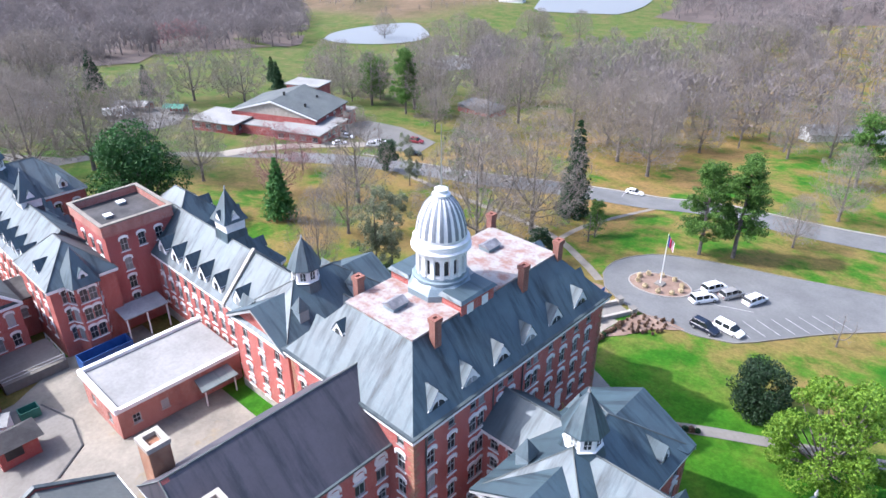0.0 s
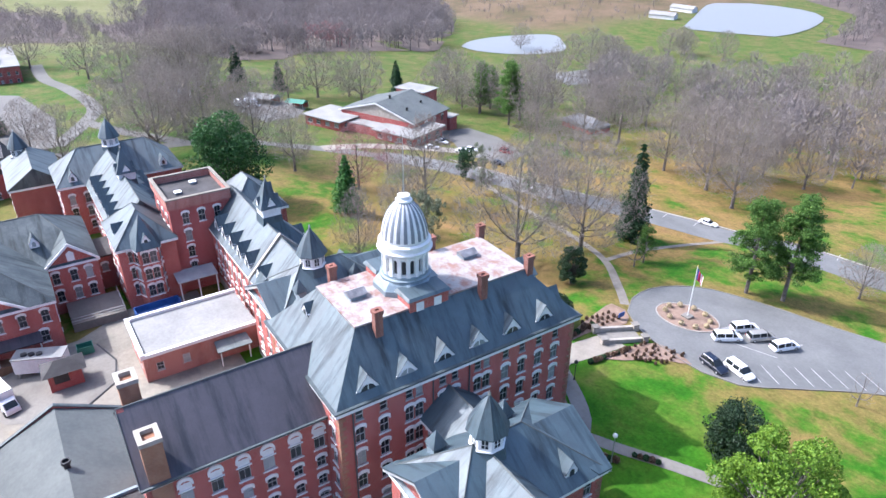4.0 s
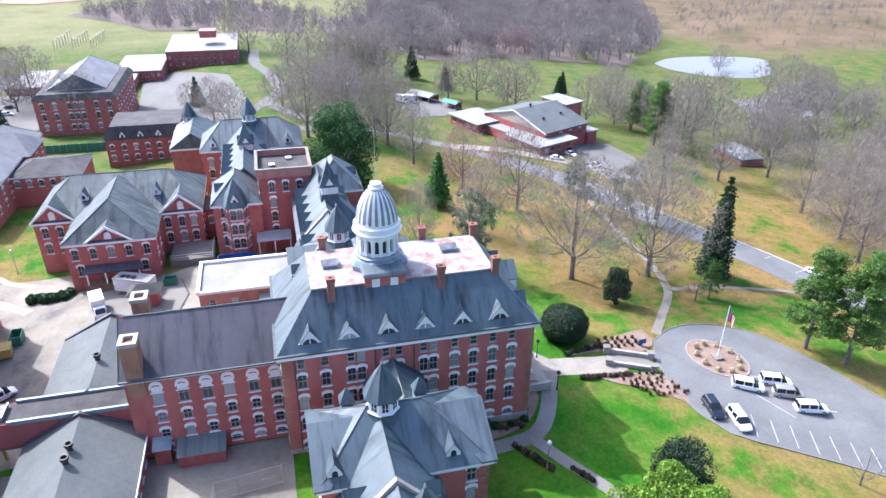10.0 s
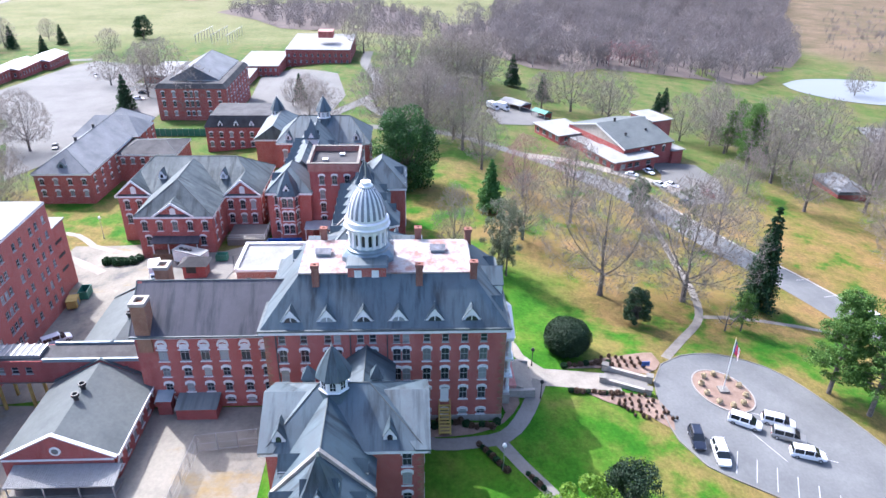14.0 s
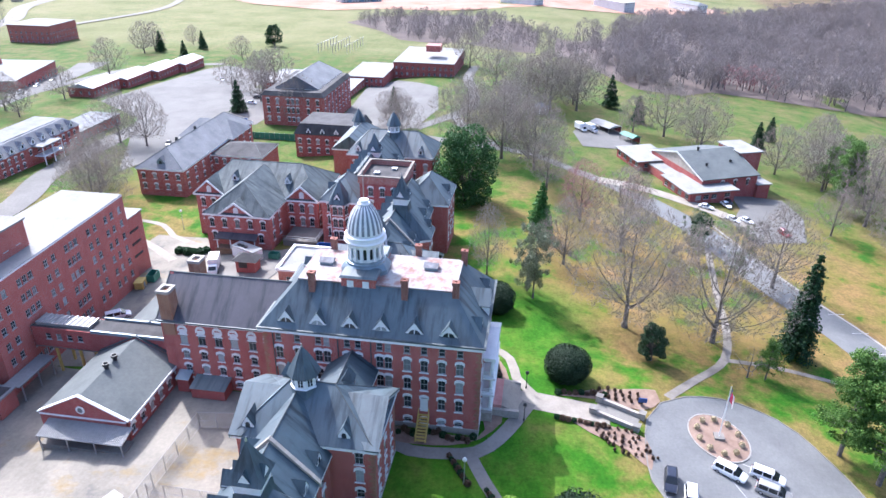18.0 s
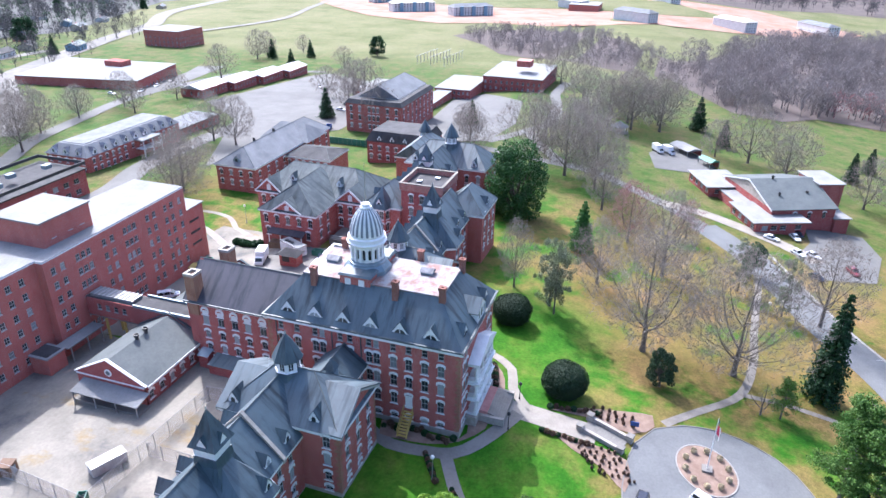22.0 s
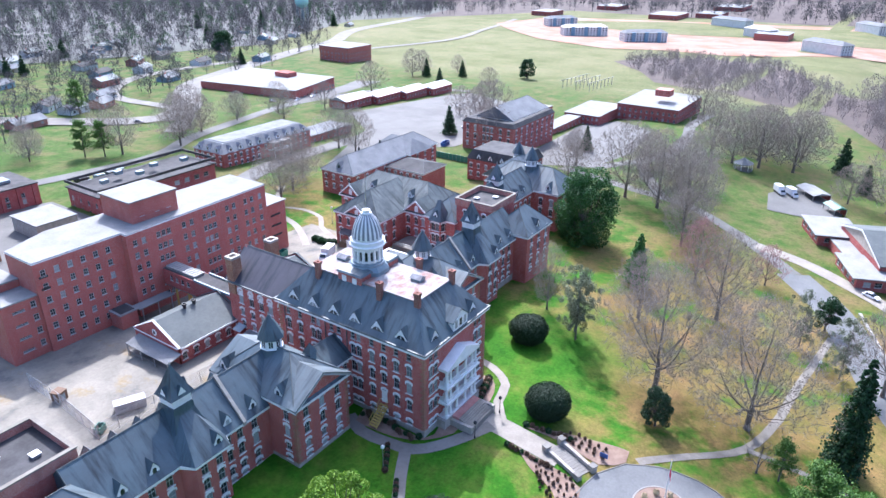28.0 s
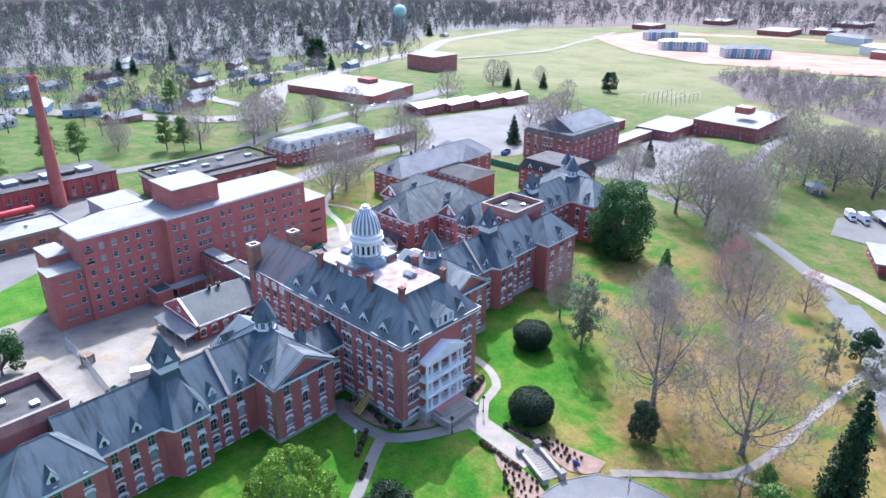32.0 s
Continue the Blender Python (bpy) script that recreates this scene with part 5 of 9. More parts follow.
    part("fire_wall", bm, STONE, ob, "pale coping of the fire wall")
    for x in (-14.2, -9.3, 3.2, 8.0):
        dormer(ob, fx(x), 48.0, 12.0, (0, 1), 1.5, 2.0, 2.4, SLATE)
    for x in (-14.5, -9.0, -5.0, -1.0, 3.0, 7.0):
        dormer(ob, fx(x), 37.9, 11.9, (0, -1), 2.3, 2.7, 3.1, SLATE)
    # bay under the square spire
    bp = foot([(-8.0, 48.4), (-0.2, 48.4), (-1.4, 50.4), (-6.8, 50.4)])
    rows = [(8.7, "tall"), (5.8, "tall"), (3.0, "tall"), (1.7, "base")]
    bo = block("bay", "three-sided brick bay with tall windows below the spire", "building", bp, G, 11.4, BRICK, edges(bp, {(0, 1): [([1.4, 4.0], rows)]}), group="bays")
    part("cornice", prism(bmesh.new(), foot([(-8.5, 48.4), (0.3, 48.4), (-1.1, 50.9), (-7.1, 50.9)]), 10.9, 11.4), WHITE, bo)
    part("roof", hull(bmesh.new(), [(fx(x), y, z) for x, y, z in ((-8.6, 47.5, 11.4), (0.4, 47.5, 11.4), (-1.0, 51.0, 11.4), (-7.2, 51.0, 11.4), (-5.4, 43.5, 17.0), (-2.8, 43.5, 17.0), (-5.0, 45.6, 17.0), (-3.2, 45.6, 17.0))]), SLATE, bo)
    dormer(bo, fx(-4.1) - 1.7, 50.2, 11.9, (0, 1), 1.5, 2.0, 2.0, SLATE)
    turret_square(fx(-4.1), 44.1, 18.2, "square slate spire with white gables on a flared skirt")
    # flat-topped tower
    a, b = span(9.9, 21.5)
    tw = foot(rect(9.9, 31.0, 21.5, 41.6))
    o = block("stair_tower", "square brick tower with a flat parapet roof", "building", tw, G, 16.9, BRICK_DARK if not near else BRICK, edges(tw, {(-1, 0): [([2.6, 5.4, 8.2], [(13.2, "tall")]), ([2.6], [(9.8, "tall"), (6.6, "tall"), (3.4, "tall")])], (0, -1): [([3.0, 6.0, 9.0], [(12.4, "tall")])]}), group="stair towers")
    bm = boxes((a - 0.3, 30.7, 16.4, b + 0.3, 31.1, 18.2), (a - 0.3, 41.5, 16.4, b + 0.3, 41.9, 18.2), (a - 0.3, 31.1, 16.4, a + 0.1, 41.5, 18.2), (b - 0.1, 31.1, 16.4, b + 0.3, 41.5, 18.2))
    part("parapet", bm, BRICK_PINK, o, "weathered parapet")
    part("coping", boxes((a - 0.45, 30.55, 18.2, b + 0.45, 31.2, 18.4), (a - 0.45, 41.4, 18.2, b + 0.45, 42.05, 18.4), (a - 0.45, 31.2, 18.2, a + 0.2, 41.4, 18.4), (b - 0.2, 31.2, 18.2, b + 0.45, 41.4, 18.4)), PATH, o)
    part("flat_roof", boxes((a + 0.1, 31.1, 16.91, b - 0.1, 41.5, 17.0)), ROOF_FLAT, o)
    for (dx, dy) in ((3.0, 6.6), (6.5, 3.0)):
        v = thing("roof_hatch", "small pale hatch on the flat tower roof", "roof hatch", (a + dx, 31 + dy, 17.0), "roof hatches")
        part("curb", boxes((a + dx - 0.55, 31 + dy - 0.55, 17.0, a + dx + 0.55, 31 + dy + 0.55, 17.4)), METAL, v)
        part("lid", boxes((a + dx - 0.62, 31 + dy - 0.62, 17.4, a + dx + 0.62, 31 + dy + 0.62, 17.5)), WHITE, v)
    # front pavilion beside the tower
    p = foot(rect(9.8, 41.6, 22.5, 52.0))
    o = block("end_pavilion", "brick end pavilion with a hipped slate roof", "building", p, G, 12.2, BRICK, edges(p, {(0, 1): [([2.4, 6.3, 10.2], RP)], (-1, 0): [([2.0], RP)], (1, 0): [([3.0, 7.0], RP)]}), group="end pavilions")
    a, b = span(9.8, 22.5)
    roof_hip(o, a, 41.6, b, 52.0, 12.4, 17.6, "x", 5.0, 5.0, SLATE)
    dormer(o, (a + b) / 2, 51.6, 12.9, (0, 1), 1.6, 2.1, 2.4, SLATE)
    if near:
        return
    # rear pavilion with a half-round bay
    p = foot(rect(9.0, 21.5, 21.5, 31.0))
    o = block("rear_pavilion", "brick rear pavilion with hooded windows", "building", p, 0.6, 11.6, BRICK, edges(p, {(0, -1): [([3.0, 6.2, 9.5], [(8.8, "tall"), (5.6, "tall"), (2.4, "tall")])], (-1, 0): [([2.0, 6.0], [(8.8, "tall"), (5.6, "tall"), (2.4, "tall")])], (1, 0): [(3, [(8.8, "tall"), (5.6, "tall"), (2.4, "tall")])]}), group="end pavilions")
    a, b = span(9.0, 21.5)
    roof_hip(o, a, 21.5, b, 31.0, 11.7, 16.4, "x", 5.0, 5.0, SLATE)
    xc, s = fx(9.0), (-1 if near else 1)
    oct_ = [(xc + s * 0.0, 23.6), (xc + s * 1.8, 24.4), (xc + s * 1.8, 27.6), (xc + s * 0.0, 28.4)]
    oct_ = oct_ if not near else oct_[::-1]
    o2 = block("bay", "faceted brick bay with a pointed slate cap", "building", oct_, 0.6, 11.6, BRICK, {0: [(1, [(8.8, "tall"), (5.6, "tall"), (2.4, "tall")])], 1: [(1 if near else [1.0, 2.3], [(8.8, "tall"), (5.6, "tall"), (2.4, "tall")])], 2: [(1, [(8.8, "tall"), (5.6, "tall"), (2.4, "tall")])]}, group="bays")
    part("roof", hull(bmesh.new(), [(xc - s * 1.5, 23.0, 11.6), (xc + s * 2.3, 24.0, 11.6), (xc + s * 2.3, 28.0, 11.6), (xc - s * 1.5, 29.0, 11.6), (xc - s * 1.0, 26.0, 16.9)]), SLATE, o2)
    dormer(o, (a + b) / 2 + s * 1.0, 22.0, 12.2, (0, -1), 1.6, 2.1, 2.4, SLATE)
    dormer(o2, xc + s * 1.6, 26.0, 12.1, (s, 0), 1.5, 2.0, 2.0, SLATE)


wing(True)
wing(False)

# ---------------------------------------------------------------- second stage of the far wing
R2 = [(5.6, "tall"), (2.6, "tall"), (-0.3, "mid")]
p = rect(-137.0, 22.5, -110.0, 33.5)
far2 = block("patient_wing", "farther slate-roofed brick wing, stepped back", "building", p, -1.0, 9.6, BRICK, {0: [(9, R2)], 2: [(9, R2)]}, group="patient wings")
roof_hip(far2, -139.0, 22.5, -108.0, 33.5, 9.7, 15.6, "x", 0, 0, SLATE)
for i in range(6):
    dormer(far2, -132.0 + 4.0 * i, 22.8, 10.2, (0, -1), 2.3, 2.7, 3.1, SLATE)
    dormer(far2, -132.0 + 4.0 * i, 33.1, 10.3, (0, 1), 1.6, 2.0, 2.6, SLATE)
turret_square(-123.2, 28.6, 14.6, "square slate spire with white gables on a flared skirt")
p = rect(-151.0, 17.0, -137.0, 42.0)
far3 = block("end_pavilion", "far cross pavilion of the brick wing with hipped slate", "building", p, -1.8, 9.8, BRICK, {0: [(4, R2)], 1: [([2.0, 5.0, 19.5, 23.0], R2)], 2: [(4, R2)]}, group="end pavilions")
roof_hip(far3, -151.0, 17.0, -137.0, 42.0, 9.9, 15.6, "y", 6.0, 6.0, SLATE)
turret_round(-143.5, 29.4, 15.3, "eight-sided slate turret on a white lantern")
for y in (20.0, 38.5):
    dormer(far3, -137.4, y, 10.5, (1, 0), 1.6, 2.1, 2.6, SLATE)
p = rect(-172.0, 8.0, -151.0, 19.0)
far4 = block("patient_wing", "last low stage of the far brick wing", "building", p, -3.0, 6.2, BRICK, {0: [(7, [(3.0, "mid"), (-0.3, "mid")])], 2: [(7, [(3.0, "mid"), (-0.3, "mid")])]}, group="patient wings")
roof_hip(far4, -172.0, 8.0, -151.0, 19.0, 6.3, 10.5, "x", 4, 0, SLATE)
turret_round(-168.0, 12.0, 8.6, "eight-sided slate turret on a white lantern")

# ---------------------------------------------------------------- six-storey ward block
ZB = -0.5
ward_rows = [(16.6, "plain"), (13.6, "plain"), (10.6, "plain"), (7.6, "plain"), (4.6, "plain"), (1.6, "plain")]
WX, WY = -33.0, -12.6
hi = [(-13.8, -14.6), (WX, -14.4), (WX, WY), (-74.0, WY - 1.2), (-74.0, -27.5), (-38.0, -28.5), (-24.0, -29.0), (-13.7, -25.0)]
cols_a = [1.8, 4.6, 7.4, 10.2, 13.0, 15.8, 18.6]
cols_b = [2.0, 4.2, 8.0, 9.4, 10.8, 15.0, 17.2, 21.0, 22.4, 23.8, 28.0, 30.2, 34.0, 36.2, 39.0]
ward = block("ward_block", "six-storey red brick ward block with a white flat roof", "building", hi, ZB, 19.6, BRICK_NEW,
             {0: [(cols_a, ward_rows)], 2: [(cols_b, ward_rows)]})
part("parapet_trim", prism(bmesh.new(), hi, 19.6, 19.95), WHITE, ward)
part("roof", prism(bmesh.new(), hi, 19.96, 20.05), ROOF_WHITE, ward, "white membrane roof")
low = rect(-82.5, -27.0, -74.0, WY - 3.4)
part("end_stair", prism(bmesh.new(), low, ZB - 2, 12.6), BRICK_NEW, ward)
part("end_roof", prism(bmesh.new(), rect(-82.8, -27.3, -74.0, WY - 3.1), 12.6, 12.85), ROOF_WHITE, ward)
for z in (3.0, 6.0, 9.0):
    part("louvre", boxes((-80.5, WY - 3.42, z, -77.0, WY - 3.34, z + 0.6)), BLACK, ward)
pent = rect(-49.5, -28.0, -37.5, -16.5)
part("penthouse", prism(bmesh.new(), pent, 19.9, 25.0), BRICK_NEW, ward, "brick lift house on the roof")
part("penthouse_roof", prism(bmesh.new(), rect(-49.8, -28.3, -37.2, -16.2), 25.0, 25.3), ROOF_WHITE, ward)
for x in (-47.0, -44.0, -40.0):
    add_window(ward, "low", x, -16.47, 21.4, (-1, 0))
lowb = block("ward_annex", "lower stepped brick end of the ward block with louvres", "building", rect(-13.79, -21.8, -6.5, -15.4), ZB, 12.8, BRICK_NEW, {2: [([3.2], [(10.6, "louvre"), (7.6, "louvre"), (4.6, "louvre"), (1.6, "louvre")]), ([6.2], ward_rows[2:])], 1: [([2.0], [(9.0, "low")])]})
part("roof", boxes((-13.78, -22.0, 12.8, -6.3, -15.2, 13.1)), ROOF_WHITE, lowb)
part("stair_wall", boxes((-13.7, -30.0, ZB - 2, -8.9, -21.81, 14.7)), BRICK_NEW, lowb)
part("stair_roof", boxes((-13.69, -30.2, 14.7, -8.7, -21.6, 15.0)), ROOF_WHITE, lowb)
for z in (16.2, 13.6):
    part("louvre", boxes((-16.4, -14.6, z, -14.6, -14.52, z + 0.5)), BLACK, ward)

# ---------------------------------------------------------------- workshops, bridge and court buildings


def workshop(x0, x1, name_label, front):
    """A brick shed with a low gabled roof; front: the end that carries a canopy, or 0."""
    y0, y1, z, ze, zr = 0.2, 14.4, 0.8, 5.4, 9.0
    ym = (y0 + y1) / 2
    win = [(2.6, "mid")]
    ob = block("workshop", name_label, "building", rect(x0, y0, x1, y1), z, ze, BRICK_DARK, {2: [(6, win)], 0: [(5, win)]}, group="workshops")
    for xe, s in ((x0 - 0.02, -1), (x1 + 0.02, 1)):
        part("gable", hull(bmesh.new(), [(xe, y0, z - 2), (xe, y1, z - 2), (xe, y0, ze + 0.35), (xe, y1, ze + 0.35), (xe, ym, zr + 0.5), (xe - s * 0.35, y0, z - 2), (xe - s * 0.35, y1, z - 2), (xe - s * 0.35, y0, ze + 0.35), (xe - s * 0.35, y1, ze + 0.35), (xe - s * 0.35, ym, zr + 0.5)]), BRICK_DARK, ob)
        bm = bmesh.new()
        for ye in (y0 - 0.35, y1 + 0.35):
            hull(bm, [(xe + s * 0.12, ym, zr + 0.4), (xe - s * 0.42, ym, zr + 0.4), (xe + s * 0.12, ye, ze + 0.15), (xe - s * 0.42, ye, ze + 0.15), (xe + s * 0.12, ym, zr + 0.6), (xe - s * 0.42, ym, zr + 0.6), (xe + s * 0.12, ye, ze + 0.35), (xe - s * 0.42, ye, ze + 0.35)])
        part("coping", bm, WHITE if front and s > 0 else TRIM_DARK, ob, "raking coping")
    bm = bmesh.new()
    for ye, sg in ((y0 - 0.4, -1), (y1 + 0.4, 1)):
        hull(bm, [(x0 + 0.38, ym, zr), (x1 - 0.38, ym, zr), (x0 + 0.38, ye, ze), (x1 - 0.38, ye, ze), (x0 + 0.38, ym, zr + 0.15), (x1 - 0.38, ym, zr + 0.15), (x0 + 0.38, ye, ze + 0.15), (x1 - 0.38, ye, ze + 0.15)])
    part("roof", bm, ROOF_SMOOTH, ob, "grey-green roofing, plain and worn")
    part("fascia", boxes((x0 + 0.4, y1 + 0.36, ze - 0.25, x1 - 0.4, y1 + 0.5, ze + 0.16)), WHITE, ob)
    return ob


def roof_ventilator(x, y, z, open_ring=True):
    v = thing("roof_ventilator", "black round sheet-metal ventilator on the ridge", "ventilator", (x, y, z), "roof ventilators")
    part("stack", lathe(bmesh.new(), [(0.42, z - 0.6), (0.34, z + 0.1), (0.34, z + 0.5)], 14, x, y), BLACK, v)
    part("hood", lathe(bmesh.new(), [(0.36, z + 0.45), (0.52, z + 0.55), (0.52, z + 0.95), (0.36, z + 0.95), (0.33, z + 0.6)], 16, x, y), BLACK, v)
    return v


ws = workshop(-40.2, -24.0, "red brick workshop with grey roof and white canopy", 1)
for r0, r1, m_ in ((0.72, 0.45, WHITE), (0.46, 0.02, GLASS)):
    bm = lathe(bmesh.new(), [(r0, 0.0), (r0, 0.1 if m_ is WHITE else 0.04), (r1, 0.12 if m_ is WHITE else 0.04)], 18, cap=False)
    bm.transform(Matrix.Translation((-23.97, 7.3, 6.9)) @ Matrix.Rotation(math.pi / 2, 4, "Y"))
    part("round_window" if m_ is WHITE else "round_pane", bm, m_, ws)
part("band", boxes((-23.98, 0.2, 5.3, -23.85, 14.4, 5.55)), WHITE, ws)
can = thing("canopy", "white corrugated loading canopy on posts", "canopy", (-22.3, 8.5, 1.0))
bm = bmesh.new()
hull(bm, [(-23.9, 1.6, 4.6), (-23.9, 15.4, 4.6), (-20.6, 1.6, 3.9), (-20.6, 15.4, 3.9), (-23.9, 1.6, 4.75), (-23.9, 15.4, 4.75), (-20.6, 1.6, 4.05), (-20.6, 15.4, 4.05)])
part("sheet", bm, ROOF_WHITE, can)
for i in range(46):
    y = 1.75 + i * 0.3
    part("rib", hull(bmesh.new(), [(-23.9, y, 4.75), (-23.9, y + 0.1, 4.75), (-20.6, y, 4.05), (-20.6, y + 0.1, 4.05), (-23.9, y + 0.05, 4.81), (-20.6, y + 0.05, 4.11)]), ROOF_WHITE, can)
for y in (1.9, 6.4, 10.8, 15.1):
    part("post", boxes((-20.85, y - 0.08, 0.6, -20.69, y + 0.08, 3.95)), STEEL, can)
dock = thing("loading_dock", "low concrete loading dock at the workshop door", "dock", (-22.4, 8.0, 1.0))
part("slab", boxes((-23.9, 1.4, -1.0, -21.2, 15.0, 2.0)), CONCRETE, dock)
workshop(-63.8, -44.6, "twin brick workshop with plain grey roof", 0)
for x in (-31.5, -33.8):
    roof_ventilator(x, 7.3, 9.1)
roof_ventilator(-52.0, 7.3, 9.1)

bridge = thing("enclosed_bridge", "brick bridge on posts between the ward block and the wing", "bridge", (-42.4, 0.0, 1.0))
block("b", "", "", rect(-44.6, -12.6, -40.3, 13.6), 5.2 + 3, 9.0, BRICK_DARK, {1: [([3, 5, 7, 9, 17, 19, 23], [(6.8, "low")])]}, parent=bridge)
part("floor", boxes((-44.6, -12.6, 5.0, -40.3, 13.6, 5.3)), CONCRETE, bridge)
part("roof", boxes((-44.4, -12.6, 9.004, -40.5, 13.6, 9.06)), ROOF_FLAT, bridge)
part("parapet", boxes((-40.5, -1.2, 8.9, -40.15, 13.6, 9.45), (-44.75, -1.2, 8.9, -44.4, 13.6, 9.45)), METAL, bridge)
part("skylight", boxes((-43.9, -12.0, 9.06, -41.0, -2.0, 9.6)), ROOF_WHITE, bridge, "pale ribbed skylight")
for i in range(11):
    part("rib", boxes((-44.0, -12.0 + i, 9.6, -40.9, -11.85 + i, 9.72)), STEEL, bridge)
for y in (-9.0, -4.5):
    for x in (-44.2, -40.7):
        part("post", boxes((x - 0.18, y - 0.18, -2.0, x + 0.18, y + 0.18, 5.0)), YELLOW, bridge)
# entrances of the ward block
porch = thing("entrance_canopy", "pale flat canopy along the ward block wall", "canopy", (-39.0, -10.5, 0.0))
part("sheet", boxes((-40.2, -12.4, 3.1, -31.2, -9.4, 3.35)), ROOF_WHITE, porch)
for x in (-39.5, -36.0, -32.0):
    part("post", boxes((x - 0.1, -9.8, -1.5, x + 0.1, -9.6, 3.1)), STEEL, porch)
vest = thing("vestibule", "small brick vestibule with a white-edged roof", "building", (-29.0, -11.5, -0.5))
part("wall", boxes((-31.0, -15.0, -2.0, -27.0, -10.2, 3.2)), BRICK_NEW, vest)
part("roof", boxes((-31.2, -15.0, 3.2, -26.8, -10.0, 3.5)), ROOF_WHITE, vest)
part("roof_inset", boxes((-30.7, -14.5, 3.504, -27.3, -10.5, 3.54)), ROOF_FLAT, vest)

# white-roofed court building
cb = block("court_building", "low brick building with a white parapet roof", "building", rect(-84.5, 19.2, -73.6, 36.5), 1.0, 5.4, BRICK_PINK, {0: [([3.0, 8.0], [(2.2, "plain")])], 1: [([2.2, 6.0, 12.5], [(2.4, "plain")])]})
part("roof", boxes((-84.2, 19.5, 5.404, -73.9, 36.4, 5.5)), ROOF_WHITE, cb)
part("parapet", boxes((-84.8, 18.9, 5.2, -73.3, 19.5, 6.0), (-84.8, 19.5, 5.2, -84.2, 36.5, 6.0), (-73.9, 19.5, 5.2, -73.3, 36.5, 5.75)), WHITE, cb)
pt = thing("lean_to", "small roofed porch on the court building", "shed", (-72.4, 32.5, 1.5), "lean-tos")
part("roof", hull(bmesh.new(), [(-73.5, 29.5, 4.4), (-73.5, 34.5, 4.4), (-71.2, 29.3, 3.7), (-71.2, 34.7, 3.7), (-73.5, 29.5, 4.2), (-73.5, 34.5, 4.2), (-71.2, 29.3, 3.55), (-71.2, 34.7, 3.55)]), SLATE_GREEN, pt)
for y in (29.8, 34.2):
    part("post", boxes((-71.5, y - 0.08, 1.0, -71.34, y + 0.08, 3.62)), WHITE, pt)
pc = thing("entrance_canopy", "pale canopy over a dark loading door", "canopy", (-94.5, 33.0, 1.0))
part("sheet", hull(bmesh.new(), [(-97.9, 29.5, 4.6), (-97.9, 36.5, 4.6), (-94.2, 29.5, 4.1), (-94.2, 36.5, 4.1), (-97.9, 29.5, 4.8), (-97.9, 36.5, 4.8), (-94.2, 29.5, 4.3), (-94.2, 36.5, 4.3)]), TIN_PALE, pc)
for y in (29.8, 33.0, 36.2):
    part("post", boxes((-94.5, y - 0.1, -1.0, -94.3, y + 0.1, 4.15)), WHITE, pc)


def skip(x, y, ang, L, w, h, mat, label):
    z = land(x, y)
    ob = thing("skip", label, "dumpster", (x, y, z), "skips")
    m = Matrix.Translation((x, y, z + 0.1)) @ Matrix.Rotation(ang, 4, "Z")
    for nm, r in (("side", (-L / 2, -w / 2, 0.15, L / 2, -w / 2 + 0.1, h)), ("side", (-L / 2, w / 2 - 0.1, 0.15, L / 2, w / 2, h)), ("end", (-L / 2, -w / 2 + 0.1, 0.15, -L / 2 + 0.1, w / 2 - 0.1, h)), ("end", (L / 2 - 0.1, -w / 2 + 0.1, 0.15, L / 2, w / 2 - 0.1, h)), ("floor", (-L / 2 + 0.1, -w / 2 + 0.1, 0.15, L / 2 - 0.1, w / 2 - 0.1, 0.3))):
        part(nm, box(bmesh.new(), *r, m), mat if nm != "floor" else BLACK, ob)
    bm = bmesh.new()
    for i in range(int(L / 0.8)):
        u = -L / 2 + 0.4 + i * 0.8
        for s in (-1, 1):
            box(bm, u - 0.06, s * w / 2 - 0.05, 0.15, u + 0.06, s * w / 2 + 0.05, h - 0.05, m)
    part("stiffener", bm, mat, ob)
    part("runner", box(box(bmesh.new(), -L / 2, -0.6, -0.1, L / 2, -0.4, 0.15, m), -L / 2, 0.4, -0.1, L / 2, 0.6, 0.15, m), BLACK, ob)
    return ob


skip(-92.6, 25.2, 1.6, 7.5, 2.5, 2.2, BLUE_METAL, "long blue open-topped skip full of dark waste")
skip(-87.4, 12.7, 1.55, 2.4, 1.6, 1.5, GREEN_METAL, "green steel bin beside the planted loop")
skip(-75.8, -11.6, 0.1, 3.0, 1.8, 1.8, GREEN_METAL, "green steel bin by the ward block wall")
skip(-3.5, 20.3, 0.5, 1.8, 1.3, 1.3, GREEN_METAL, "small green steel bin in the service yard")
skip(-213.5, -50.0, 0.2, 5.5, 2.3, 1.8, BLUE_METAL, "blue skip at the edge of the parking lot")


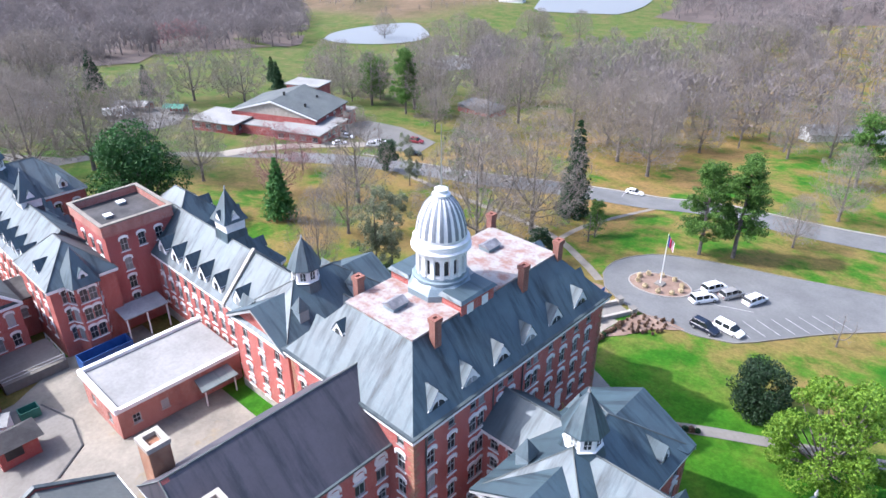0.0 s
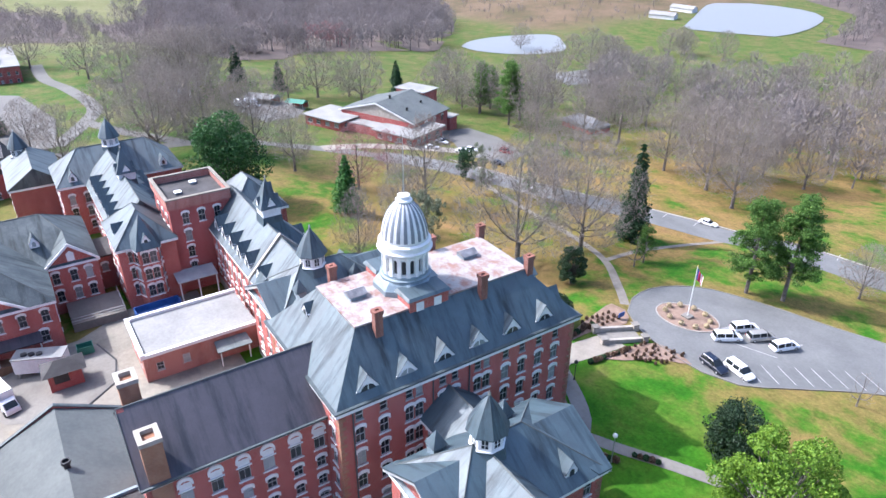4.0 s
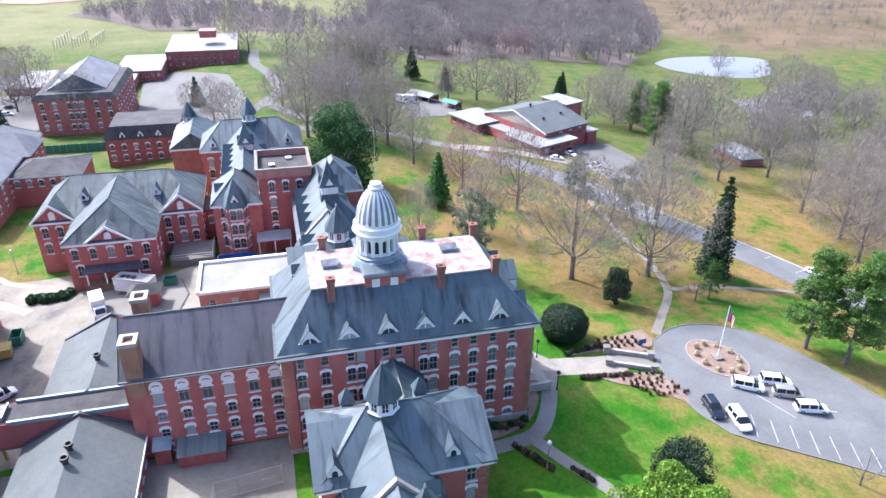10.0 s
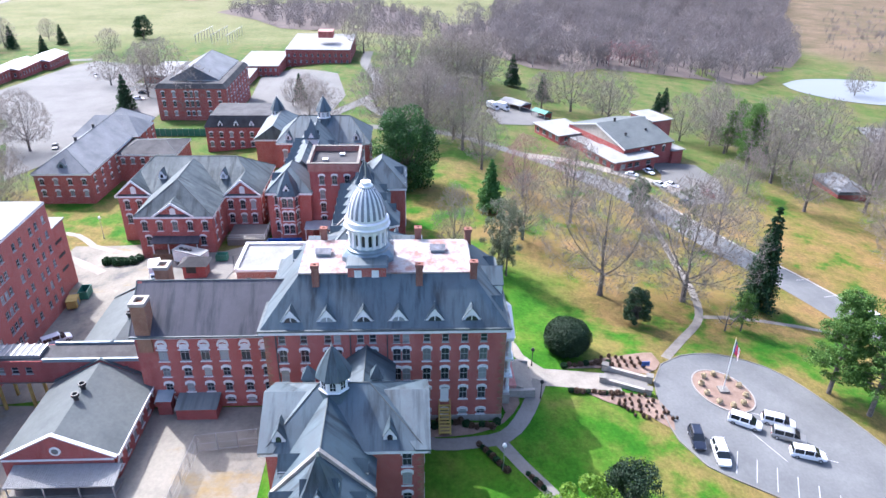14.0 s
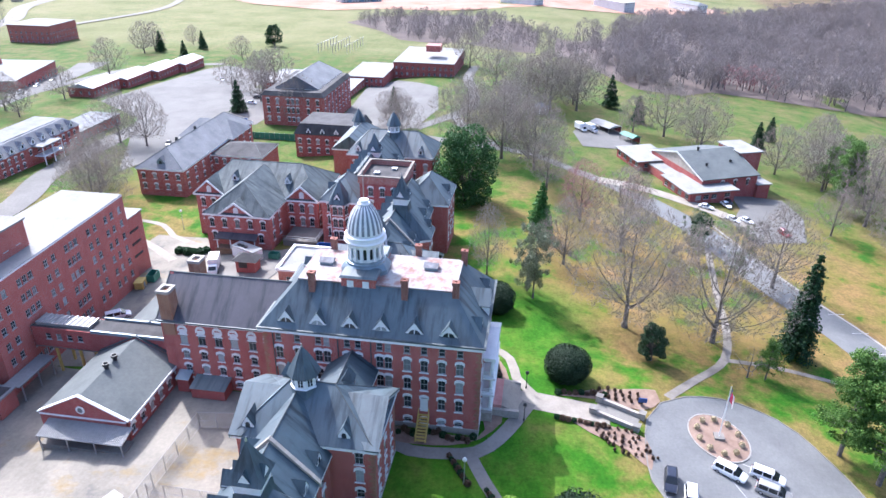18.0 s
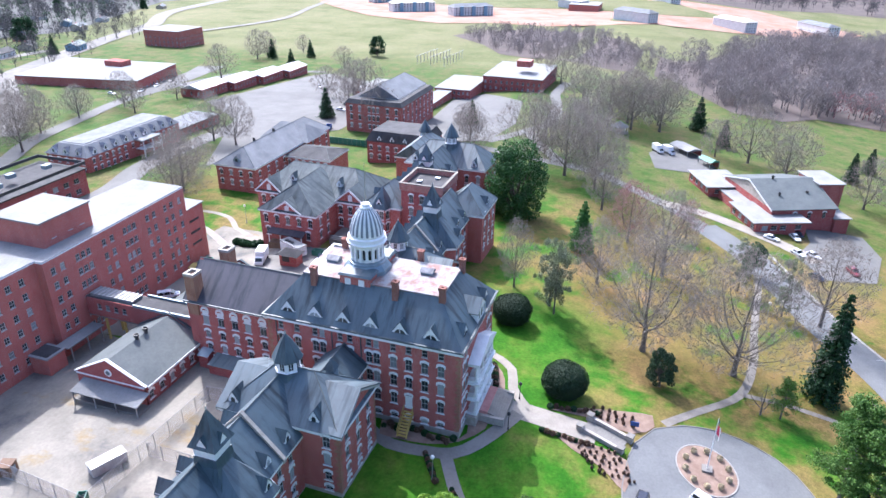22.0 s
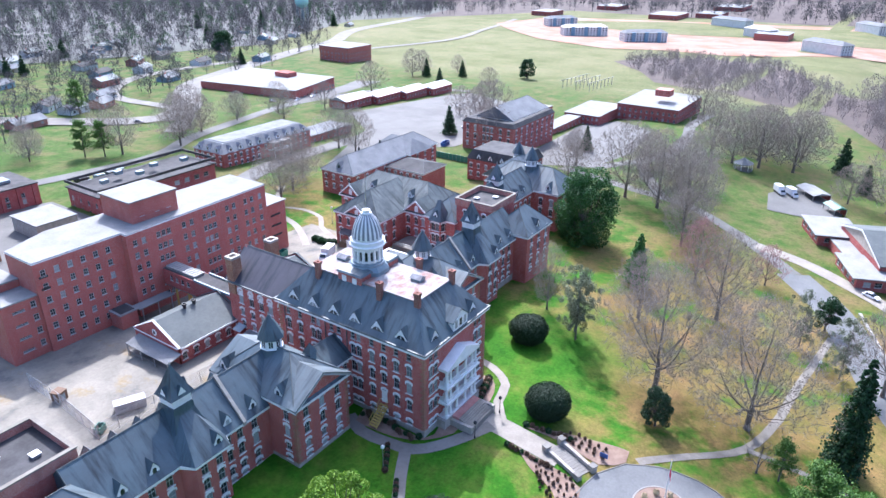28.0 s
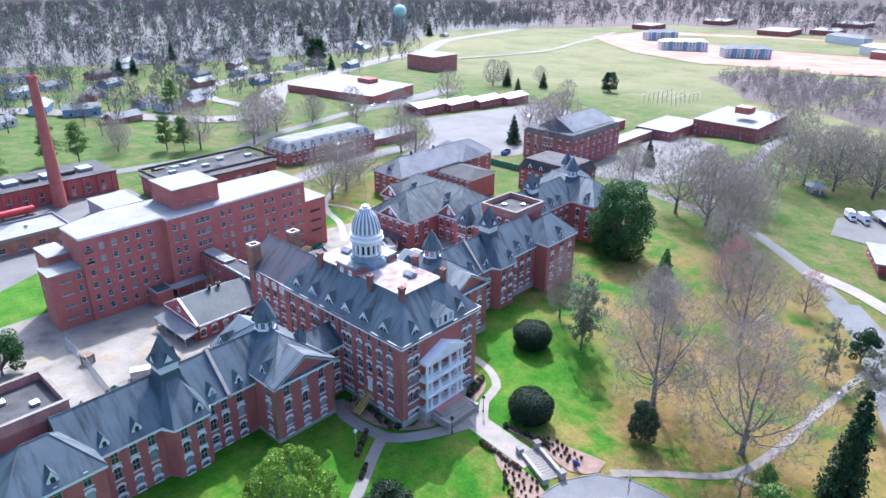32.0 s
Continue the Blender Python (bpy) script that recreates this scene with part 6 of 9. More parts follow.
def cabin(x, y, ang, L, w, h, wall, roof, label, legs=0.4, name="cabin", category="container"):
    z = land(x, y)
    ob = thing(name, label, category, (x, y, z))
    m = Matrix.Translation((x, y, z)) @ Matrix.Rotation(ang, 4, "Z")
    part("body", box(bmesh.new(), -L / 2, -w / 2, legs, L / 2, w / 2, h, m), wall, ob)
    part("roof", box(bmesh.new(), -L / 2 - 0.08, -w / 2 - 0.08, h, L / 2 + 0.08, w / 2 + 0.08, h + 0.14, m), roof, ob)
    bm = bmesh.new()
    for i in range(int(L / 0.6)):
        u = -L / 2 + 0.3 + i * 0.6
        for s in (-1, 1):
            box(bm, u - 0.04, s * w / 2 - 0.03, legs + 0.05, u + 0.04, s * w / 2 + 0.03, h - 0.05, m)
    part("rib", bm, wall, ob)
    for a in (-L / 2 + 0.5, L / 2 - 0.5):
        for b in (-w / 2 + 0.2, w / 2 - 0.2):
            part("foot", box(bmesh.new(), a - 0.15, b - 0.15, -0.2, a + 0.15, b + 0.15, legs, m), STEEL, ob)
    part("door", box(bmesh.new(), -0.4, w / 2, legs + 0.1, 0.5, w / 2 + 0.045, h - 0.3, m), METAL, ob)
    return ob


tr_ = cabin(-86.3, 6.6, 1.15, 7.2, 2.8, 3.2, WHITE, ROOF_WHITE, "white equipment trailer with roof fans in the back court", 0.7, "equipment_trailer", "trailer")
for i in range(3):
    part("roof_fan", lathe(bmesh.new(), [(0.45, land(-86.3, 6.6) + 3.3), (0.45, land(-86.3, 6.6) + 3.6)], 12, -86.9 + i * 0.45, 4.6 + i * 1.0), BLACK, tr_)
ks = thing("guard_hut", "small dark brick hut with a hipped shingle roof", "hut", (-80.8, 9.2, 1.3))
part("wall", boxes((-82.2, 6.9, 0.5, -79.2, 11.4, 3.6)), BRICK_DARK, ks)
part("roof", hull(bmesh.new(), [(-82.9, 6.2, 3.6), (-78.5, 6.2, 3.6), (-82.9, 12.1, 3.6), (-78.5, 12.1, 3.6), (-80.7, 8.2, 4.9), (-80.7, 10.1, 4.9)]), ROOF_FLAT, ks)
part("opening", boxes((-79.22, 7.6, 1.8, -79.14, 9.6, 3.2)), BLACK, ks)
for i in range(3):
    cabin(-8.75 - i * 1.6, 17.9 + i * 0.71, 2.72, 1.7, 1.9, 1.75, TIN_PALE, TIN_PALE, "small white storage box beside the chain-link fence", 0.15, "storage_box", "container")
cabin(-4.6, 5.4, 0.3, 1.9, 1.9, 1.9, WOOD, WOOD, "dark wooden crate in the service yard", 0.1, "crate", "crate")
cabin(-71.7, -12.2, 0.2, 2.6, 1.8, 1.9, YELLOW, YELLOW, "yellow generator by the ward block wall", 0.4, "generator", "generator")
# planted loop in the back court
drape("planting_bed", spline([(-73.0, 11.0), (-76.5, 15.2), (-82.5, 16.3), (-89.0, 14.5), (-91.0, 10.0), (-90.0, 3.0), (-84.0, -1.5), (-76.0, 0.5), (-73.0, 5.0), (-73.0, 11.0)], 3.0)[:-1], CONCRETE, "dusty gravel island in the back court", "gravel", 0.12)
ribbon("curb", [(-73.0, 11.0), (-76.5, 15.2), (-82.5, 16.3), (-89.0, 14.5)], 0.25, BLACK, "dark worn kerb of the gravel island", "kerb", 0.06, high=0.12)


def fence(pts, h, label):
    ob = thing("fence", label, "fence", (*pts[0], land(*pts[0])), "chain-link fences")
    for a, b in zip(pts, pts[1:]):
        L = math.dist(a, b)
        n = max(1, round(L / 3.0))
        rail = bmesh.new()
        wire = bmesh.new()
        for i in range(n + 1):
            x, y = a[0] + (b[0] - a[0]) * i / n, a[1] + (b[1] - a[1]) * i / n
            z = land(x, y)
            part("post", tube(bmesh.new(), (x, y, z - 0.3), (x, y, z + h), 0.06, 0.06, 6), STEEL, ob)
        za, zb = land(*a), land(*b)
        for f in (0.12, 0.5, 1.0):
            tube(rail, (*a, za + h * f), (*b, zb + h * f), 0.035, 0.035, 4)
        part("rail", rail, STEEL, ob)
        k_n = int(L / 0.28)
        for i in range(k_n):
            for s in (0, 1):
                t0, t1 = (i + s) / k_n, (i + 1 - s + (h / 0.28 - 1) * (1 if not s else -1) * 0.0) / k_n
                p0 = (a[0] + (b[0] - a[0]) * t0, a[1] + (b[1] - a[1]) * t0, za + 0.1)
                t2 = min(1.0, max(0.0, t0 + (h / L) * (0.5 if not s else -0.5)))
                p1 = (a[0] + (b[0] - a[0]) * t2, a[1] + (b[1] - a[1]) * t2, za + h)
                tube(wire, p0, p1, 0.018, 0.018, 3)
        part("mesh", wire, STEEL, ob)
    return ob


fence([(-4.2, -5.0), (-3.4, 8.0), (-2.2, 22.2), (-9.5, 22.4), (-28.5, 23.4), (-29.6, 31.5)], 3.2, "tall chain-link fence round the service yard")
fence([(-14.0, 23.0), (-14.0, 33.5)], 3.0, "chain-link fence across the exercise yard")

# ---------------------------------------------------------------- cottages and other buildings of the campus


def gable_end(ob, x0, y0, x1, y1, z, zr, axis, s, mat, brick=BRICK, roofm=SLATE_OLD, depth=6.0):
    """A pedimented gable with white raking trim that stands on an end wall. axis: the way its ridge runs; s: the end it faces."""
    if axis == "x":
        ye0, ye1, xe = y0, y1, (x1 if s > 0 else x0)

        def P(a, b, c):
            return (xe + s * b, (ye0 + ye1) / 2 + a, c)
        w = (y1 - y0) / 2
    else:
        xe0, xe1, ye = x0, x1, (y1 if s > 0 else y0)

        def P(a, b, c):
            return ((xe0 + xe1) / 2 + a, ye + s * b, c)
        w = (x1 - x0) / 2
    part("gable", hull(bmesh.new(), [P(-w, 0, z), P(w, 0, z), P(0, 0, zr - 0.1), P(-w, -0.4, z), P(w, -0.4, z), P(0, -0.4, zr - 0.1)]), brick, ob)
    bm = bmesh.new()
    for sg in (-1, 1):
        hull(bm, [P(0, 0.5, zr), P(0, -depth, zr), P(sg * (w + 0.5), 0.5, z - 0.1), P(sg * (w + 0.5), -depth * 0.3, z - 0.1), P(0, 0.5, zr + 0.2), P(0, -depth, zr + 0.2), P(sg * (w + 0.5), 0.5, z + 0.12), P(sg * (w + 0.5), -depth * 0.3, z + 0.12)])
    part("gable_roof", bm, roofm, ob)
    bm = bmesh.new()
    for sg in (-1, 1):
        hull(bm, [P(0, 0.5, zr - 0.35), P(0, 0.66, zr - 0.35), P(0, 0.5, zr + 0.22), P(0, 0.66, zr + 0.22), P(sg * (w + 0.5), 0.5, z - 0.3), P(sg * (w + 0.5), 0.66, z - 0.3), P(sg * (w + 0.5), 0.5, z + 0.14), P(sg * (w + 0.5), 0.66, z + 0.14)])
    hull(bm, [P(-w - 0.5, 0.02, z - 0.45), P(w + 0.5, 0.02, z - 0.45), P(-w - 0.5, 0.5, z - 0.45), P(w + 0.5, 0.5, z - 0.45), P(-w - 0.5, 0.02, z - 0.05), P(w + 0.5, 0.02, z - 0.05), P(-w - 0.5, 0.5, z - 0.05), P(w + 0.5, 0.5, z - 0.05)])
    part("gable_trim", bm, WHITE, ob)
    bm = bmesh.new()
    hh = (zr - z)
    hull(bm, [P(-0.6, 0.04, z + 0.4), P(0.6, 0.04, z + 0.4), P(-0.6, 0.1, z + 0.4), P(0.6, 0.1, z + 0.4), P(-0.6, 0.04, z + hh * 0.5), P(0.6, 0.04, z + hh * 0.5), P(-0.6, 0.1, z + hh * 0.5), P(0.6, 0.1, z + hh * 0.5), P(0, 0.04, z + hh * 0.62), P(0, 0.1, z + hh * 0.62)])
    part("gable_panel", bm, WHITE, ob)


C2 = [(5.4, "tall"), (1.9, "tall")]
cot = block("cottage", "two-storey brick cottage with three white-trimmed gables", "building", rect(-122.0, -13.5, -103.0, 18.5), -1.0, 8.8, BRICK,
            {0: [(5, C2)], 1: [([1.8, 4.6, 7.2, 25.2, 28.0, 30.4], C2)], 3: [(9, C2)], 2: [(5, C2)]})
roof_hip(cot, -122.0, -13.5, -103.0, 18.5, 8.9, 15.0, "y", 7.0, 7.0, SLATE_OLD)
for y0, y1 in ((-13.5, -6.0), (10.8, 18.5)):
    gable_end(cot, -122.0, y0, -103.0, y1, 8.9, 12.6, "x", 1, SLATE_OLD)
for y in (-4.0, 10.0):
    dormer(cot, -106.3, y, 11.6, (1, 0), 1.5, 2.0, 2.4, SLATE_OLD)
cf = block("gabled_cottage", "projecting gabled front of the brick cottage", "building", rect(-103.0, -5.6, -91.6, 10.4), -1.0, 8.8, BRICK, {0: [(3, C2)], 1: [(5, [(5.4, "tall")]), ([2.0, 13.6], [(1.9, "tall")])], 2: [([2.5, 6.5], C2)]})
roof_hip(cf, -110.0, -5.6, -91.6, 10.4, 8.9, 15.0, "x", 0, 6.5, SLATE_OLD)
gable_end(cf, -103.0, -1.5, -91.6, 6.3, 8.9, 12.0, "x", 1, SLATE_OLD)
pch = thing("porch", "low brown porch on the cottage front", "porch", (-90.5, 2.4, 0.3))
part("roof", hull(bmesh.new(), [(-91.5, -2.6, 4.2), (-91.5, 7.4, 4.2), (-89.3, -2.8, 3.5), (-89.3, 7.6, 3.5), (-91.5, -2.6, 4.0), (-91.5, 7.4, 4.0), (-89.3, -2.8, 3.3), (-89.3, 7.6, 3.3)]), SLATE_PURPLE, pch)
for y in (-2.3, 1.0, 4.0, 7.1):
    part("post", boxes((-89.6, y - 0.1, -1.0, -89.4, y + 0.1, 3.4)), WHITE, pch)
part("deck", boxes((-91.5, -2.6, -1.0, -89.2, 7.4, 0.9)), WOOD, pch)
tr2 = thing("terrace", "grey railed terrace beside the cottage", "terrace", (-98.5, 17.0, 0.5))
part("slab", boxes((-102.9, 12.0, -1.5, -95.0, 20.5, 1.5)), CONCRETE, tr2)
for x in (-95.1, -97.5, -100.0, -102.4):
    part("post", boxes((x - 0.06, 20.3, 1.5, x + 0.06, 20.45, 2.6)), STEEL, tr2)
part("rail", boxes((-102.9, 20.33, 2.5, -95.0, 20.42, 2.6), (-95.15, 12.0, 2.5, -95.05, 20.4, 2.6), (-95.15, 12.0, 2.0, -95.05, 20.4, 2.08)), STEEL, tr2)
lk = block("link", "brick link between the cottage and the wing", "building", rect(-116.0, 18.5, -108.5, 24.0), -1.0, 6.0, BRICK, {1: [(2, [(3.0, "mid")])]}, group="links")
part("roof", boxes((-116.3, 18.5, 6.0, -108.2, 24.0, 6.3)), ROOF_FLAT, lk)

# hipped annex behind the cottage
an = block("annex", "two-storey brick annex with hipped pale slate roofs", "building", rect(-178.0, -45.0, -127.5, -30.5), -4.0, 4.6, BRICK,
           {0: [(12, [(1.6, "mid"), (-1.6, "mid")])], 1: [(4, [(1.6, "mid"), (-1.6, "mid")])], 2: [(10, [(1.6, "mid"), (-1.6, "mid")])]})
roof_hip(an, -178.0, -45.0, -127.5, -30.5, 4.8, 9.6, "x", 6.0, 6.0, ROOF_GREY)
roof_hip(an, -172.0, -47.5, -158.0, -28.5, 4.8, 9.4, "y", 5.0, 5.0, ROOF_GREY, trim=False)
dormer(an, -128.5, -37.7, 5.6, (1, 0), 2.4, 2.2, 3.0, ROOF_GREY, wall=METAL)
for x in (-140.0, -152.0):
    part("flue", boxes((x - 0.3, -38.4, 9.0, x + 0.3, -37.8, 10.6)), BLACK, an)
a2 = block("annex_link", "low flat-roofed brick link of the annex", "building", rect(-160.0, -30.5, -146.0, -14.0), -4.0, 3.4, BRICK, {1: [(6, [(0.6, "mid")])], 0: []})
roof_hip(a2, -160.0, -30.5, -146.0, -14.0, 3.5, 5.4, "y", 5.0, 5.0, ROOF_FLAT)
# brick house with a metal-sheeted mansard
mh = block("staff_house", "two-storey brick house with a shiny mansard and dormers", "building", rect(-192.0, -13.0, -174.0, 10.0), -5.0, 2.6, BRICK_DARK, {1: [(7, [(-0.6, "mid"), (-3.8, "mid")])], 2: [(5, [(-0.6, "mid"), (-3.8, "mid")])], 0: [(5, [(-0.6, "mid"), (-3.8, "mid")])]})
part("roof", hull(bmesh.new(), [(x, y, 2.7) for x in (-192.4, -173.6) for y in (-13.4, 10.4)] + [(x, y, 6.2) for x in (-190.5, -175.5) for y in (-11.5, 8.5)]), ROOF_FLAT, mh)
for y in (-8, -3, 2, 7):
    dormer(mh, -173.9, y, 3.0, (1, 0), 1.6, 2.0, 1.4, SLATE)
# pedimented hall
ph = block("assembly_hall", "three-storey brick hall with a white pediment", "building", rect(-256.0, -42.0, -216.0, -16.0), -8.0, 4.4, BRICK, {1: [([2.5, 6.5, 11.0, 13.0, 15.0, 19.5, 23.5], [(1.2, "tall"), (-2.4, "tall"), (-5.8, "mid")])], 2: [(8, [(1.2, "tall"), (-2.4, "tall"), (-5.8, "mid")])]})
roof_hip(ph, -256.0, -38.0, -222.0, -20.0, 6.4, 11.6, "x", 4.0, 0, ROOF_GREY)
part("upper_wall", boxes((-255.5, -37.5, 4.4, -222.5, -20.5, 6.4)), BRICK, ph)
gable_end(ph, -256.0, -37.5, -222.5, -20.5, 6.4, 11.4, "x", 1, ROOF_GREY, BRICK_DARK, ROOF_GREY)
part("roof", hull(bmesh.new(), [(x, y, 4.5) for x in (-256.3, -215.6) for y in (-42.4, -15.6)] + [(x, y, 6.2) for x in (-255.0, -217.0) for y in (-41.0, -17.0)]), ROOF_FLAT, ph)


def flat_block(name, label, poly, h, brick, roofm, spec=None, over=0.25, z=None, simple=True, group=""):
    z = min(land(*p) for p in poly) if z is None else z
    ob = block(name, label, "building", poly, z, z + h, brick, {k_: [(c, [(z + zz, kk) for zz, kk in rows]) for c, rows in v] for k_, v in (spec or {}).items()}, simple=simple, group=group)
    cx, cy = sum(p[0] for p in poly) / len(poly), sum(p[1] for p in poly) / len(poly)
    big = [(cx + (x - cx) * (1 + over / max(1.0, abs(x - cx))), cy + (y - cy) * (1 + over / max(1.0, abs(y - cy)))) for x, y in poly]
    part("roof", prism(bmesh.new(), big, z + h + 0.004, z + h + 0.35), roofm, ob)
    return ob


TWO = [(4.2, "plain"), (1.0, "plain")]
THREE = [(7.6, "plain"), (4.4, "plain"), (1.2, "plain")]
fb = flat_block("clinic", "three-storey flat-roofed brick clinic", rect(-376.0, -12.0, -330.0, 22.0), 11.0, BRICK_DARK, ROOF_WHITE, {1: [(11, THREE)], 2: [(13, THREE)]})
part("lift_house", boxes((-352.0, 4.0, 0.0, -344.0, 12.0, 3.4)), BRICK, fb)
flat_block("clinic_wing", "low white-roofed wing of the clinic", rect(-340.0, -32.0, -304.0, -12.0), 6.5, BRICK_DARK, ROOF_WHITE, {1: [(8, TWO)]})
flat_block("clinic_link", "low covered link with a white roof", rect(-304.0, -30.0, -258.0, -22.0), 4.0, BRICK, ROOF_WHITE, {2: [(10, [(1.2, "plain")])]})
flat_block("canteen", "long low canteen with a white roof", rect(-318.0, -72.0, -286.0, -46.0), 4.5, BRICK_DARK, ROOF_WHITE, {1: [(8, [(1.2, "plain")])], 0: [(8, [(1.2, "plain")])]})
# row house with a folded roof
for i in range(4):
    x1 = -246.0 - i * 24
    y0 = -146.0 + i * 3.0
    z = land(x1, y0)
    r = block("row_house", "single-storey brick row house with a low pale roof", "building", rect(x1 - 22, y0 - 6, x1, y0 + 7), z, z + 4.4, BRICK_DARK, {2: [(8, [(z + 1.4, "plain")])], 1: [(3, [(z + 1.4, "plain")])]}, group="row houses", simple=True)
    roof_hip(r, x1 - 22, y0 - 6, x1, y0 + 7, z + 4.4, z + 6.4, "x", 0, 0, TIN_PALE, trim=False)
    part("gable", hull(bmesh.new(), [(x1, y0 - 6, z + 4.4), (x1, y0 + 7, z + 4.4), (x1, y0 + 0.5, z + 6.2), (x1 - 0.3, y0 - 6, z + 4.4), (x1 - 0.3, y0 + 7, z + 4.4), (x1 - 0.3, y0 + 0.5, z + 6.2)]), BRICK_DARK, r)
# dormered ward
z = land(-150, -100)
dw = block("dormered_ward", "two-storey brick ward with white dormers in a mansard", "building", rect(-172.0, -112.0, -124.0, -94.5), z, z + 6.6, BRICK, {2: [([3, 6, 9, 12, 15, 18, 30, 33, 36, 39, 42, 45], [(z + 3.9, "mid"), (z + 0.9, "mid")]), ([22, 26], [(z + 3.9, "mid")])], 1: [(5, [(z + 3.9, "mid"), (z + 0.9, "mid")])]})
part("roof", hull(bmesh.new(), [(x, y, z + 6.6) for x in (-172.5, -123.5) for y in (-112.5, -94)] + [(x, y, z + 9.8) for x in (-169, -127) for y in (-109, -97.5)]), ROOF_GREY, dw)
part("roof_top", boxes((-168, -108, z + 9.7, -128, -98.5, z + 10.0)), ROOF_GREY, dw)
for i in range(9):
    dormer(dw, -168.0 + i * 5.0, -94.4, z + 7.0, (0, 1), 2.0, 2.3, 2.4, TIN_PATCHED)
for y in (-108.5, -103.3, -98.0):
    dormer(dw, -124.0, y, z + 7.0, (1, 0), 2.0, 2.3, 2.4, TIN_PATCHED)
wp = thing("white_porch", "two-storey white porch on the dormered ward", "porch", (-152.0, -93.0, z))
part("roof", boxes((-157.0, -94.4, z + 6.2, -147.0, -90.5, z + 6.6)), ROOF_WHITE, wp)
part("floor", boxes((-157.0, -94.4, z + 3.0, -147.0, -90.5, z + 3.3)), WHITE, wp)
for x in (-156.7, -152.0, -147.3):
    part("column", lathe(bmesh.new(), [(0.25, z), (0.18, z + 6.2)], 8, x, -90.8), WHITE, wp)
flat_block("rear_shed", "low grey-roofed block behind the dormered ward", rect(-204.0, -112.0, -172.6, -99.0), 4.0, BRICK_DARK, ROOF_GREY, {2: [(7, [(1.2, "plain")])]})
# black-roofed ward
bk = flat_block("flat_ward", "brick ward with a black flat roof and vents", rect(-108.0, -97.0, -64.0, -79.0), 8.0, BRICK_DARK, ROOF_FLAT, {2: [([5, 9, 13, 17, 28, 32, 36, 40], [(4.6, "strip"), (1.2, "strip")])], 1: [(4, TWO)]}, 0.5)
for i, (x, y) in enumerate(((-70, -85), (-78, -90), (-82, -84), (-90, -88), (-100, -85))):
    part("roof_unit", boxes((x - 1.2, y - 0.9, 7.2, x + 1.2, y + 0.9, 8.4)), METAL, bk)
part("parapet", boxes((-108.4, -97.4, 6.8, -63.6, -97.0, 7.7), (-108.4, -79.0, 6.8, -63.6, -78.6, 7.7), (-64.0, -97.0, 6.8, -63.6, -79.0, 7.7), (-108.4, -97.0, 6.8, -108.0, -79.0, 7.7)), ROOF_FLAT, bk)
flat_block("store", "low store with a white roof beside the ward block", rect(-54.0, -89.0, -42.2, -74.6), 4.4, STONE, ROOF_WHITE, z=-0.6)
sb = flat_block("service_building", "long low brick service building with a white parapet roof", rect(-29.4, -83.0, 18.0, -69.4), 4.2, BRICK_TAN, ROOF_WHITE, {2: [(9, [(1.0, "strip")])], 3: [(3, [(1.2, "plain")])]}, z=-0.6)
part("parapet", boxes((-29.7, -83.3, 3.9, 18.3, -83.0, 4.5), (-29.7, -69.4, 3.9, 18.3, -69.1, 4.5), (-29.7, -83.0, 3.9, -29.4, -69.4, 4.5)), ROOF_WHITE, sb)
for x in (-20.0, -8.0, 4.0):
    part("roof_vent", boxes((x - 0.4, -77.0, 3.9, x + 0.4, -76.2, 4.9)), STEEL, sb)
bh = flat_block("boiler_house", "long brick boiler house with tall openings and roof vents", rect(-59.5, -125.0, 25.0, -106.4), 7.0, BRICK_DARK, ROOF_FLAT, {2: [([4 + 5 * i for i in range(16)], [(3.4, "strip"), (1.4, "strip")])], 0: []})
for i in range(12):
    part("roof_vent", boxes((-54 + i * 6.0, -117, 6.5, -49.5 + i * 6.0, -112, 7.5)), (METAL, ROOF_FLAT)[i % 2], bh)
for i in range(17):
    x = -58.0 + i * 5.0
    part("pilaster", boxes((x - 0.55, -106.4, -2.0, x + 0.55, -105.9, 5.9)), BRICK_DARK, bh)
eq = thing("switchgear", "cluster of dark switchgear boxes behind the flat-roofed ward", "electrical equipment", (-86.0, -116.0, land(-86, -116)))
rq = random.Random(4)
for i in range(14):
    x, y = -95.0 + rq.uniform(0, 18), -120.0 + rq.uniform(0, 8)
    a, c = rq.uniform(0.7, 1.6), rq.uniform(1.2, 2.8)
    part("box", boxes((x - a, y - a * 0.7, land(x, y) - 0.2, x + a, y + a * 0.7, land(x, y) + c)), (BLACK, METAL, TRIM_DARK)[i % 3], eq)
sk = thing("chimney_stack", "tall tapering red brick chimney stack", "chimney", (-38.0, -103.0, -0.6))
part("shaft", lathe(bmesh.new(), [(2.2, -2.0), (2.1, 2.0), (1.35, 41.0)], 20, -38.0, -102.0), BRICK, sk)
part("crown", lathe(bmesh.new(), [(1.35, 41.0), (1.6, 41.4), (1.6, 42.4), (1.2, 42.4), (1.1, 40.0)], 20, -38.0, -102.0, cap=False), BRICK_DARK, sk)
tk = thing("storage_tank", "red horizontal steel tank beside the stack", "tank", (-24.0, -101.0, -0.5))
bm = tube(bmesh.new(), (-29.5, -100.6, 1.2), (-18.5, -100.6, 1.2), 1.2, 1.2, 16)
part("shell", bm, mottled("red painted steel", (0.45, 0.03, 0.04), (0.55, 0.06, 0.06), 0.5, 0.4, 4.0), tk)
for x in (-27.5, -20.5):
    part("saddle", boxes((x - 0.3, -101.6, -1.2, x + 0.3, -99.6, 0.4)), CONCRETE, tk)
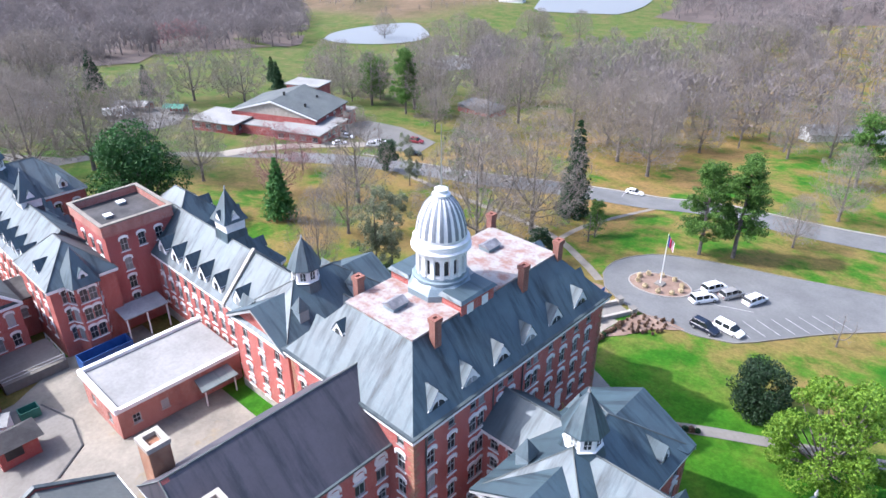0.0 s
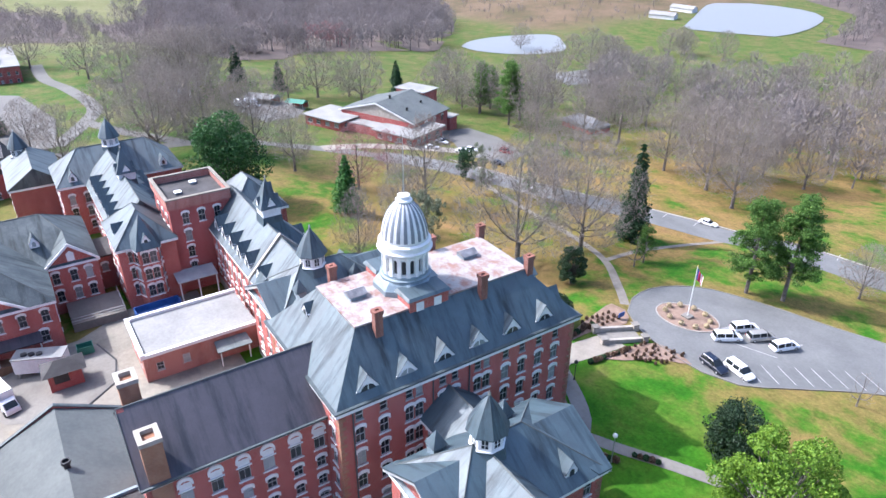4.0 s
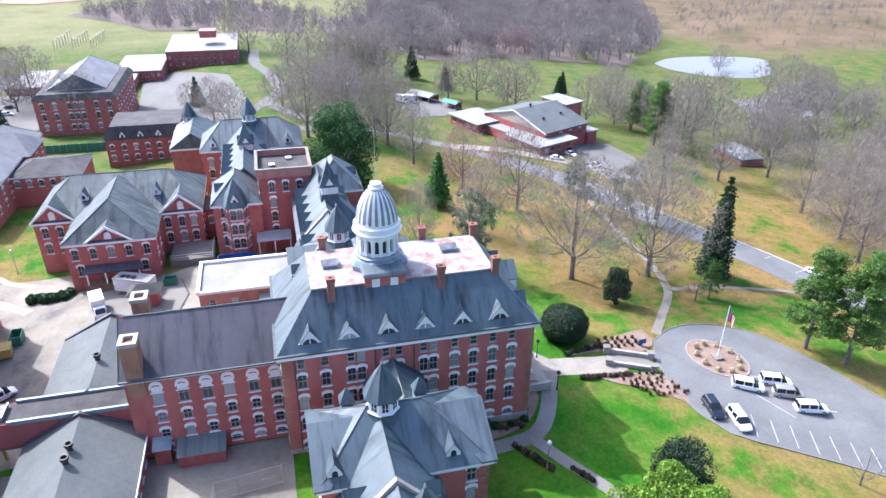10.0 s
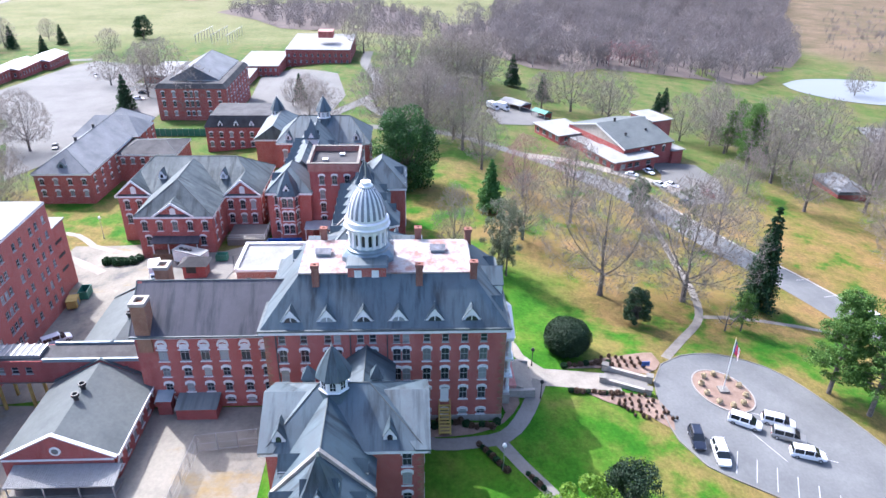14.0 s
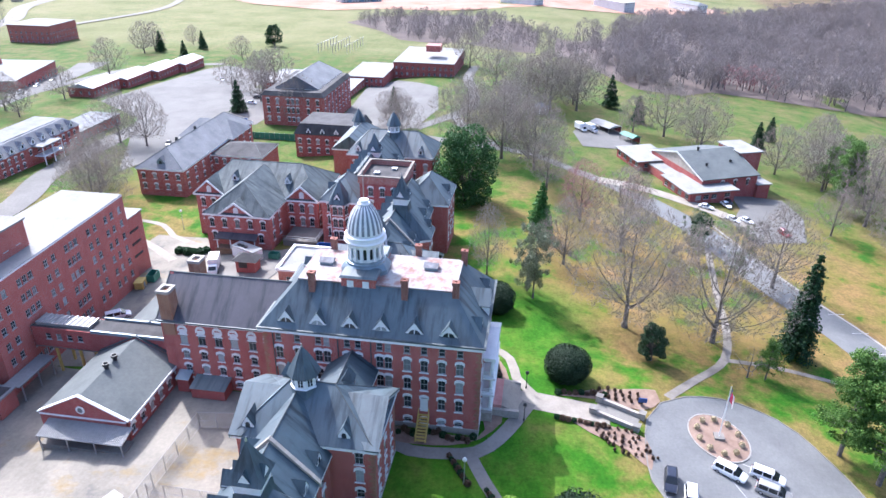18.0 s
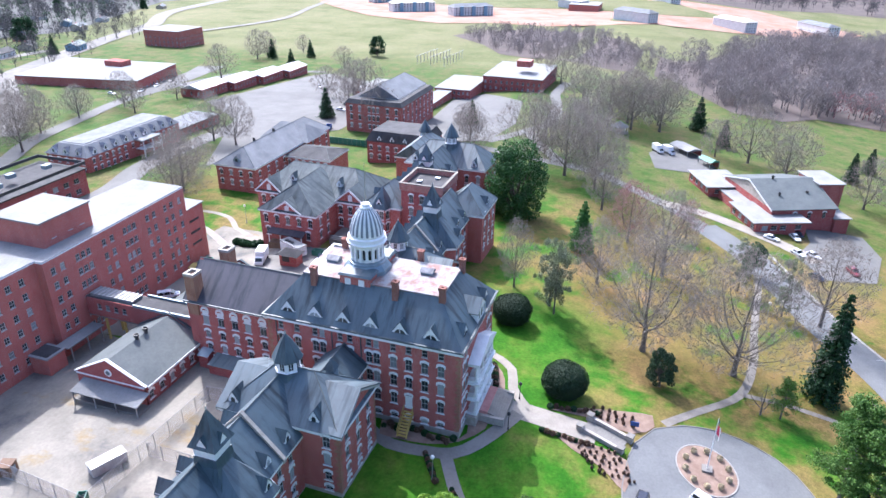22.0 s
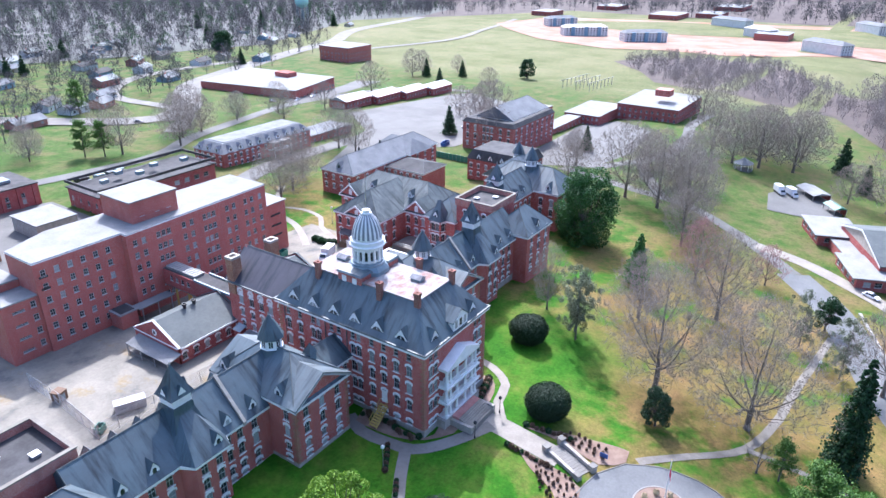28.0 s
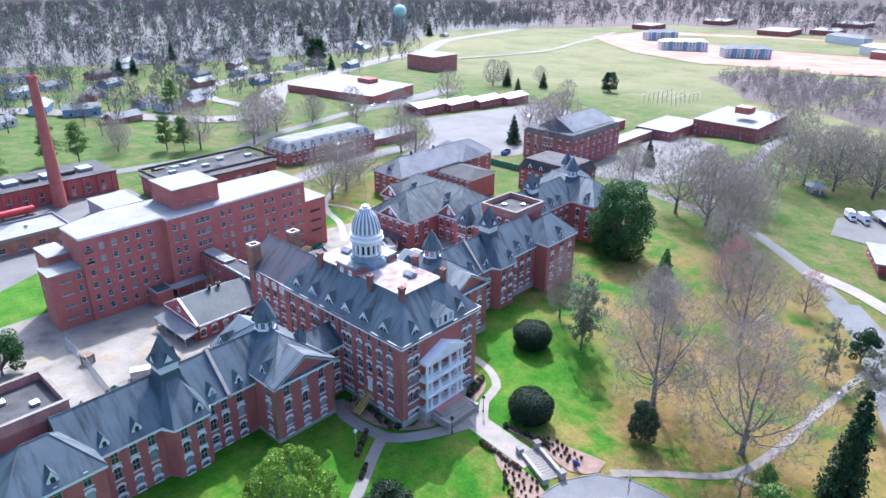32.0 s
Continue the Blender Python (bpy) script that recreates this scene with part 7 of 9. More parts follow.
# school and other flat blocks along the town road
sc = flat_block("school", "broad low brick school with a white roof", [(-249.0, -182.0), (-296.0, -194.0), (-288.0, -268.0), (-236.0, -253.0)], 7.0, BRICK, ROOF_WHITE, {0: [(12, [(1.4, "strip")])], 3: [(10, [(1.4, "strip")])]})
part("roof_box", boxes((-284.0, -228.0, land(-262, -206) + 5.0, -276.0, -216.0, land(-262, -206) + 8.6)), BRICK, sc)
flat_block("office_block", "three-storey plain brick block with a pale roof", rect(-428.0, -304.0, -398.0, -272.0), 13.0, BRICK_NEW, ROOF_WHITE, {1: [(8, THREE)], 2: [(10, THREE)]})
# gymnasium
zg = -10.6
GU, GV = Vector((0.914, 0.407)), Vector((-0.407, 0.914))


def gp(u, v):
    return (-182.2 + GU.x * u + GV.x * v, 114.0 + GU.y * u + GV.y * v)


def gquad(u0, v0, u1, v1):
    return [gp(u0, v0), gp(u1, v0), gp(u1, v1), gp(u0, v1)]


gy = block("gymnasium", "brick gymnasium with a grey gabled roof", "building", gquad(-20.0, 8.4, 11.6, 30.0), zg - 2, -5.2, BRICK_DARK, {1: [([8, 13, 18], [(-8.6, "tall")])], 2: [(5, [(-8.6, "tall")])]}, simple=True)
for s_ in (-1, 1):
    um = -4.2 + s_ * 16.6
    part("roof", hull(bmesh.new(), [(*gp(-4.2, 8.0), -0.7), (*gp(-4.2, 30.4), -0.7), (*gp(um, 8.0), -5.3), (*gp(um, 30.4), -5.3), (*gp(-4.2, 8.0), -0.45), (*gp(-4.2, 30.4), -0.45), (*gp(um, 8.0), -5.05), (*gp(um, 30.4), -5.05)]), ROOF_SMOOTH, gy)
for v in (8.45, 29.9):
    part("gable", hull(bmesh.new(), [(*gp(-20, v), -5.2), (*gp(11.6, v), -5.2), (*gp(-4.2, v), -0.75), (*gp(-20, v + 0.1), -5.2), (*gp(11.6, v + 0.1), -5.2), (*gp(-4.2, v + 0.1), -0.75)]), STONE, gy)
    vo = v + (0.5 if v > 20 else -0.5)
    part("fascia", hull(hull(bmesh.new(), [(*gp(-20.8, vo), -5.6), (*gp(-20.8, vo), -5.1), (*gp(-4.2, vo), -0.9), (*gp(-4.2, vo), -0.4), (*gp(-20.8, vo + 0.08), -5.6), (*gp(-4.2, vo + 0.08), -0.4)]), [(*gp(12.4, vo), -5.6), (*gp(12.4, vo), -5.1), (*gp(-4.2, vo), -0.9), (*gp(-4.2, vo), -0.4), (*gp(12.4, vo + 0.08), -5.6), (*gp(-4.2, vo + 0.08), -0.4)]), WHITE, gy)
for u, v in ((5.0, 14.0), (4.0, 24.0), (-3.8, 16.0)):
    roof_ventilator(*gp(u, v), -3.0 if u > 0 else -0.4)
flat_block("sports_hall", "low brick gymnasium front with a white overhanging roof", gquad(1.0, 0.8, 17.2, 17.6), 3.6, BRICK_DARK, ROOF_WHITE, {1: [([3, 6, 9, 14], [(1.2, "strip")])], 0: [(4, [(1.2, "strip")])]}, 1.0, z=zg - 0.2)
flat_block("gymnasium_wing", "low wing with a white roof and deep eaves", gquad(-29.6, -0.4, -13.0, 12.6), 3.4, BRICK_DARK, ROOF_WHITE, {1: [([3, 7], [(1.2, "strip")])], 0: [(4, [(1.2, "strip")])]}, 1.0, z=zg + 0.4)
flat_block("gymnasium_link", "low link with a white roof", gquad(-12.9, 3.0, 0.9, 8.3), 3.0, BRICK_DARK, ROOF_WHITE, None, 0.2, z=zg)
flat_block("gymnasium_tower", "taller brick stage house with a white roof", gquad(-11.4, 30.1, 1.4, 38.4), 9.4, BRICK, ROOF_WHITE, None, 0.6, z=zg)
flat_block("gymnasium_porch", "small side room of the gymnasium", gquad(5.0, 30.1, 12.6, 35.0), 3.4, BRICK_DARK, ROOF_WHITE, None, 0.6, z=zg - 1.5)
for i, (x, y, L, w) in enumerate(((-249.0, 99.8, 13.0, 7.5), (-235.0, 109.0, 8.0, 5.0))):
    z = land(x, y)
    s = thing("open_shed", "open shed with a white roof by the lot", "shed", (x, y, z), "open sheds")
    m = Matrix.Translation((x, y, z)) @ Matrix.Rotation(0.65, 4, "Z")
    bm = hull(bmesh.new(), [m @ Vector(p) for p in ((-L / 2, -w / 2, 2.6), (L / 2, -w / 2, 2.6), (-L / 2, w / 2, 2.6), (L / 2, w / 2, 2.6), (-L / 2, 0, 3.6), (L / 2, 0, 3.6))])
    part("roof", bm, ROOF_WHITE if i == 0 else GREEN_METAL, s)
    for a in (-L / 2 + 0.4, 0, L / 2 - 0.4):
        for b in (-w / 2 + 0.3, w / 2 - 0.3):
            part("post", box(bmesh.new(), a - 0.1, b - 0.1, -0.5, a + 0.1, b + 0.1, 2.62, m), STEEL, s)
    part("back", box(bmesh.new(), -L / 2 + 0.5, w / 2 - 0.2, 0, L / 2 - 0.5, w / 2 - 0.1, 2.6, m), BRICK_DARK, s)
gz = thing("gazebo", "small grey eight-sided gazebo on the lawn", "gazebo", (-259.0, 71.0, land(-259, 71)))
zz = land(-259, 71)
part("roof", lathe(bmesh.new(), [(4.2, zz + 2.7), (4.2, zz + 2.85), (1.6, zz + 4.1), (1.3, zz + 4.3), (0.1, zz + 5.2)], 8, -259, 71), ROOF_GREY, gz)
for i in range(8):
    part("post", lathe(bmesh.new(), [(0.12, zz - 0.3), (0.12, zz + 2.75)], 6, -259 + 3.7 * math.cos(i * math.pi / 4), 71 + 3.7 * math.sin(i * math.pi / 4)), WHITE, gz)
part("floor", lathe(bmesh.new(), [(3.9, zz - 0.4), (3.9, zz + 0.3)], 8, -259, 71), CONCRETE, gz)
# brick cabin in the park
cb2 = flat_block("park_house", "small dark brick house with a shingle roof in the park", rect(-176.0, 196.0, -160.0, 206.0), 3.0, BRICK_DARK, ROOF_GREY)
roof_hip(cb2, -176.0, 196.0, -160.0, 206.0, land(-160, 206) + 3.4, land(-160, 206) + 5.6, "x", 4, 4, ROOF_GREY, trim=False)

# green screen fence behind the cottages
gs = thing("screen_fence", "long green screen fence behind the cottages", "fence", (-194.0, -30.0, land(-194, -30)))
for i in range(16):
    y = -47.0 + i * 2.0
    z = land(-194, y)
    part("panel", boxes((-194.05, y, z - 0.3, -193.95, y + 1.94, z + 2.6)), GREEN_METAL, gs)
    part("post", boxes((-194.1, y - 0.06, z - 0.3, -193.9, y, z + 2.8)), STEEL, gs)
# curving walks west of the cottage
ribbon("path", [(-122.0, -60.0), (-112.0, -52.0), (-104.0, -45.0), (-99.0, -36.0), (-96.5, -28.0), (-91.0, -19.0), (-86.0, -12.5)], 2.2, WALKWAY, "curving pale walk beside the cottage", "walk", 0.12, 3.0)
ribbon("path", [(-104.0, -45.0), (-108.0, -36.0), (-106.0, -26.0), (-100.0, -20.0), (-96.0, -12.0), (-93.0, -8.5)], 1.6, WALKWAY, "curving pale walk beside the cottage", "walk", 0.13, 3.0)

# ---------------------------------------------------------------- front steps, beds, flag, lamps
zt, zb = land(-46, 85) + 0.1, land(-43.5, 92) + 0.05
fs = thing("front_steps", "concrete stair from the walk down to the car park", "stairs", (-45.0, 88.5, zb))
d = Vector((2.6, 6.9, 0)).normalized()
s = Vector((d.y, -d.x, 0))
o = Vector((-46.4, 85.2, 0))
N_ST = 12
for i in range(N_ST):
    m = Matrix(((d.x, s.x, 0, o.x), (d.y, s.y, 0, o.y), (0, 0, 1, 0), (0, 0, 0, 1)))
    a, b = 7.2 * i / N_ST, 7.2 * (i + 1) / N_ST
    part("step", box(bmesh.new(), a, -1.4, zb - 1.0, b, 1.4, zt + (zb - zt) * (i + 1) / N_ST + 0.06, m), CONCRETE, fs)
for w in (-1.75, 1.75):
    bm = bmesh.new()
    hull(bm, [m @ Vector(p) for p in ((0, w - 0.28, zb - 1), (7.4, w - 0.28, zb - 1), (0, w + 0.28, zb - 1), (7.4, w + 0.28, zb - 1), (0, w - 0.28, zt + 0.75), (7.4, w - 0.28, zb + 0.75), (0, w + 0.28, zt + 0.75), (7.4, w + 0.28, zb + 0.75))])
    part("cheek_wall", bm, STONE, fs, "pale stone cheek wall")
    for a, z in ((0.0, zt), (7.4, zb)):
        part("pier", box(bmesh.new(), a - 0.5, w - 0.5, zb - 1.0, a + 0.5, w + 0.5, z + 1.05, m), STONE, fs)
        part("pier_cap", box(bmesh.new(), a - 0.6, w - 0.6, z + 1.05, a + 0.6, w + 0.6, z + 1.2, m), CONCRETE, fs)

drape("planting_bed", spline([(-42.5, 80.0), (-42.0, 87.0), (-40.5, 92.8), (-33.5, 93.0), (-37.0, 89.5), (-39.5, 84.0), (-42.5, 80.0)], 2.0)[:-1], MULCH, "red-brown mulch bed beside the steps", "flower bed", 0.13, 2.0)
drape("planting_bed", spline([(-47.8, 79.0), (-50.5, 84.0), (-52.5, 90.0), (-54.0, 96.0), (-51.0, 96.5), (-47.5, 93.0), (-48.4, 86.0), (-47.8, 79.0)], 2.0)[:-1], MULCH, "red-brown mulch bed north of the steps", "flower bed", 0.13, 2.0)
drape("planting_bed", spline([(-34.3, 53.0), (-31.0, 54.0), (-31.5, 62.0), (-34.0, 66.8), (-38.5, 69.8), (-40.5, 69.8), (-40.6, 66.5), (-34.4, 66.4), (-34.3, 53.0)], 2.0)[:-1], MULCH, "mulch bed along the foot of the main building", "flower bed", 0.13, 2.0)
drape("planting_bed", spline([(-48.5, 70.5), (-53.0, 69.5), (-56.5, 67.2), (-56.5, 64.0), (-54.1, 66.4), (-48.5, 66.5), (-48.5, 70.5)], 2.0)[:-1], MULCH, "mulch bed north of the porch", "flower bed", 0.13, 2.0)


def leaves(count, shape, size, seed, flat=0.0):
    """Many small leaf blades; shape(rng) gives a place and the way out of the crown."""
    rng = np.random.RandomState(seed)
    vs, fs_ = [], []
    for i in range(count):
        p, out = shape(rng)
        a = rng.normal(size=3) * 0.7 + np.array(out)
        a /= np.linalg.norm(a) + 1e-9
        b = np.cross(a, rng.normal(size=3))
        b /= np.linalg.norm(b) + 1e-9
        c = np.cross(a, b)
        w = size * rng.uniform(0.6, 1.3)
        k_ = len(vs)
        q = np.array(p)
        vs += [q - b * w * 0.5, q + c * w * 0.45 + a * w * 0.12, q + b * w * 0.6, q - c * w * 0.45 + a * w * 0.12]
        fs_.append((k_, k_ + 1, k_ + 2, k_ + 3))
    me = bpy.data.meshes.new("crown")
    me.from_pydata([tuple(v) for v in vs], [], fs_)
    return me


def lumpy(rx, ry, rz, seed, cz=0.0, lump=0.18, low=-0.9):
    """Places on an uneven rounded crown."""
    def f(rng):
        while True:
            d_ = rng.normal(size=3)
            d_ /= np.linalg.norm(d_)
            if d_[2] > low:
                break
        k_ = 1 + lump * noise.noise(Vector((d_[0] * 2.2 + seed, d_[1] * 2.2, d_[2] * 2.2))) + 0.5 * lump * noise.noise(Vector((d_[0] * 5 + seed, d_[1] * 5, d_[2] * 5)))
        k_ *= rng.uniform(0.86, 1.0)
        return (d_[0] * rx * k_, d_[1] * ry * k_, cz + d_[2] * rz * k_), d_
    return f


SHRUB_ME = []
for i, (mt, n, r, h) in enumerate(((LEAF_SHRUB, 260, 0.5, 0.5), (LEAF_SHRUB, 260, 0.4, 0.6), (LEAF_DARK, 260, 0.5, 0.45), (mottled("dry ornamental grass", (0.42, 0.34, 0.20), (0.55, 0.46, 0.30), 2.0, 0.9, 6.0, bmp=0), 260, 0.55, 0.6))):
    me = leaves(n, lumpy(r, r, h, i, h * 0.7), 0.26, 40 + i)
    me.materials.append(mt)
    SHRUB_ME.append(me)


def shrub(x, y, k_, s, label, lift=0.1):
    ob = tagged(new("shrub", SHRUB_ME[k_]), label, "shrub", "shrubs")
    ob.matrix_basis = Matrix.Translation((x, y, land(x, y) + lift)) @ Matrix.Rotation((x * 7 + y * 3) % 6.28, 4, "Z") @ Matrix.Scale(s, 4)


rng = random.Random(5)
for i in range(9):
    shrub(-41.8 + 0.05 * i + rng.uniform(-0.2, 0.2), 78.6 + i * 0.95, 2 if i % 3 == 0 else 0, rng.uniform(0.7, 1.0), "small round shrub along the front walk")
    shrub(-48.4 - 0.18 * i + rng.uniform(-0.2, 0.2), 78.8 + i * 1.0, 2 if i % 4 == 0 else 0, rng.uniform(0.7, 1.1), "small round shrub along the front walk")
for r_ in range(5):
    for i in range(7):
        shrub(-41.2 + r_ * 1.25 + rng.uniform(-0.3, 0.3), 83.8 + r_ * 0.9 + i * 1.15 + rng.uniform(-0.3, 0.3), 1, rng.uniform(0.45, 0.75), "red-brown shrub in rows on the mulch bank")
for r_ in range(3):
    for i in range(6):
        shrub(-49.2 - r_ * 1.2 + rng.uniform(-0.3, 0.3), 86.0 + i * 1.3 + rng.uniform(-0.3, 0.3), 1, rng.uniform(0.45, 0.75), "red-brown shrub in rows on the mulch bank")
for i in range(10):
    a = math.tau * i / 10
    shrub(-44.0 + 4.1 * math.cos(a), 105.0 + 3.5 * math.sin(a), 3, 0.85, "tuft of dry ornamental grass in the round bed", 0.15)
for i in range(16):
    shrub(-33.2 + rng.uniform(-0.7, 0.8), 54.0 + i * 0.78, (2, 0, 1)[i % 3], rng.uniform(0.8, 1.4), "low shrub at the foot of the brick wall")
for i in range(9):
    shrub(-49.5 - i * 0.8, 68.6 - (i * 0.25), (2, 0)[i % 2], rng.uniform(0.9, 1.5), "low shrub beside the porch")
for i in range(14):
    shrub(-29.2 + i * 0.62, 62.6 + i * 0.42 + (2.4 if i > 8 else 0.0), (0, 2)[i % 2], rng.uniform(0.7, 1.0), "low shrub along the side walk")
for i in range(10):
    shrub(-90.5 + rng.uniform(-1, 1), -13.0 + i * 0.75, 2, rng.uniform(1.4, 2.2), "dark clipped shrub by the cottage wall")

fp = thing("flagpole", "white flagpole with a red, white and blue flag hanging limp", "flagpole", (-44.0, 105.0, land(-44, 105)))
zf = land(-44, 105) + 0.1
part("plinth", boxes((-44.8, 104.2, zf - 0.4, -43.2, 105.8, zf + 0.4)), CONCRETE, fp)
part("pole", lathe(bmesh.new(), [(0.1, zf + 0.3), (0.08, zf + 5.0), (0.05, zf + 10.5)], 8, -44.0, 105.0), WHITE, fp)
part("ball", lathe(bmesh.new(), [(0.03, zf + 10.5), (0.13, zf + 10.6), (0.03, zf + 10.75)], 8, -44.0, 105.0), YELLOW, fp)
FLAG_RED = mottled("red cloth", (0.5, 0.03, 0.07), (0.6, 0.05, 0.1), 2.0, 0.8, 8.0, bmp=0)
FLAG_BLUE = mottled("blue cloth", (0.03, 0.04, 0.2), (0.04, 0.06, 0.28), 2.0, 0.8, 8.0, bmp=0)
for i in range(7):  # folds of the cloth, each a stripe
    bm = bmesh.new()
    u0, u1 = 0.1 + i * 0.22, 0.1 + (i + 1) * 0.22
    rows_ = []
    for k_ in range(9):
        f_ = k_ / 8
        rows_.append([bm.verts.new((-44.0 + u * 0.7, 105.0 + u * 0.35 + 0.12 * math.sin(u * 6 + f_ * 2), zf + 10.2 - f_ * 1.9 - u * 0.9)) for u in (u0, u1)])
    for a, b in zip(rows_, rows_[1:]):
        bm.faces.new((a[0], a[1], b[1], b[0]))
    part("stripe", bm, (FLAG_RED if i % 2 else WHITE) if i > 2 else (FLAG_BLUE if i < 2 else FLAG_RED), fp)
lamp_post(-24.5, 65.4), lamp_post(-104.6, 119.4, 5.0), lamp_post(-104.5, -19.4, 5.0)
sg = thing("sign_board", "blue sign board on a short post by the walk", "sign", (-49.2, 93.2, land(-49.2, 93.2)))
zs = land(-49.2, 93.2)
part("post", boxes((-49.35, 93.1, zs - 0.3, -49.2, 93.3, zs + 0.7)), BLACK, sg)
part("board", boxes((-49.1, 92.5, zs + 0.6, -49.0, 93.9, zs + 1.5)), BLUE_METAL, sg)

# bay lines on the asphalt
for i in range(9):
    x, y = -26.6 + i * 1.55, 96.6 + i * 2.3
    ribbon("marking", [(x, y), (x - 4.6, y + 2.2)], 0.14, PAINTLINE, "worn white bay line", "road marking", 0.1, 2.0)
for i in range(4):
    x, y = -38.6 + i * 2.9, 107.5 + i * 1.2
    ribbon("marking", [(x, y), (x + 1.6, y + 5.0)], 0.14, PAINTLINE, "worn white bay line", "road marking", 0.1, 2.0)
ribbon("marking", [(-38.0, 103.5), (-28.0, 108.0)], 0.16, PAINTLINE, "worn white lane line", "road marking", 0.1, 2.0)
for i in range(9):
    t0 = i / 9
    x, y = -100 + 70 * t0, 142.0 + 22.0 * t0
    ribbon("marking", [(x, y), (x - 1.5, y + 4.2)], 0.16, PAINTLINE, "worn white bay line", "road marking", 0.12, 2.0)


# ---------------------------------------------------------------- vehicles
def loft(bm, sections, ring):
    prev = None
    for sec in sections:
        cur = [bm.verts.new(p) for p in ring(sec)]
        if prev:
            for i in range(len(cur)):
                j = (i + 1) % len(cur)
                bm.faces.new((prev[i], prev[j], cur[j], cur[i]))
        else:
            bm.faces.new(cur[::-1])
        prev = cur
    bm.faces.new(prev)
    bmesh.ops.recalc_face_normals(bm, faces=bm.faces[:])
    return bm


def vehicle(kind, paint, label, name="car"):
    """A car or minivan along its x axis, front at +x, wheels on z = 0."""
    L, W, H = {"minivan": (5.0, 1.95, 1.75), "suv": (4.7, 1.9, 1.75), "sedan": (4.7, 1.8, 1.45)}[kind]
    ob = thing(name, label, "car", (0, 0, 0), "parked cars")
    hood = H * 0.58

    def body_ring(sec):
        x, w, zb_, zt_ = sec
        return [(x, -w / 2, zb_ + 0.12), (x, -w / 2 + 0.1, zb_), (x, w / 2 - 0.1, zb_), (x, w / 2, zb_ + 0.12), (x, w / 2, zt_ - 0.15), (x, w / 2 - 0.12, zt_), (x, -w / 2 + 0.12, zt_), (x, -w / 2, zt_ - 0.15)]
    part("body", loft(bmesh.new(), [(-L / 2, W * 0.9, 0.35, hood - 0.1), (-L / 2 + 0.2, W, 0.25, hood + 0.03), (-0.2, W, 0.22, hood + 0.05), (L / 2 - 1.1, W, 0.22, hood), (L / 2 - 0.25, W * 0.96, 0.25, hood - 0.22), (L / 2, W * 0.82, 0.35, hood - 0.35)], body_ring), paint, ob, shade=False)
    back = {"minivan": -L / 2 + 0.12, "suv": -L / 2 + 0.15, "sedan": -L / 2 + 0.75}[kind]
    front = {"minivan": L / 2 - 0.95, "suv": L / 2 - 1.25, "sedan": L / 2 - 1.35}[kind]

    z0_, z1_ = hood + 0.02, H
    bm = bmesh.new()
    hull(bm, [(back, sy * (W / 2 - 0.08), z0_) for sy in (-1, 1)] + [(front, sy * (W / 2 - 0.08), z0_) for sy in (-1, 1)] + [(back + 0.3, sy * (W / 2 - 0.26), z1_ - 0.06) for sy in (-1, 1)] + [(front - 0.85, sy * (W / 2 - 0.26), z1_ - 0.06) for sy in (-1, 1)])
    part("glazing", bm, CARGLASS, ob, "dark glass")
    part("roof", hull(bmesh.new(), [(back + 0.18, sy * (W / 2 - 0.24), z1_ - 0.1) for sy in (-1, 1)] + [(front - 0.78, sy * (W / 2 - 0.24), z1_ - 0.1) for sy in (-1, 1)] + [(back + 0.4, sy * (W / 2 - 0.36), z1_) for sy in (-1, 1)] + [(front - 1.0, sy * (W / 2 - 0.36), z1_) for sy in (-1, 1)]), paint, ob)
    for x in (back + 0.22, (back + front) / 2 - 0.35, front - 1.0):
        for sy in (-1, 1):
            part("pillar", hull(bmesh.new(), [(x - 0.06, sy * (W / 2 - 0.06), z0_), (x + 0.08, sy * (W / 2 - 0.06), z0_), (x - 0.04, sy * (W / 2 - 0.235), z1_ - 0.06), (x + 0.08, sy * (W / 2 - 0.235), z1_ - 0.06), (x - 0.06, sy * (W / 2 - 0.1), z0_), (x + 0.08, sy * (W / 2 - 0.27), z1_ - 0.06)]), paint, ob)
    for x in (-L / 2 + 0.9, L / 2 - 0.9):
        for sy in (-1, 1):
            w = part("wheel", tube(bmesh.new(), (x, sy * (W / 2 - 0.2), 0.33), (x, sy * (W / 2 + 0.01), 0.33), 0.33, 0.33, 14), RUBBER, ob)
            r_ = part("rim", tube(bmesh.new(), (x, sy * (W / 2), 0.33), (x, sy * (W / 2 + 0.025), 0.33), 0.2, 0.18, 10), STEEL, ob)
            r_.parent, r_.matrix_parent_inverse = w, Matrix()
    for sy in (-1, 1):
        part("headlight", boxes((L / 2 - 0.2, sy * W * 0.33 - 0.18, hood - 0.5, L / 2 - 0.03, sy * W * 0.33 + 0.18, hood - 0.33)), STEEL, ob)
        part("taillight", boxes((-L / 2 - 0.02, sy * W * 0.36 - 0.1, hood - 0.35, -L / 2 + 0.1, sy * W * 0.36 + 0.1, hood - 0.05)), CAR_RED, ob)
        part("mirror", boxes((front - 0.75, min(sy * W / 2, sy * (W / 2 + 0.18)), hood + 0.05, front - 0.6, max(sy * W / 2, sy * (W / 2 + 0.18)), hood + 0.2)), BLACK, ob)
    return ob


def put(ob, x, y, deg, lift=0.12):
    ob.matrix_basis = Matrix.Translation((x, y, land(x, y) + lift)) @ Matrix.Rotation(radians(deg), 4, "Z")
    return ob


def put_copy(ob, x, y, deg, label="", lift=0.12):
    c = copy_thing(ob, Matrix.Translation((x, y, land(x, y) + lift)) @ Matrix.Rotation(radians(deg), 4, "Z"))
    if label:
        c["label"] = label
    return c


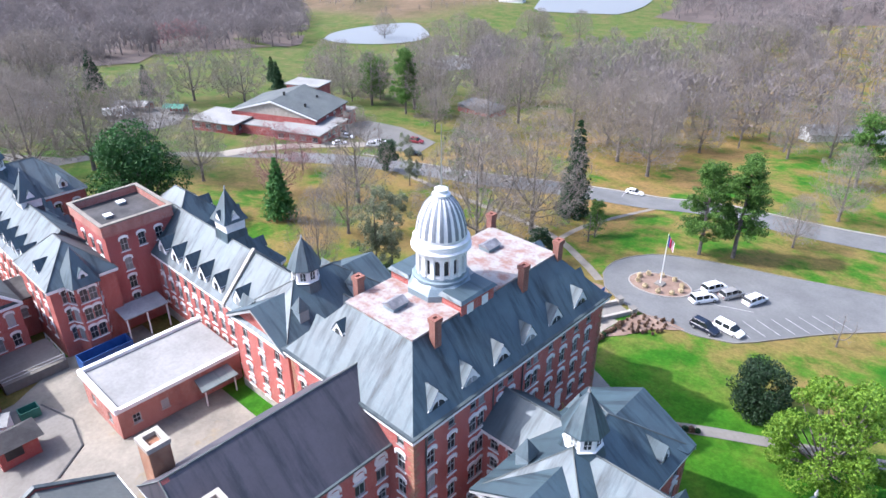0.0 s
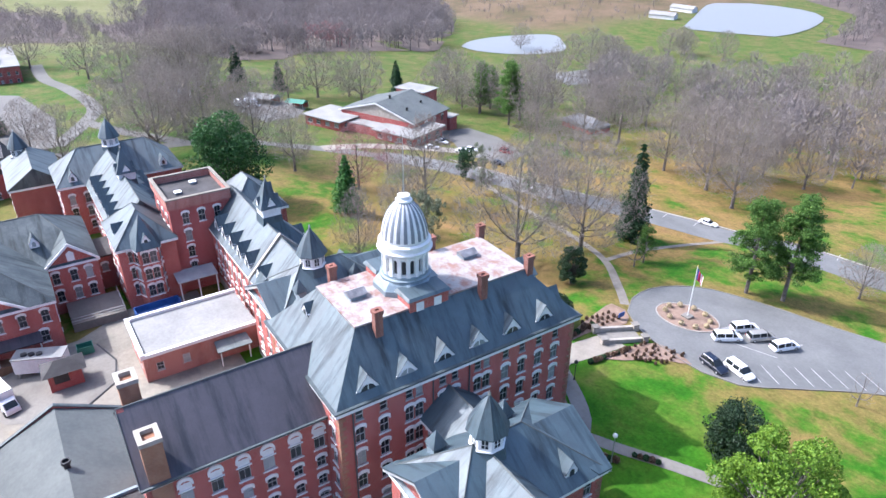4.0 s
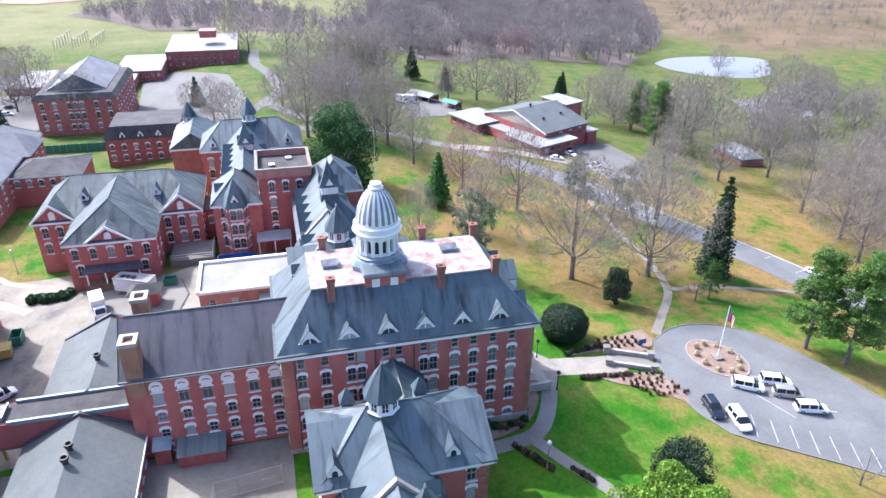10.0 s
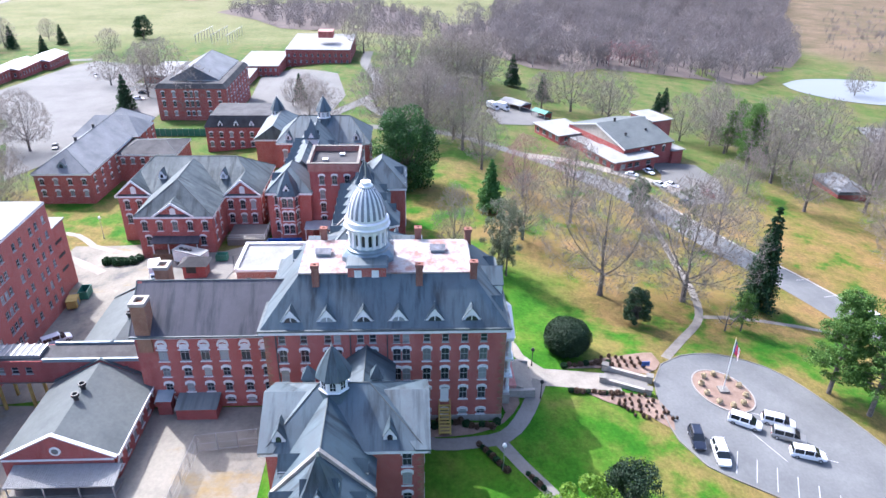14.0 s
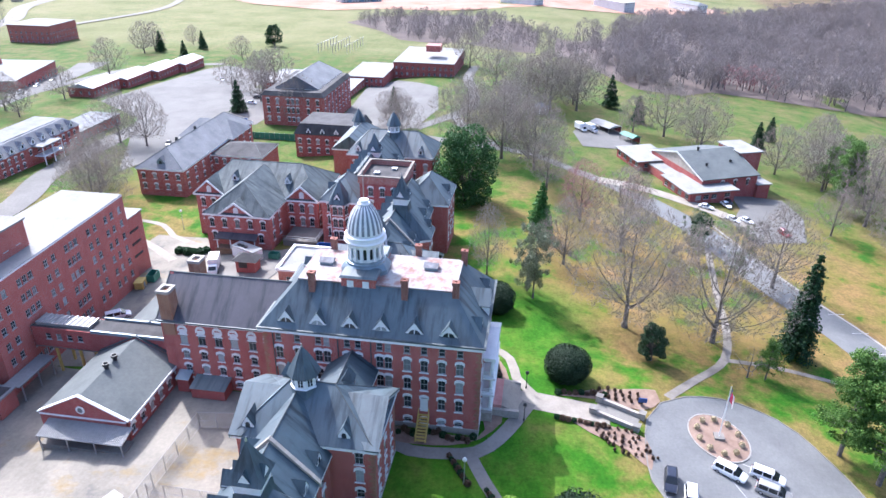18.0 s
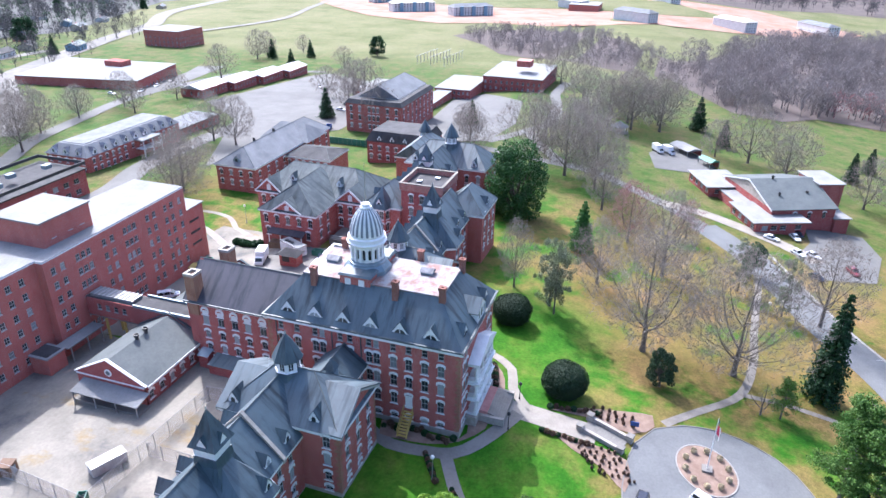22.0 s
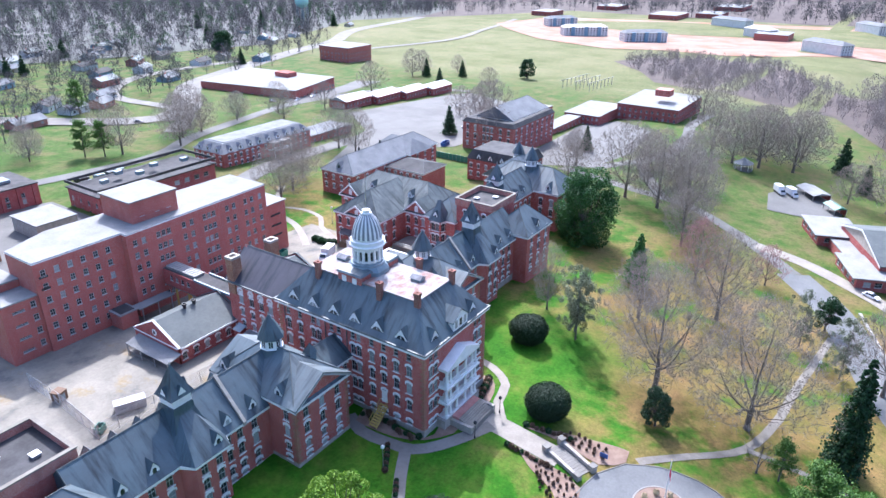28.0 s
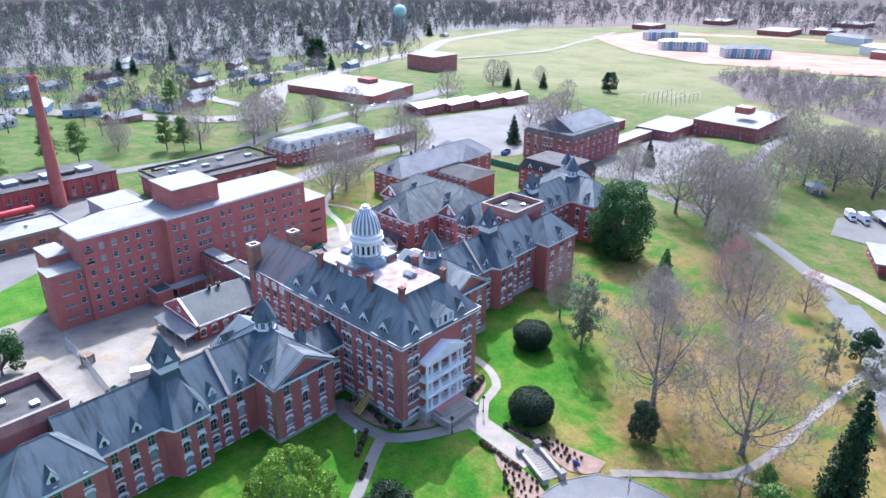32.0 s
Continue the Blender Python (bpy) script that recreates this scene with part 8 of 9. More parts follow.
van_w = put(vehicle("minivan", CAR_WHITE, "white minivan parked on the asphalt"), -28.4, 97.9, -8)
put(vehicle("suv", CAR_BLACK, "dark blue utility car parked beside a white minivan"), -31.3, 95.4, -8)
put_copy(van_w, -35.7, 104.9, 58), put_copy(van_w, -36.2, 110.6, 66)
put(vehicle("minivan", CAR_SILVER, "silver minivan parked between white ones"), -33.0, 110.6, 66)
put_copy(van_w, -29.2, 111.7, 72)
sed_w = put(vehicle("sedan", CAR_WHITE, "white saloon car parked on the drive"), -75.5, 153.6, 15)
for x, y, a in ((-163.0, 126.2, 62), (-168.2, 133.6, 20), (-155.0, 132.8, 40), (-155.8, 137.0, 40)):
    put_copy(sed_w, x, y, a, "white car parked by the gymnasium", 0.25)
sed_k = put(vehicle("sedan", CAR_BLACK, "dark saloon car on the park drive"), -139.5, 135.6, 40)
put_copy(sed_k, -172.0, 134.8, 20, "dark car parked by the gymnasium", 0.25)
put(vehicle("suv", CAR_RED, "dark red car on the park drive"), -149.3, 146.5, 20, 0.25)
put_copy(van_w, -58.8, -9.6, 128, "white van parked along the ward block")
for x, y, a, k_ in ((-66.0, -75.5, 5, 0), (-92, -76.5, 4, 1), (-250, -62.0, 90, 0), (-262, -64.0, 95, 1), (-300, -100.0, 30, 0), (-178.0, -64.0, 20, 1), (-246.0, -178.0, 15, 0), (-262.0, -181.0, 15, 0), (-278.0, -184.0, 15, 1), (-234.0, -186.0, 80, 0), (-150.0, -190.0, 130, 1), (-205.0, -232.0, 60, 1), (-420.0, -352.0, 25, 1)):
    put_copy(sed_w if k_ == 0 else sed_k, x, y, a, "parked car on the grey lot", 0.3)


def box_truck(x, y, deg):
    ob = thing("box_truck", "white box truck parked in the back court", "truck", (0, 0, 0))
    part("box", boxes((-3.2, -1.15, 0.9, 0.9, 1.15, 3.2)), WHITE, ob)
    part("cab", hull(bmesh.new(), [(1.0, sy * 1.0, 0.5) for sy in (-1, 1)] + [(2.9, sy * 1.0, 0.5) for sy in (-1, 1)] + [(1.0, sy * 1.0, 2.1) for sy in (-1, 1)] + [(1.9, sy * 0.9, 2.1) for sy in (-1, 1)] + [(2.9, sy * 0.95, 1.2) for sy in (-1, 1)]), CAR_WHITE, ob)
    part("windscreen", hull(bmesh.new(), [(2.0, sy * 0.8, 2.02) for sy in (-1, 1)] + [(2.75, sy * 0.85, 1.38) for sy in (-1, 1)] + [(2.04, sy * 0.8, 2.06) for sy in (-1, 1)] + [(2.8, sy * 0.85, 1.4) for sy in (-1, 1)]), CARGLASS, ob)
    for wx in (-2.2, 2.1):
        for sy in (-1, 1):
            part("wheel", tube(bmesh.new(), (wx, sy * 0.8, 0.42), (wx, sy * 1.12, 0.42), 0.42, 0.42, 14), RUBBER, ob)
    part("chassis", boxes((-3.2, -0.5, 0.45, 2.6, 0.5, 0.9)), BLACK, ob)
    put(ob, x, y, deg, 0.1)
    return ob


bt = box_truck(-80.3, 1.0, 18)
put_copy(bt, -241.0, 93.4, 40, "white box truck parked by the open shed", 0.3)
put_copy(bt, -240.5, 89.0, 35, "white box truck parked by the open shed", 0.3)

# ---------------------------------------------------------------- trees


class Tubes:
    """Collects tapered limbs in one mesh."""

    def __init__(self):
        self.v, self.f = [], []

    def limb(self, a, b, ra, rb, seg):
        w = b - a
        L = np.linalg.norm(w) + 1e-9
        w = w / L
        u = np.cross(w, (0.3, 0.5, 0.81))
        u /= np.linalg.norm(u) + 1e-9
        q = np.cross(w, u)
        k_ = len(self.v)
        for p, r in ((a, ra), (b, rb)):
            for i in range(seg):
                t = math.tau * i / seg
                self.v.append(p + (u * math.cos(t) + q * math.sin(t)) * r)
        for i in range(seg):
            j = (i + 1) % seg
            self.f.append((k_ + i, k_ + j, k_ + seg + j, k_ + seg + i))

    def blade(self, a, b, ra, rb, r):
        """A flat twig: one thin pointed strip, turned at random."""
        w = b - a
        u = np.cross(w, r.normal(size=3))
        u /= np.linalg.norm(u) + 1e-9
        k_ = len(self.v)
        self.v += [a - u * (ra * 1.2 + rb * 0.4), a + u * (ra * 1.2 + rb * 0.4), b]
        self.f.append((k_, k_ + 1, k_ + 2))

    def mesh(self, name, mat):
        me = bpy.data.meshes.new(name)
        me.from_pydata([tuple(v) for v in self.v], [], self.f)
        me.materials.append(mat)
        return me


def bare_tree(seed, h, width, trunk_h, points, twig_n, thick=1.2):
    """A leafless tree that grows into a rounded crown. Trunk and limbs make one mesh, fine twigs another."""
    r = np.random.RandomState(seed)
    pts = []
    while len(pts) < points:
        f = r.rand()
        rad = width * math.sin(math.pi * min(1.0, f ** 0.9 * 0.84 + 0.13)) ** 0.7
        a, q = r.uniform(0, math.tau), math.sqrt(r.rand())
        lob = 1.0 + 0.22 * math.sin(3 * a + seed) + 0.12 * math.sin(5 * a + 4 * f + seed)
        pts.append((math.cos(a) * q * rad * lob, math.sin(a) * q * rad * lob, trunk_h + (h - trunk_h) * f))
    pts = np.array(pts)
    step, kill = h * 0.03, h * (0.034 if points > 1200 else 0.043 if points > 600 else 0.055)
    nodes, up_ = [np.array((0.0, 0.0, z)) for z in np.arange(0.0, trunk_h * 1.05, step)], []
    up_ = [i - 1 for i in range(len(nodes))]
    seen = len(nodes)
    near = np.full(len(pts), 1e9)
    who = np.zeros(len(pts), int)
    for i, n_ in enumerate(nodes):
        d = np.linalg.norm(pts - n_, axis=1)
        who[d < near], near = i, np.minimum(d, near)
    for _ in range(60):
        if not len(pts):
            break
        grown = len(nodes)
        for i in np.unique(who):
            v = pts[who == i] - nodes[i]
            v = (v / (np.linalg.norm(v, axis=1)[:, None] + 1e-9)).mean(0) + r.normal(size=3) * 0.07 + np.array((0, 0, 0.22))
            v /= np.linalg.norm(v) + 1e-9
            nodes.append(nodes[i] + v * step)
            up_.append(i)
        for i in range(grown, len(nodes)):
            d = np.linalg.norm(pts - nodes[i], axis=1)
            who[d < near], near = i, np.minimum(d, near)
        keep = near > kill
        pts, near, who = pts[keep], near[keep], who[keep]
    n = len(nodes)
    flow = np.zeros(n)
    kids = np.zeros(n, int)
    for i in range(n - 1, 0, -1):
        if not kids[i]:
            flow[i] = 1.0
        flow[up_[i]] += flow[i]
        kids[up_[i]] += 1
    top = flow[0]
    girth = h * 0.021 * (flow / top) ** 0.5
    wood, fine = Tubes(), Tubes()
    wood.limb(np.array((0, 0, -0.5)), np.array((0, 0, 0.8)), h * 0.034, h * 0.022, 9)
    for i in range(1, n):
        a, b = nodes[up_[i]], nodes[i]
        ra, rb = girth[i] if kids[up_[i]] > 1 and up_[i] > seen else girth[up_[i]], girth[i]
        if girth[i] > h * 0.0031:
            wood.limb(a, b, ra, rb, 8 if girth[i] > h * 0.012 else 5)
            continue
        fine.blade(a, b, max(min(ra, 0.05), 0.022 * thick), max(rb * 0.7, 0.017 * thick), r)
        d = (b - a) / np.linalg.norm(b - a)
        for _ in range(twig_n + (4 if not kids[i] else 0)):
            v = d * 0.8 + r.normal(size=3) * 0.45 + np.array((0, 0, 0.35))
            v /= np.linalg.norm(v)
            q = b + v * h * r.uniform(0.03, 0.065)
            fine.blade(b, q, 0.017 * thick, 0.01 * thick, r)
            w = v + r.normal(size=3) * 0.5
            fine.blade(q, q + w / np.linalg.norm(w) * h * r.uniform(0.02, 0.045), 0.012 * thick, 0.007 * thick, r)
            w = v + r.normal(size=3) * 0.6
            fine.blade((b + q) / 2, (b + q) / 2 + w / np.linalg.norm(w) * h * r.uniform(0.02, 0.04), 0.012 * thick, 0.007 * thick, r)
    return wood, fine


BARE = []
for sd, wd, th, pn, tw, mat in ((1, 10.2, 3.6, 1800, 1, TWIG), (2, 8.4, 3.4, 1500, 1, TWIG), (3, 10.6, 3.0, 1800, 1, TWIG), (4, 8.8, 4.2, 1500, 1, TWIG), (5, 9.0, 3.0, 1300, 1, TWIG_PINK), (6, 10.2, 3.0, 800, 1, TWIG), (7, 9.4, 2.8, 800, 1, TWIG), (8, 8.0, 4.0, 110, 0, TWIG)):
    w_, f_ = bare_tree(sd, 20.0, wd, th, pn, tw, 2.6 if sd in (6, 7) else 1.45)
    BARE.append((w_.mesh("trunk", BARK), f_.mesh("crown", mat)))


def tree_at(kind, x, y, h, label, sx=1.0, group="bare trees"):
    ob = thing("tree", label, "tree", (x, y, land(x, y)), group)
    s = h / 20.0
    m = Matrix.Rotation((x * 1.7 + y * 2.3) % 6.28, 4, "Z") @ Matrix.Diagonal((s * sx, s * sx, s, 1))
    for nm, me in (("trunk", BARE[kind][0]), ("crown", BARE[kind][1])):
        c = new(nm, me)
        c.parent = ob
        c.matrix_basis = m
    return ob


NEAR_TREES_A = [(-33.2, 144.5, 12, 1), (-77.7, 92.9, 27, 0), (-77.5, 110.9, 27, 2), (-89.5, 62.6, 17, 6), (-31.3, 171.0, 18, 1), (-103.0, 80.3, 17, 1), (-117.5, 95.3, 23, 1), (-81.5, 171.9, 24, 0), (-109.7, 131.9, 22, 3), (-134.7, 85.2, 18, 4), (-95.4, 179.3, 27, 2), (-109.9, -47.8, 21, 2), (-59.5, 221.8, 18, 0), (-147.6, 101.0, 12, 4), (-83.2, 210.6, 20, 2), (-154.5, 75.4, 18, 3), (-50.2, 233.1, 18, 2), (-97.8, 200.4, 25, 2), (-120.9, -53.5, 20, 0), (-114.8, 183.7, 22, 0), (-108.8, 196.2, 22, 2), (-96.4, 209.4, 17, 1), (-172.7, 70.8, 25, 2), (-134.6, -62.2, 18, 2)]
NEAR_TREES_B = [(-143.4, 175.0, 23, 1), (-81.6, 242.0, 19, 0), (-156.4, 162.4, 15, 3), (-181.5, 59.2, 27, 1), (-184.8, 68.5, 20, 2), (-185.6, 46.3, 27, 0), (-147.3, 197.4, 26, 3), (-190.0, 22.0, 18, 2), (-170.7, 177.9, 26, 1), (-205.4, 47.7, 20, 0), (-141.5, 225.7, 19, 2), (-81.7, -158.1, 14, 2), (-174.8, -70.6, 20, 0), (-111.1, -142.1, 21, 1), (-212.7, 15.4, 16, 3), (-117.8, 262.9, 22, 2), (-177.5, -82.8, 20, 2), (-87.1, -169.3, 14, 1), (-109.5, 275.7, 24, 0), (-134.8, -136.2, 22, 0), (-118.0, -168.0, 18, 1), (-146.0, -150.0, 20, 2), (-88.4, 313.1, 24, 0)]
NEAR_TREES = NEAR_TREES_A + NEAR_TREES_B
FAR_TREES_A = [(-207.8, 59.4, 20, 0), (-219.9, 59.2, 20, 0), (-189.1, 184.7, 26, 0), (-173.0, 212.1, 20, 1), (-191.2, 196.1, 27, 2), (-174.6, 224.0, 19, 0), (-230.0, 40.0, 16, 2), (-204.8, 176.1, 21, 1), (-168.7, 233.8, 18, 2), (-231.5, 6.2, 11, 1), (-222.0, -30.0, 20, 2), (-218.0, 162.9, 19, 1), (-215.0, 174.4, 14, 3), (-236.5, 138.1, 23, 2), (-149.4, 276.9, 19, 2), (-248.0, 60.0, 18, 2), (-203.5, 215.1, 25, 1), (-158.0, -152.0, 18, 1), (-229.5, 181.7, 22, 1), (-252.0, 112.0, 16, 0), (-252.3, 125.3, 25, 0), (-160.1, -163.2, 21, 0), (-250.9, 139.4, 15, 1), (-112.4, 322.3, 23, 0)]
FAR_TREES_B = [(-264.7, 65.2, 22, 1), (-208.8, 244.2, 19, 1), (-269.3, 75.4, 27, 2), (-173.5, 287.3, 21, 0), (-185.9, -159.9, 15, 2), (-182.1, 284.0, 19, 2), (-275.5, 53.6, 23, 2), (-251.1, 190.2, 20, 1), (-256.0, -60.0, 20, 0), (-278.7, 88.0, 27, 0), (-205.0, -146.0, 15, 0), (-280.5, 73.0, 24, 2), (-193.6, -168.3, 13, 1), (-269.3, -57.7, 23, 2), (-292.4, 64.2, 21, 0), (-291.9, 86.7, 21, 0), (-214.0, -160.0, 17, 2), (-99.5, -248.0, 13, 1), (-301.6, 73.0, 22, 3), (-300.9, 87.9, 24, 2), (-280.2, -69.1, 20, 0), (-240.0, -150.0, 15, 0), (-163.8, 346.1, 26, 2), (-280.0, -85.0, 16, 2)]
FAR_TREES_C = [(-318.5, 46.4, 23, 0), (-226.0, 310.0, 18, 0), (-240.0, 300.0, 18, 2), (-151.0, 385.4, 27, 0), (-108.8, 406.8, 23, 2), (-267.5, 312.3, 24, 1), (-137.2, 420.0, 27, 2), (-362.6, 27.3, 22, 0), (-298.5, -164.5, 20, 1), (-260.0, 338.8, 12, 2), (-273.8, 325.1, 22, 1), (-282.1, 315.5, 26, 1), (-274.6, 338.9, 16, 1), (-267.2, 349.4, 16, 3), (-381.5, 15.2, 22, 1), (-314.0, 330.0, 20, 0), (-372.0, -120.0, 14, 2), (-300.0, 356.0, 18, 3), (-272.2, 432.0, 20, 2), (-377.1, -190.0, 20, 1), (-390.0, -190.0, 18, 1), (-374.8, 337.5, 18, 1), (-307.6, 418.3, 19, 0), (-300.6, 427.1, 17, 0)]
FAR_TREES_D = [(-308.0, 433.0, 19, 2), (-423.5, -179.6, 13, 1)]
FAR_TREES = FAR_TREES_A + FAR_TREES_B + FAR_TREES_C + FAR_TREES_D
for x, y, h, k_ in NEAR_TREES:
    slim = k_ == 6
    tree_at(1 if slim else k_, x, y, h, "pink-budded bare tree by the drive" if k_ == 4 else "leafless upright oval tree on the lawn" if slim else "leafless spreading hardwood in the park", 0.62 if slim else 0.92)
for x, y, h, k_ in FAR_TREES:
    tree_at(4 if k_ == 4 else 5 + k_ % 2, x, y, h, "leafless grey tree on the outer lawns", 1.0)
for x, y, h in ((-14.5, 107.2, 6), (-65.5, 115.0, 7)):
    tree_at(7, x, y, h, "small leafless ornamental tree on the lawn", 1.1, "ornamental trees")


def leafy(name, label, x, y, wood, crown_me, mat, s=1.0, group="evergreens", turn=0.0, category="tree"):
    ob = thing(name, label, category, (x, y, land(x, y)), group)
    m = Matrix.Rotation(turn, 4, "Z") @ Matrix.Scale(s, 4)
    for nm, me in (("trunk", wood), ("crown", crown_me)):
        if me:
            c = new(nm, me)
            c.parent = ob
            c.matrix_basis = m
    return ob


def conifer_mesh(h, r, n, seed, size, start=0.12, power=0.8, droop=0.35, layers=16):
    """A pointed conifer: whorls of drooping sprays."""
    rg = np.random.RandomState(seed)
    sprays = []
    for L_ in range(layers):
        f = start + (1 - start) * (L_ + rg.uniform(-0.3, 0.3)) / layers
        k_ = max(5, int(11 * (1 - f) + 4))
        for i in range(k_):
            a = math.tau * (i + rg.uniform(-0.4, 0.4)) / k_
            sprays.append((f, a, r * max(0.05, (1 - f)) ** power * rg.uniform(0.75, 1.2)))

    def shape(rr):
        f, a, R = sprays[rr.randint(len(sprays))]
        t = rr.rand() ** 0.6
        p = np.array((math.cos(a) * R * t, math.sin(a) * R * t, f * h - R * t * droop))
        p += rr.normal(size=3) * R * 0.09
        return p, (math.cos(a) * 0.6, math.sin(a) * 0.6, 0.5)
    return leaves(n, shape, size, seed)


def stem(h, r):
    t = Tubes()
    t.limb(np.array((0, 0, -0.5)), np.array((0, 0, 1.0)), r * 1.4, r, 8)
    t.limb(np.array((0, 0, 1.0)), np.array((0, 0, h * 0.92)), r, r * 0.15, 8)
    return t.mesh("trunk", BARK)


def with_mat(me, m):
    me.materials.append(m)
    return me


fir = with_mat(conifer_mesh(24.0, 4.2, 9000, 3, 0.5, 0.08, 0.65, 0.5, 26), LEAF_DARK)
leafy("fir_tree", "tall dark green spire of a fir in the park", -77.5, 127.2, stem(24, 0.35), fir, LEAF_DARK)
LEAF_CONIFER = leaf_material("bright conifer needles", (0.035, 0.125, 0.03), (0.10, 0.235, 0.055))
green_con = with_mat(conifer_mesh(15.0, 4.0, 6000, 5, 0.5, 0.12, 0.8, 0.2, 18), LEAF_CONIFER)
dark_con = with_mat(conifer_mesh(15.0, 4.3, 5000, 6, 0.55, 0.1, 0.8, 0.25, 16), LEAF_DARK)
st15 = stem(15, 0.28)
leafy("conifer", "bright green pointed conifer on the lawn", -118.5, 74.0, st15, green_con, LEAF_CONIFER, 1.0)
for x, y, h in ((-297.0, 105.0, 17), (-272.7, 116.0, 13), (-274.0, 176.0, 12), (-253.6, 165.0, 13), (-386.4, -183.6, 14), (-233.4, -61.0, 15), (-240.0, 8.0, 12), (-355.0, -150.0, 13), (-403.0, -162.0, 13), (-327.0, -321.0, 14), (-175.0, -370.0, 14), (-187.0, -374.0, 14), (-571.0, -568.0, 22), (-499.0, -598.0, 20), (-661.0, -530.0, 20), (-420.0, -480.0, 18), (-250.0, -440.0, 16)):
    leafy("conifer", "dark pointed conifer on the far lawn", x, y, st15, dark_con, LEAF_DARK, h / 15.0, turn=x)


def pine_mesh(h, seed, n, r, size=0.3):
    """Needle clumps on level branches round a tall stem."""
    rg = np.random.RandomState(seed)
    t = Tubes()
    t.limb(np.array((0, 0, -0.5)), np.array((0, 0, h * 0.35)), h * 0.02, h * 0.016, 8)
    t.limb(np.array((0, 0, h * 0.35)), np.array((0.2, 0.1, h * 0.97)), h * 0.016, h * 0.004, 7)
    clumps = []
    for i in range(90):
        f = rg.uniform(0.24, 1.0)
        a = rg.uniform(0, math.tau)
        R = r * (1 - abs(f - 0.42) * 1.05) * rg.uniform(0.45, 1.0)
        tip = np.array((math.cos(a) * R, math.sin(a) * R, f * h + R * 0.1))
        t.limb(np.array((0, 0, f * h - R * 0.15)), tip, 0.07, 0.03, 4)
        clumps.append((tip, rg.uniform(0.7, 1.5) * r * 0.22))
        clumps.append((tip * np.array((0.6, 0.6, 1)) + rg.normal(size=3) * 0.4, rg.uniform(0.6, 1.2) * r * 0.2))

    def shape(rr):
        c, q = clumps[rr.randint(len(clumps))]
        d_ = rr.normal(size=3)
        d_ /= np.linalg.norm(d_)
        return c + d_ * q * np.array((1, 1, 0.55)) * rr.rand() ** 0.4, d_ + np.array((0, 0, 0.4))
    return t.mesh("trunk", BARK), leaves(n, shape, size, seed)


pw, pc_ = pine_mesh(20.0, 11, 26000, 5.2, 0.27)
with_mat(pc_, LEAF_PINE)
pw2, pc2 = pine_mesh(20.0, 12, 6500, 6.5, 0.46)  # lighter ones farther off
with_mat(pc2, LEAF_PINE)
leafy("pine_tree", "tall bright green pine beside the car park", -39.8, 128.4, pw, pc_, LEAF_PINE, 1.08)
leafy("pine_tree", "tall bright green pine beside the car park", -45.2, 124.4, pw, pc_, LEAF_PINE, 0.98, turn=2.0)
leafy("pine_tree", "green pine at the park's edge", -184.0, 175.1, pw, pc_, LEAF_PINE, 1.2, turn=1.0)
for x, y, s_ in ((-99.0, -149.0, 0.75), (-104.5, -144.0, 0.72), (-63.0, -151.0, 0.8), (-54.0, -156.0, 0.8), (-211.3, 186.5, 0.85), (-218.1, 187.0, 0.9), (-206.6, 178.0, 0.8), (-30.0, -140.0, 0.75), (-143.0, -230.0, 0.85), (-36.0, 205.0, 1.0), (-18.0, 190.0, 1.1), (-28.0, 222.0, 1.0), (-66.0, 118.5, 0.42)):
    leafy("pine_tree", "green pine near the edge of the grounds", x, y, pw2, pc2, LEAF_PINE, s_, turn=y)
def cedar(x, y, h, turn):
    ob = leafy("cedar_tree", "thin grey-green cedar, half bare", x, y, CEDAR_STEM, CEDAR, LEAF_CEDAR, h / 17.0, turn=turn)
    return ob


rgc = np.random.RandomState(8)
cl = [(np.array((rgc.normal() * 1.6, rgc.normal() * 1.6, rgc.uniform(2.8, 16.5))), rgc.uniform(0.5, 1.1)) for _ in range(74)]


def cedar_shape(rr):
    c, q = cl[rr.randint(len(cl))]
    d_ = rr.normal(size=3)
    d_ /= np.linalg.norm(d_)
    return c + d_ * q * np.array((1, 1, 1.3)) * rr.rand() ** 0.5, d_


CEDAR = with_mat(leaves(6500, cedar_shape, 0.27, 9), LEAF_CEDAR)
CEDAR_STEM = stem(17, 0.2)
for x, y, h, t in ((-84.6, 72.0, 17, 0.0), (-81.8, 73.4, 16, 1.2), (-110.5, 123.5, 15, 3.0), (-119.0, 114.0, 14, 4.0)):
    cedar(x, y, h, t)


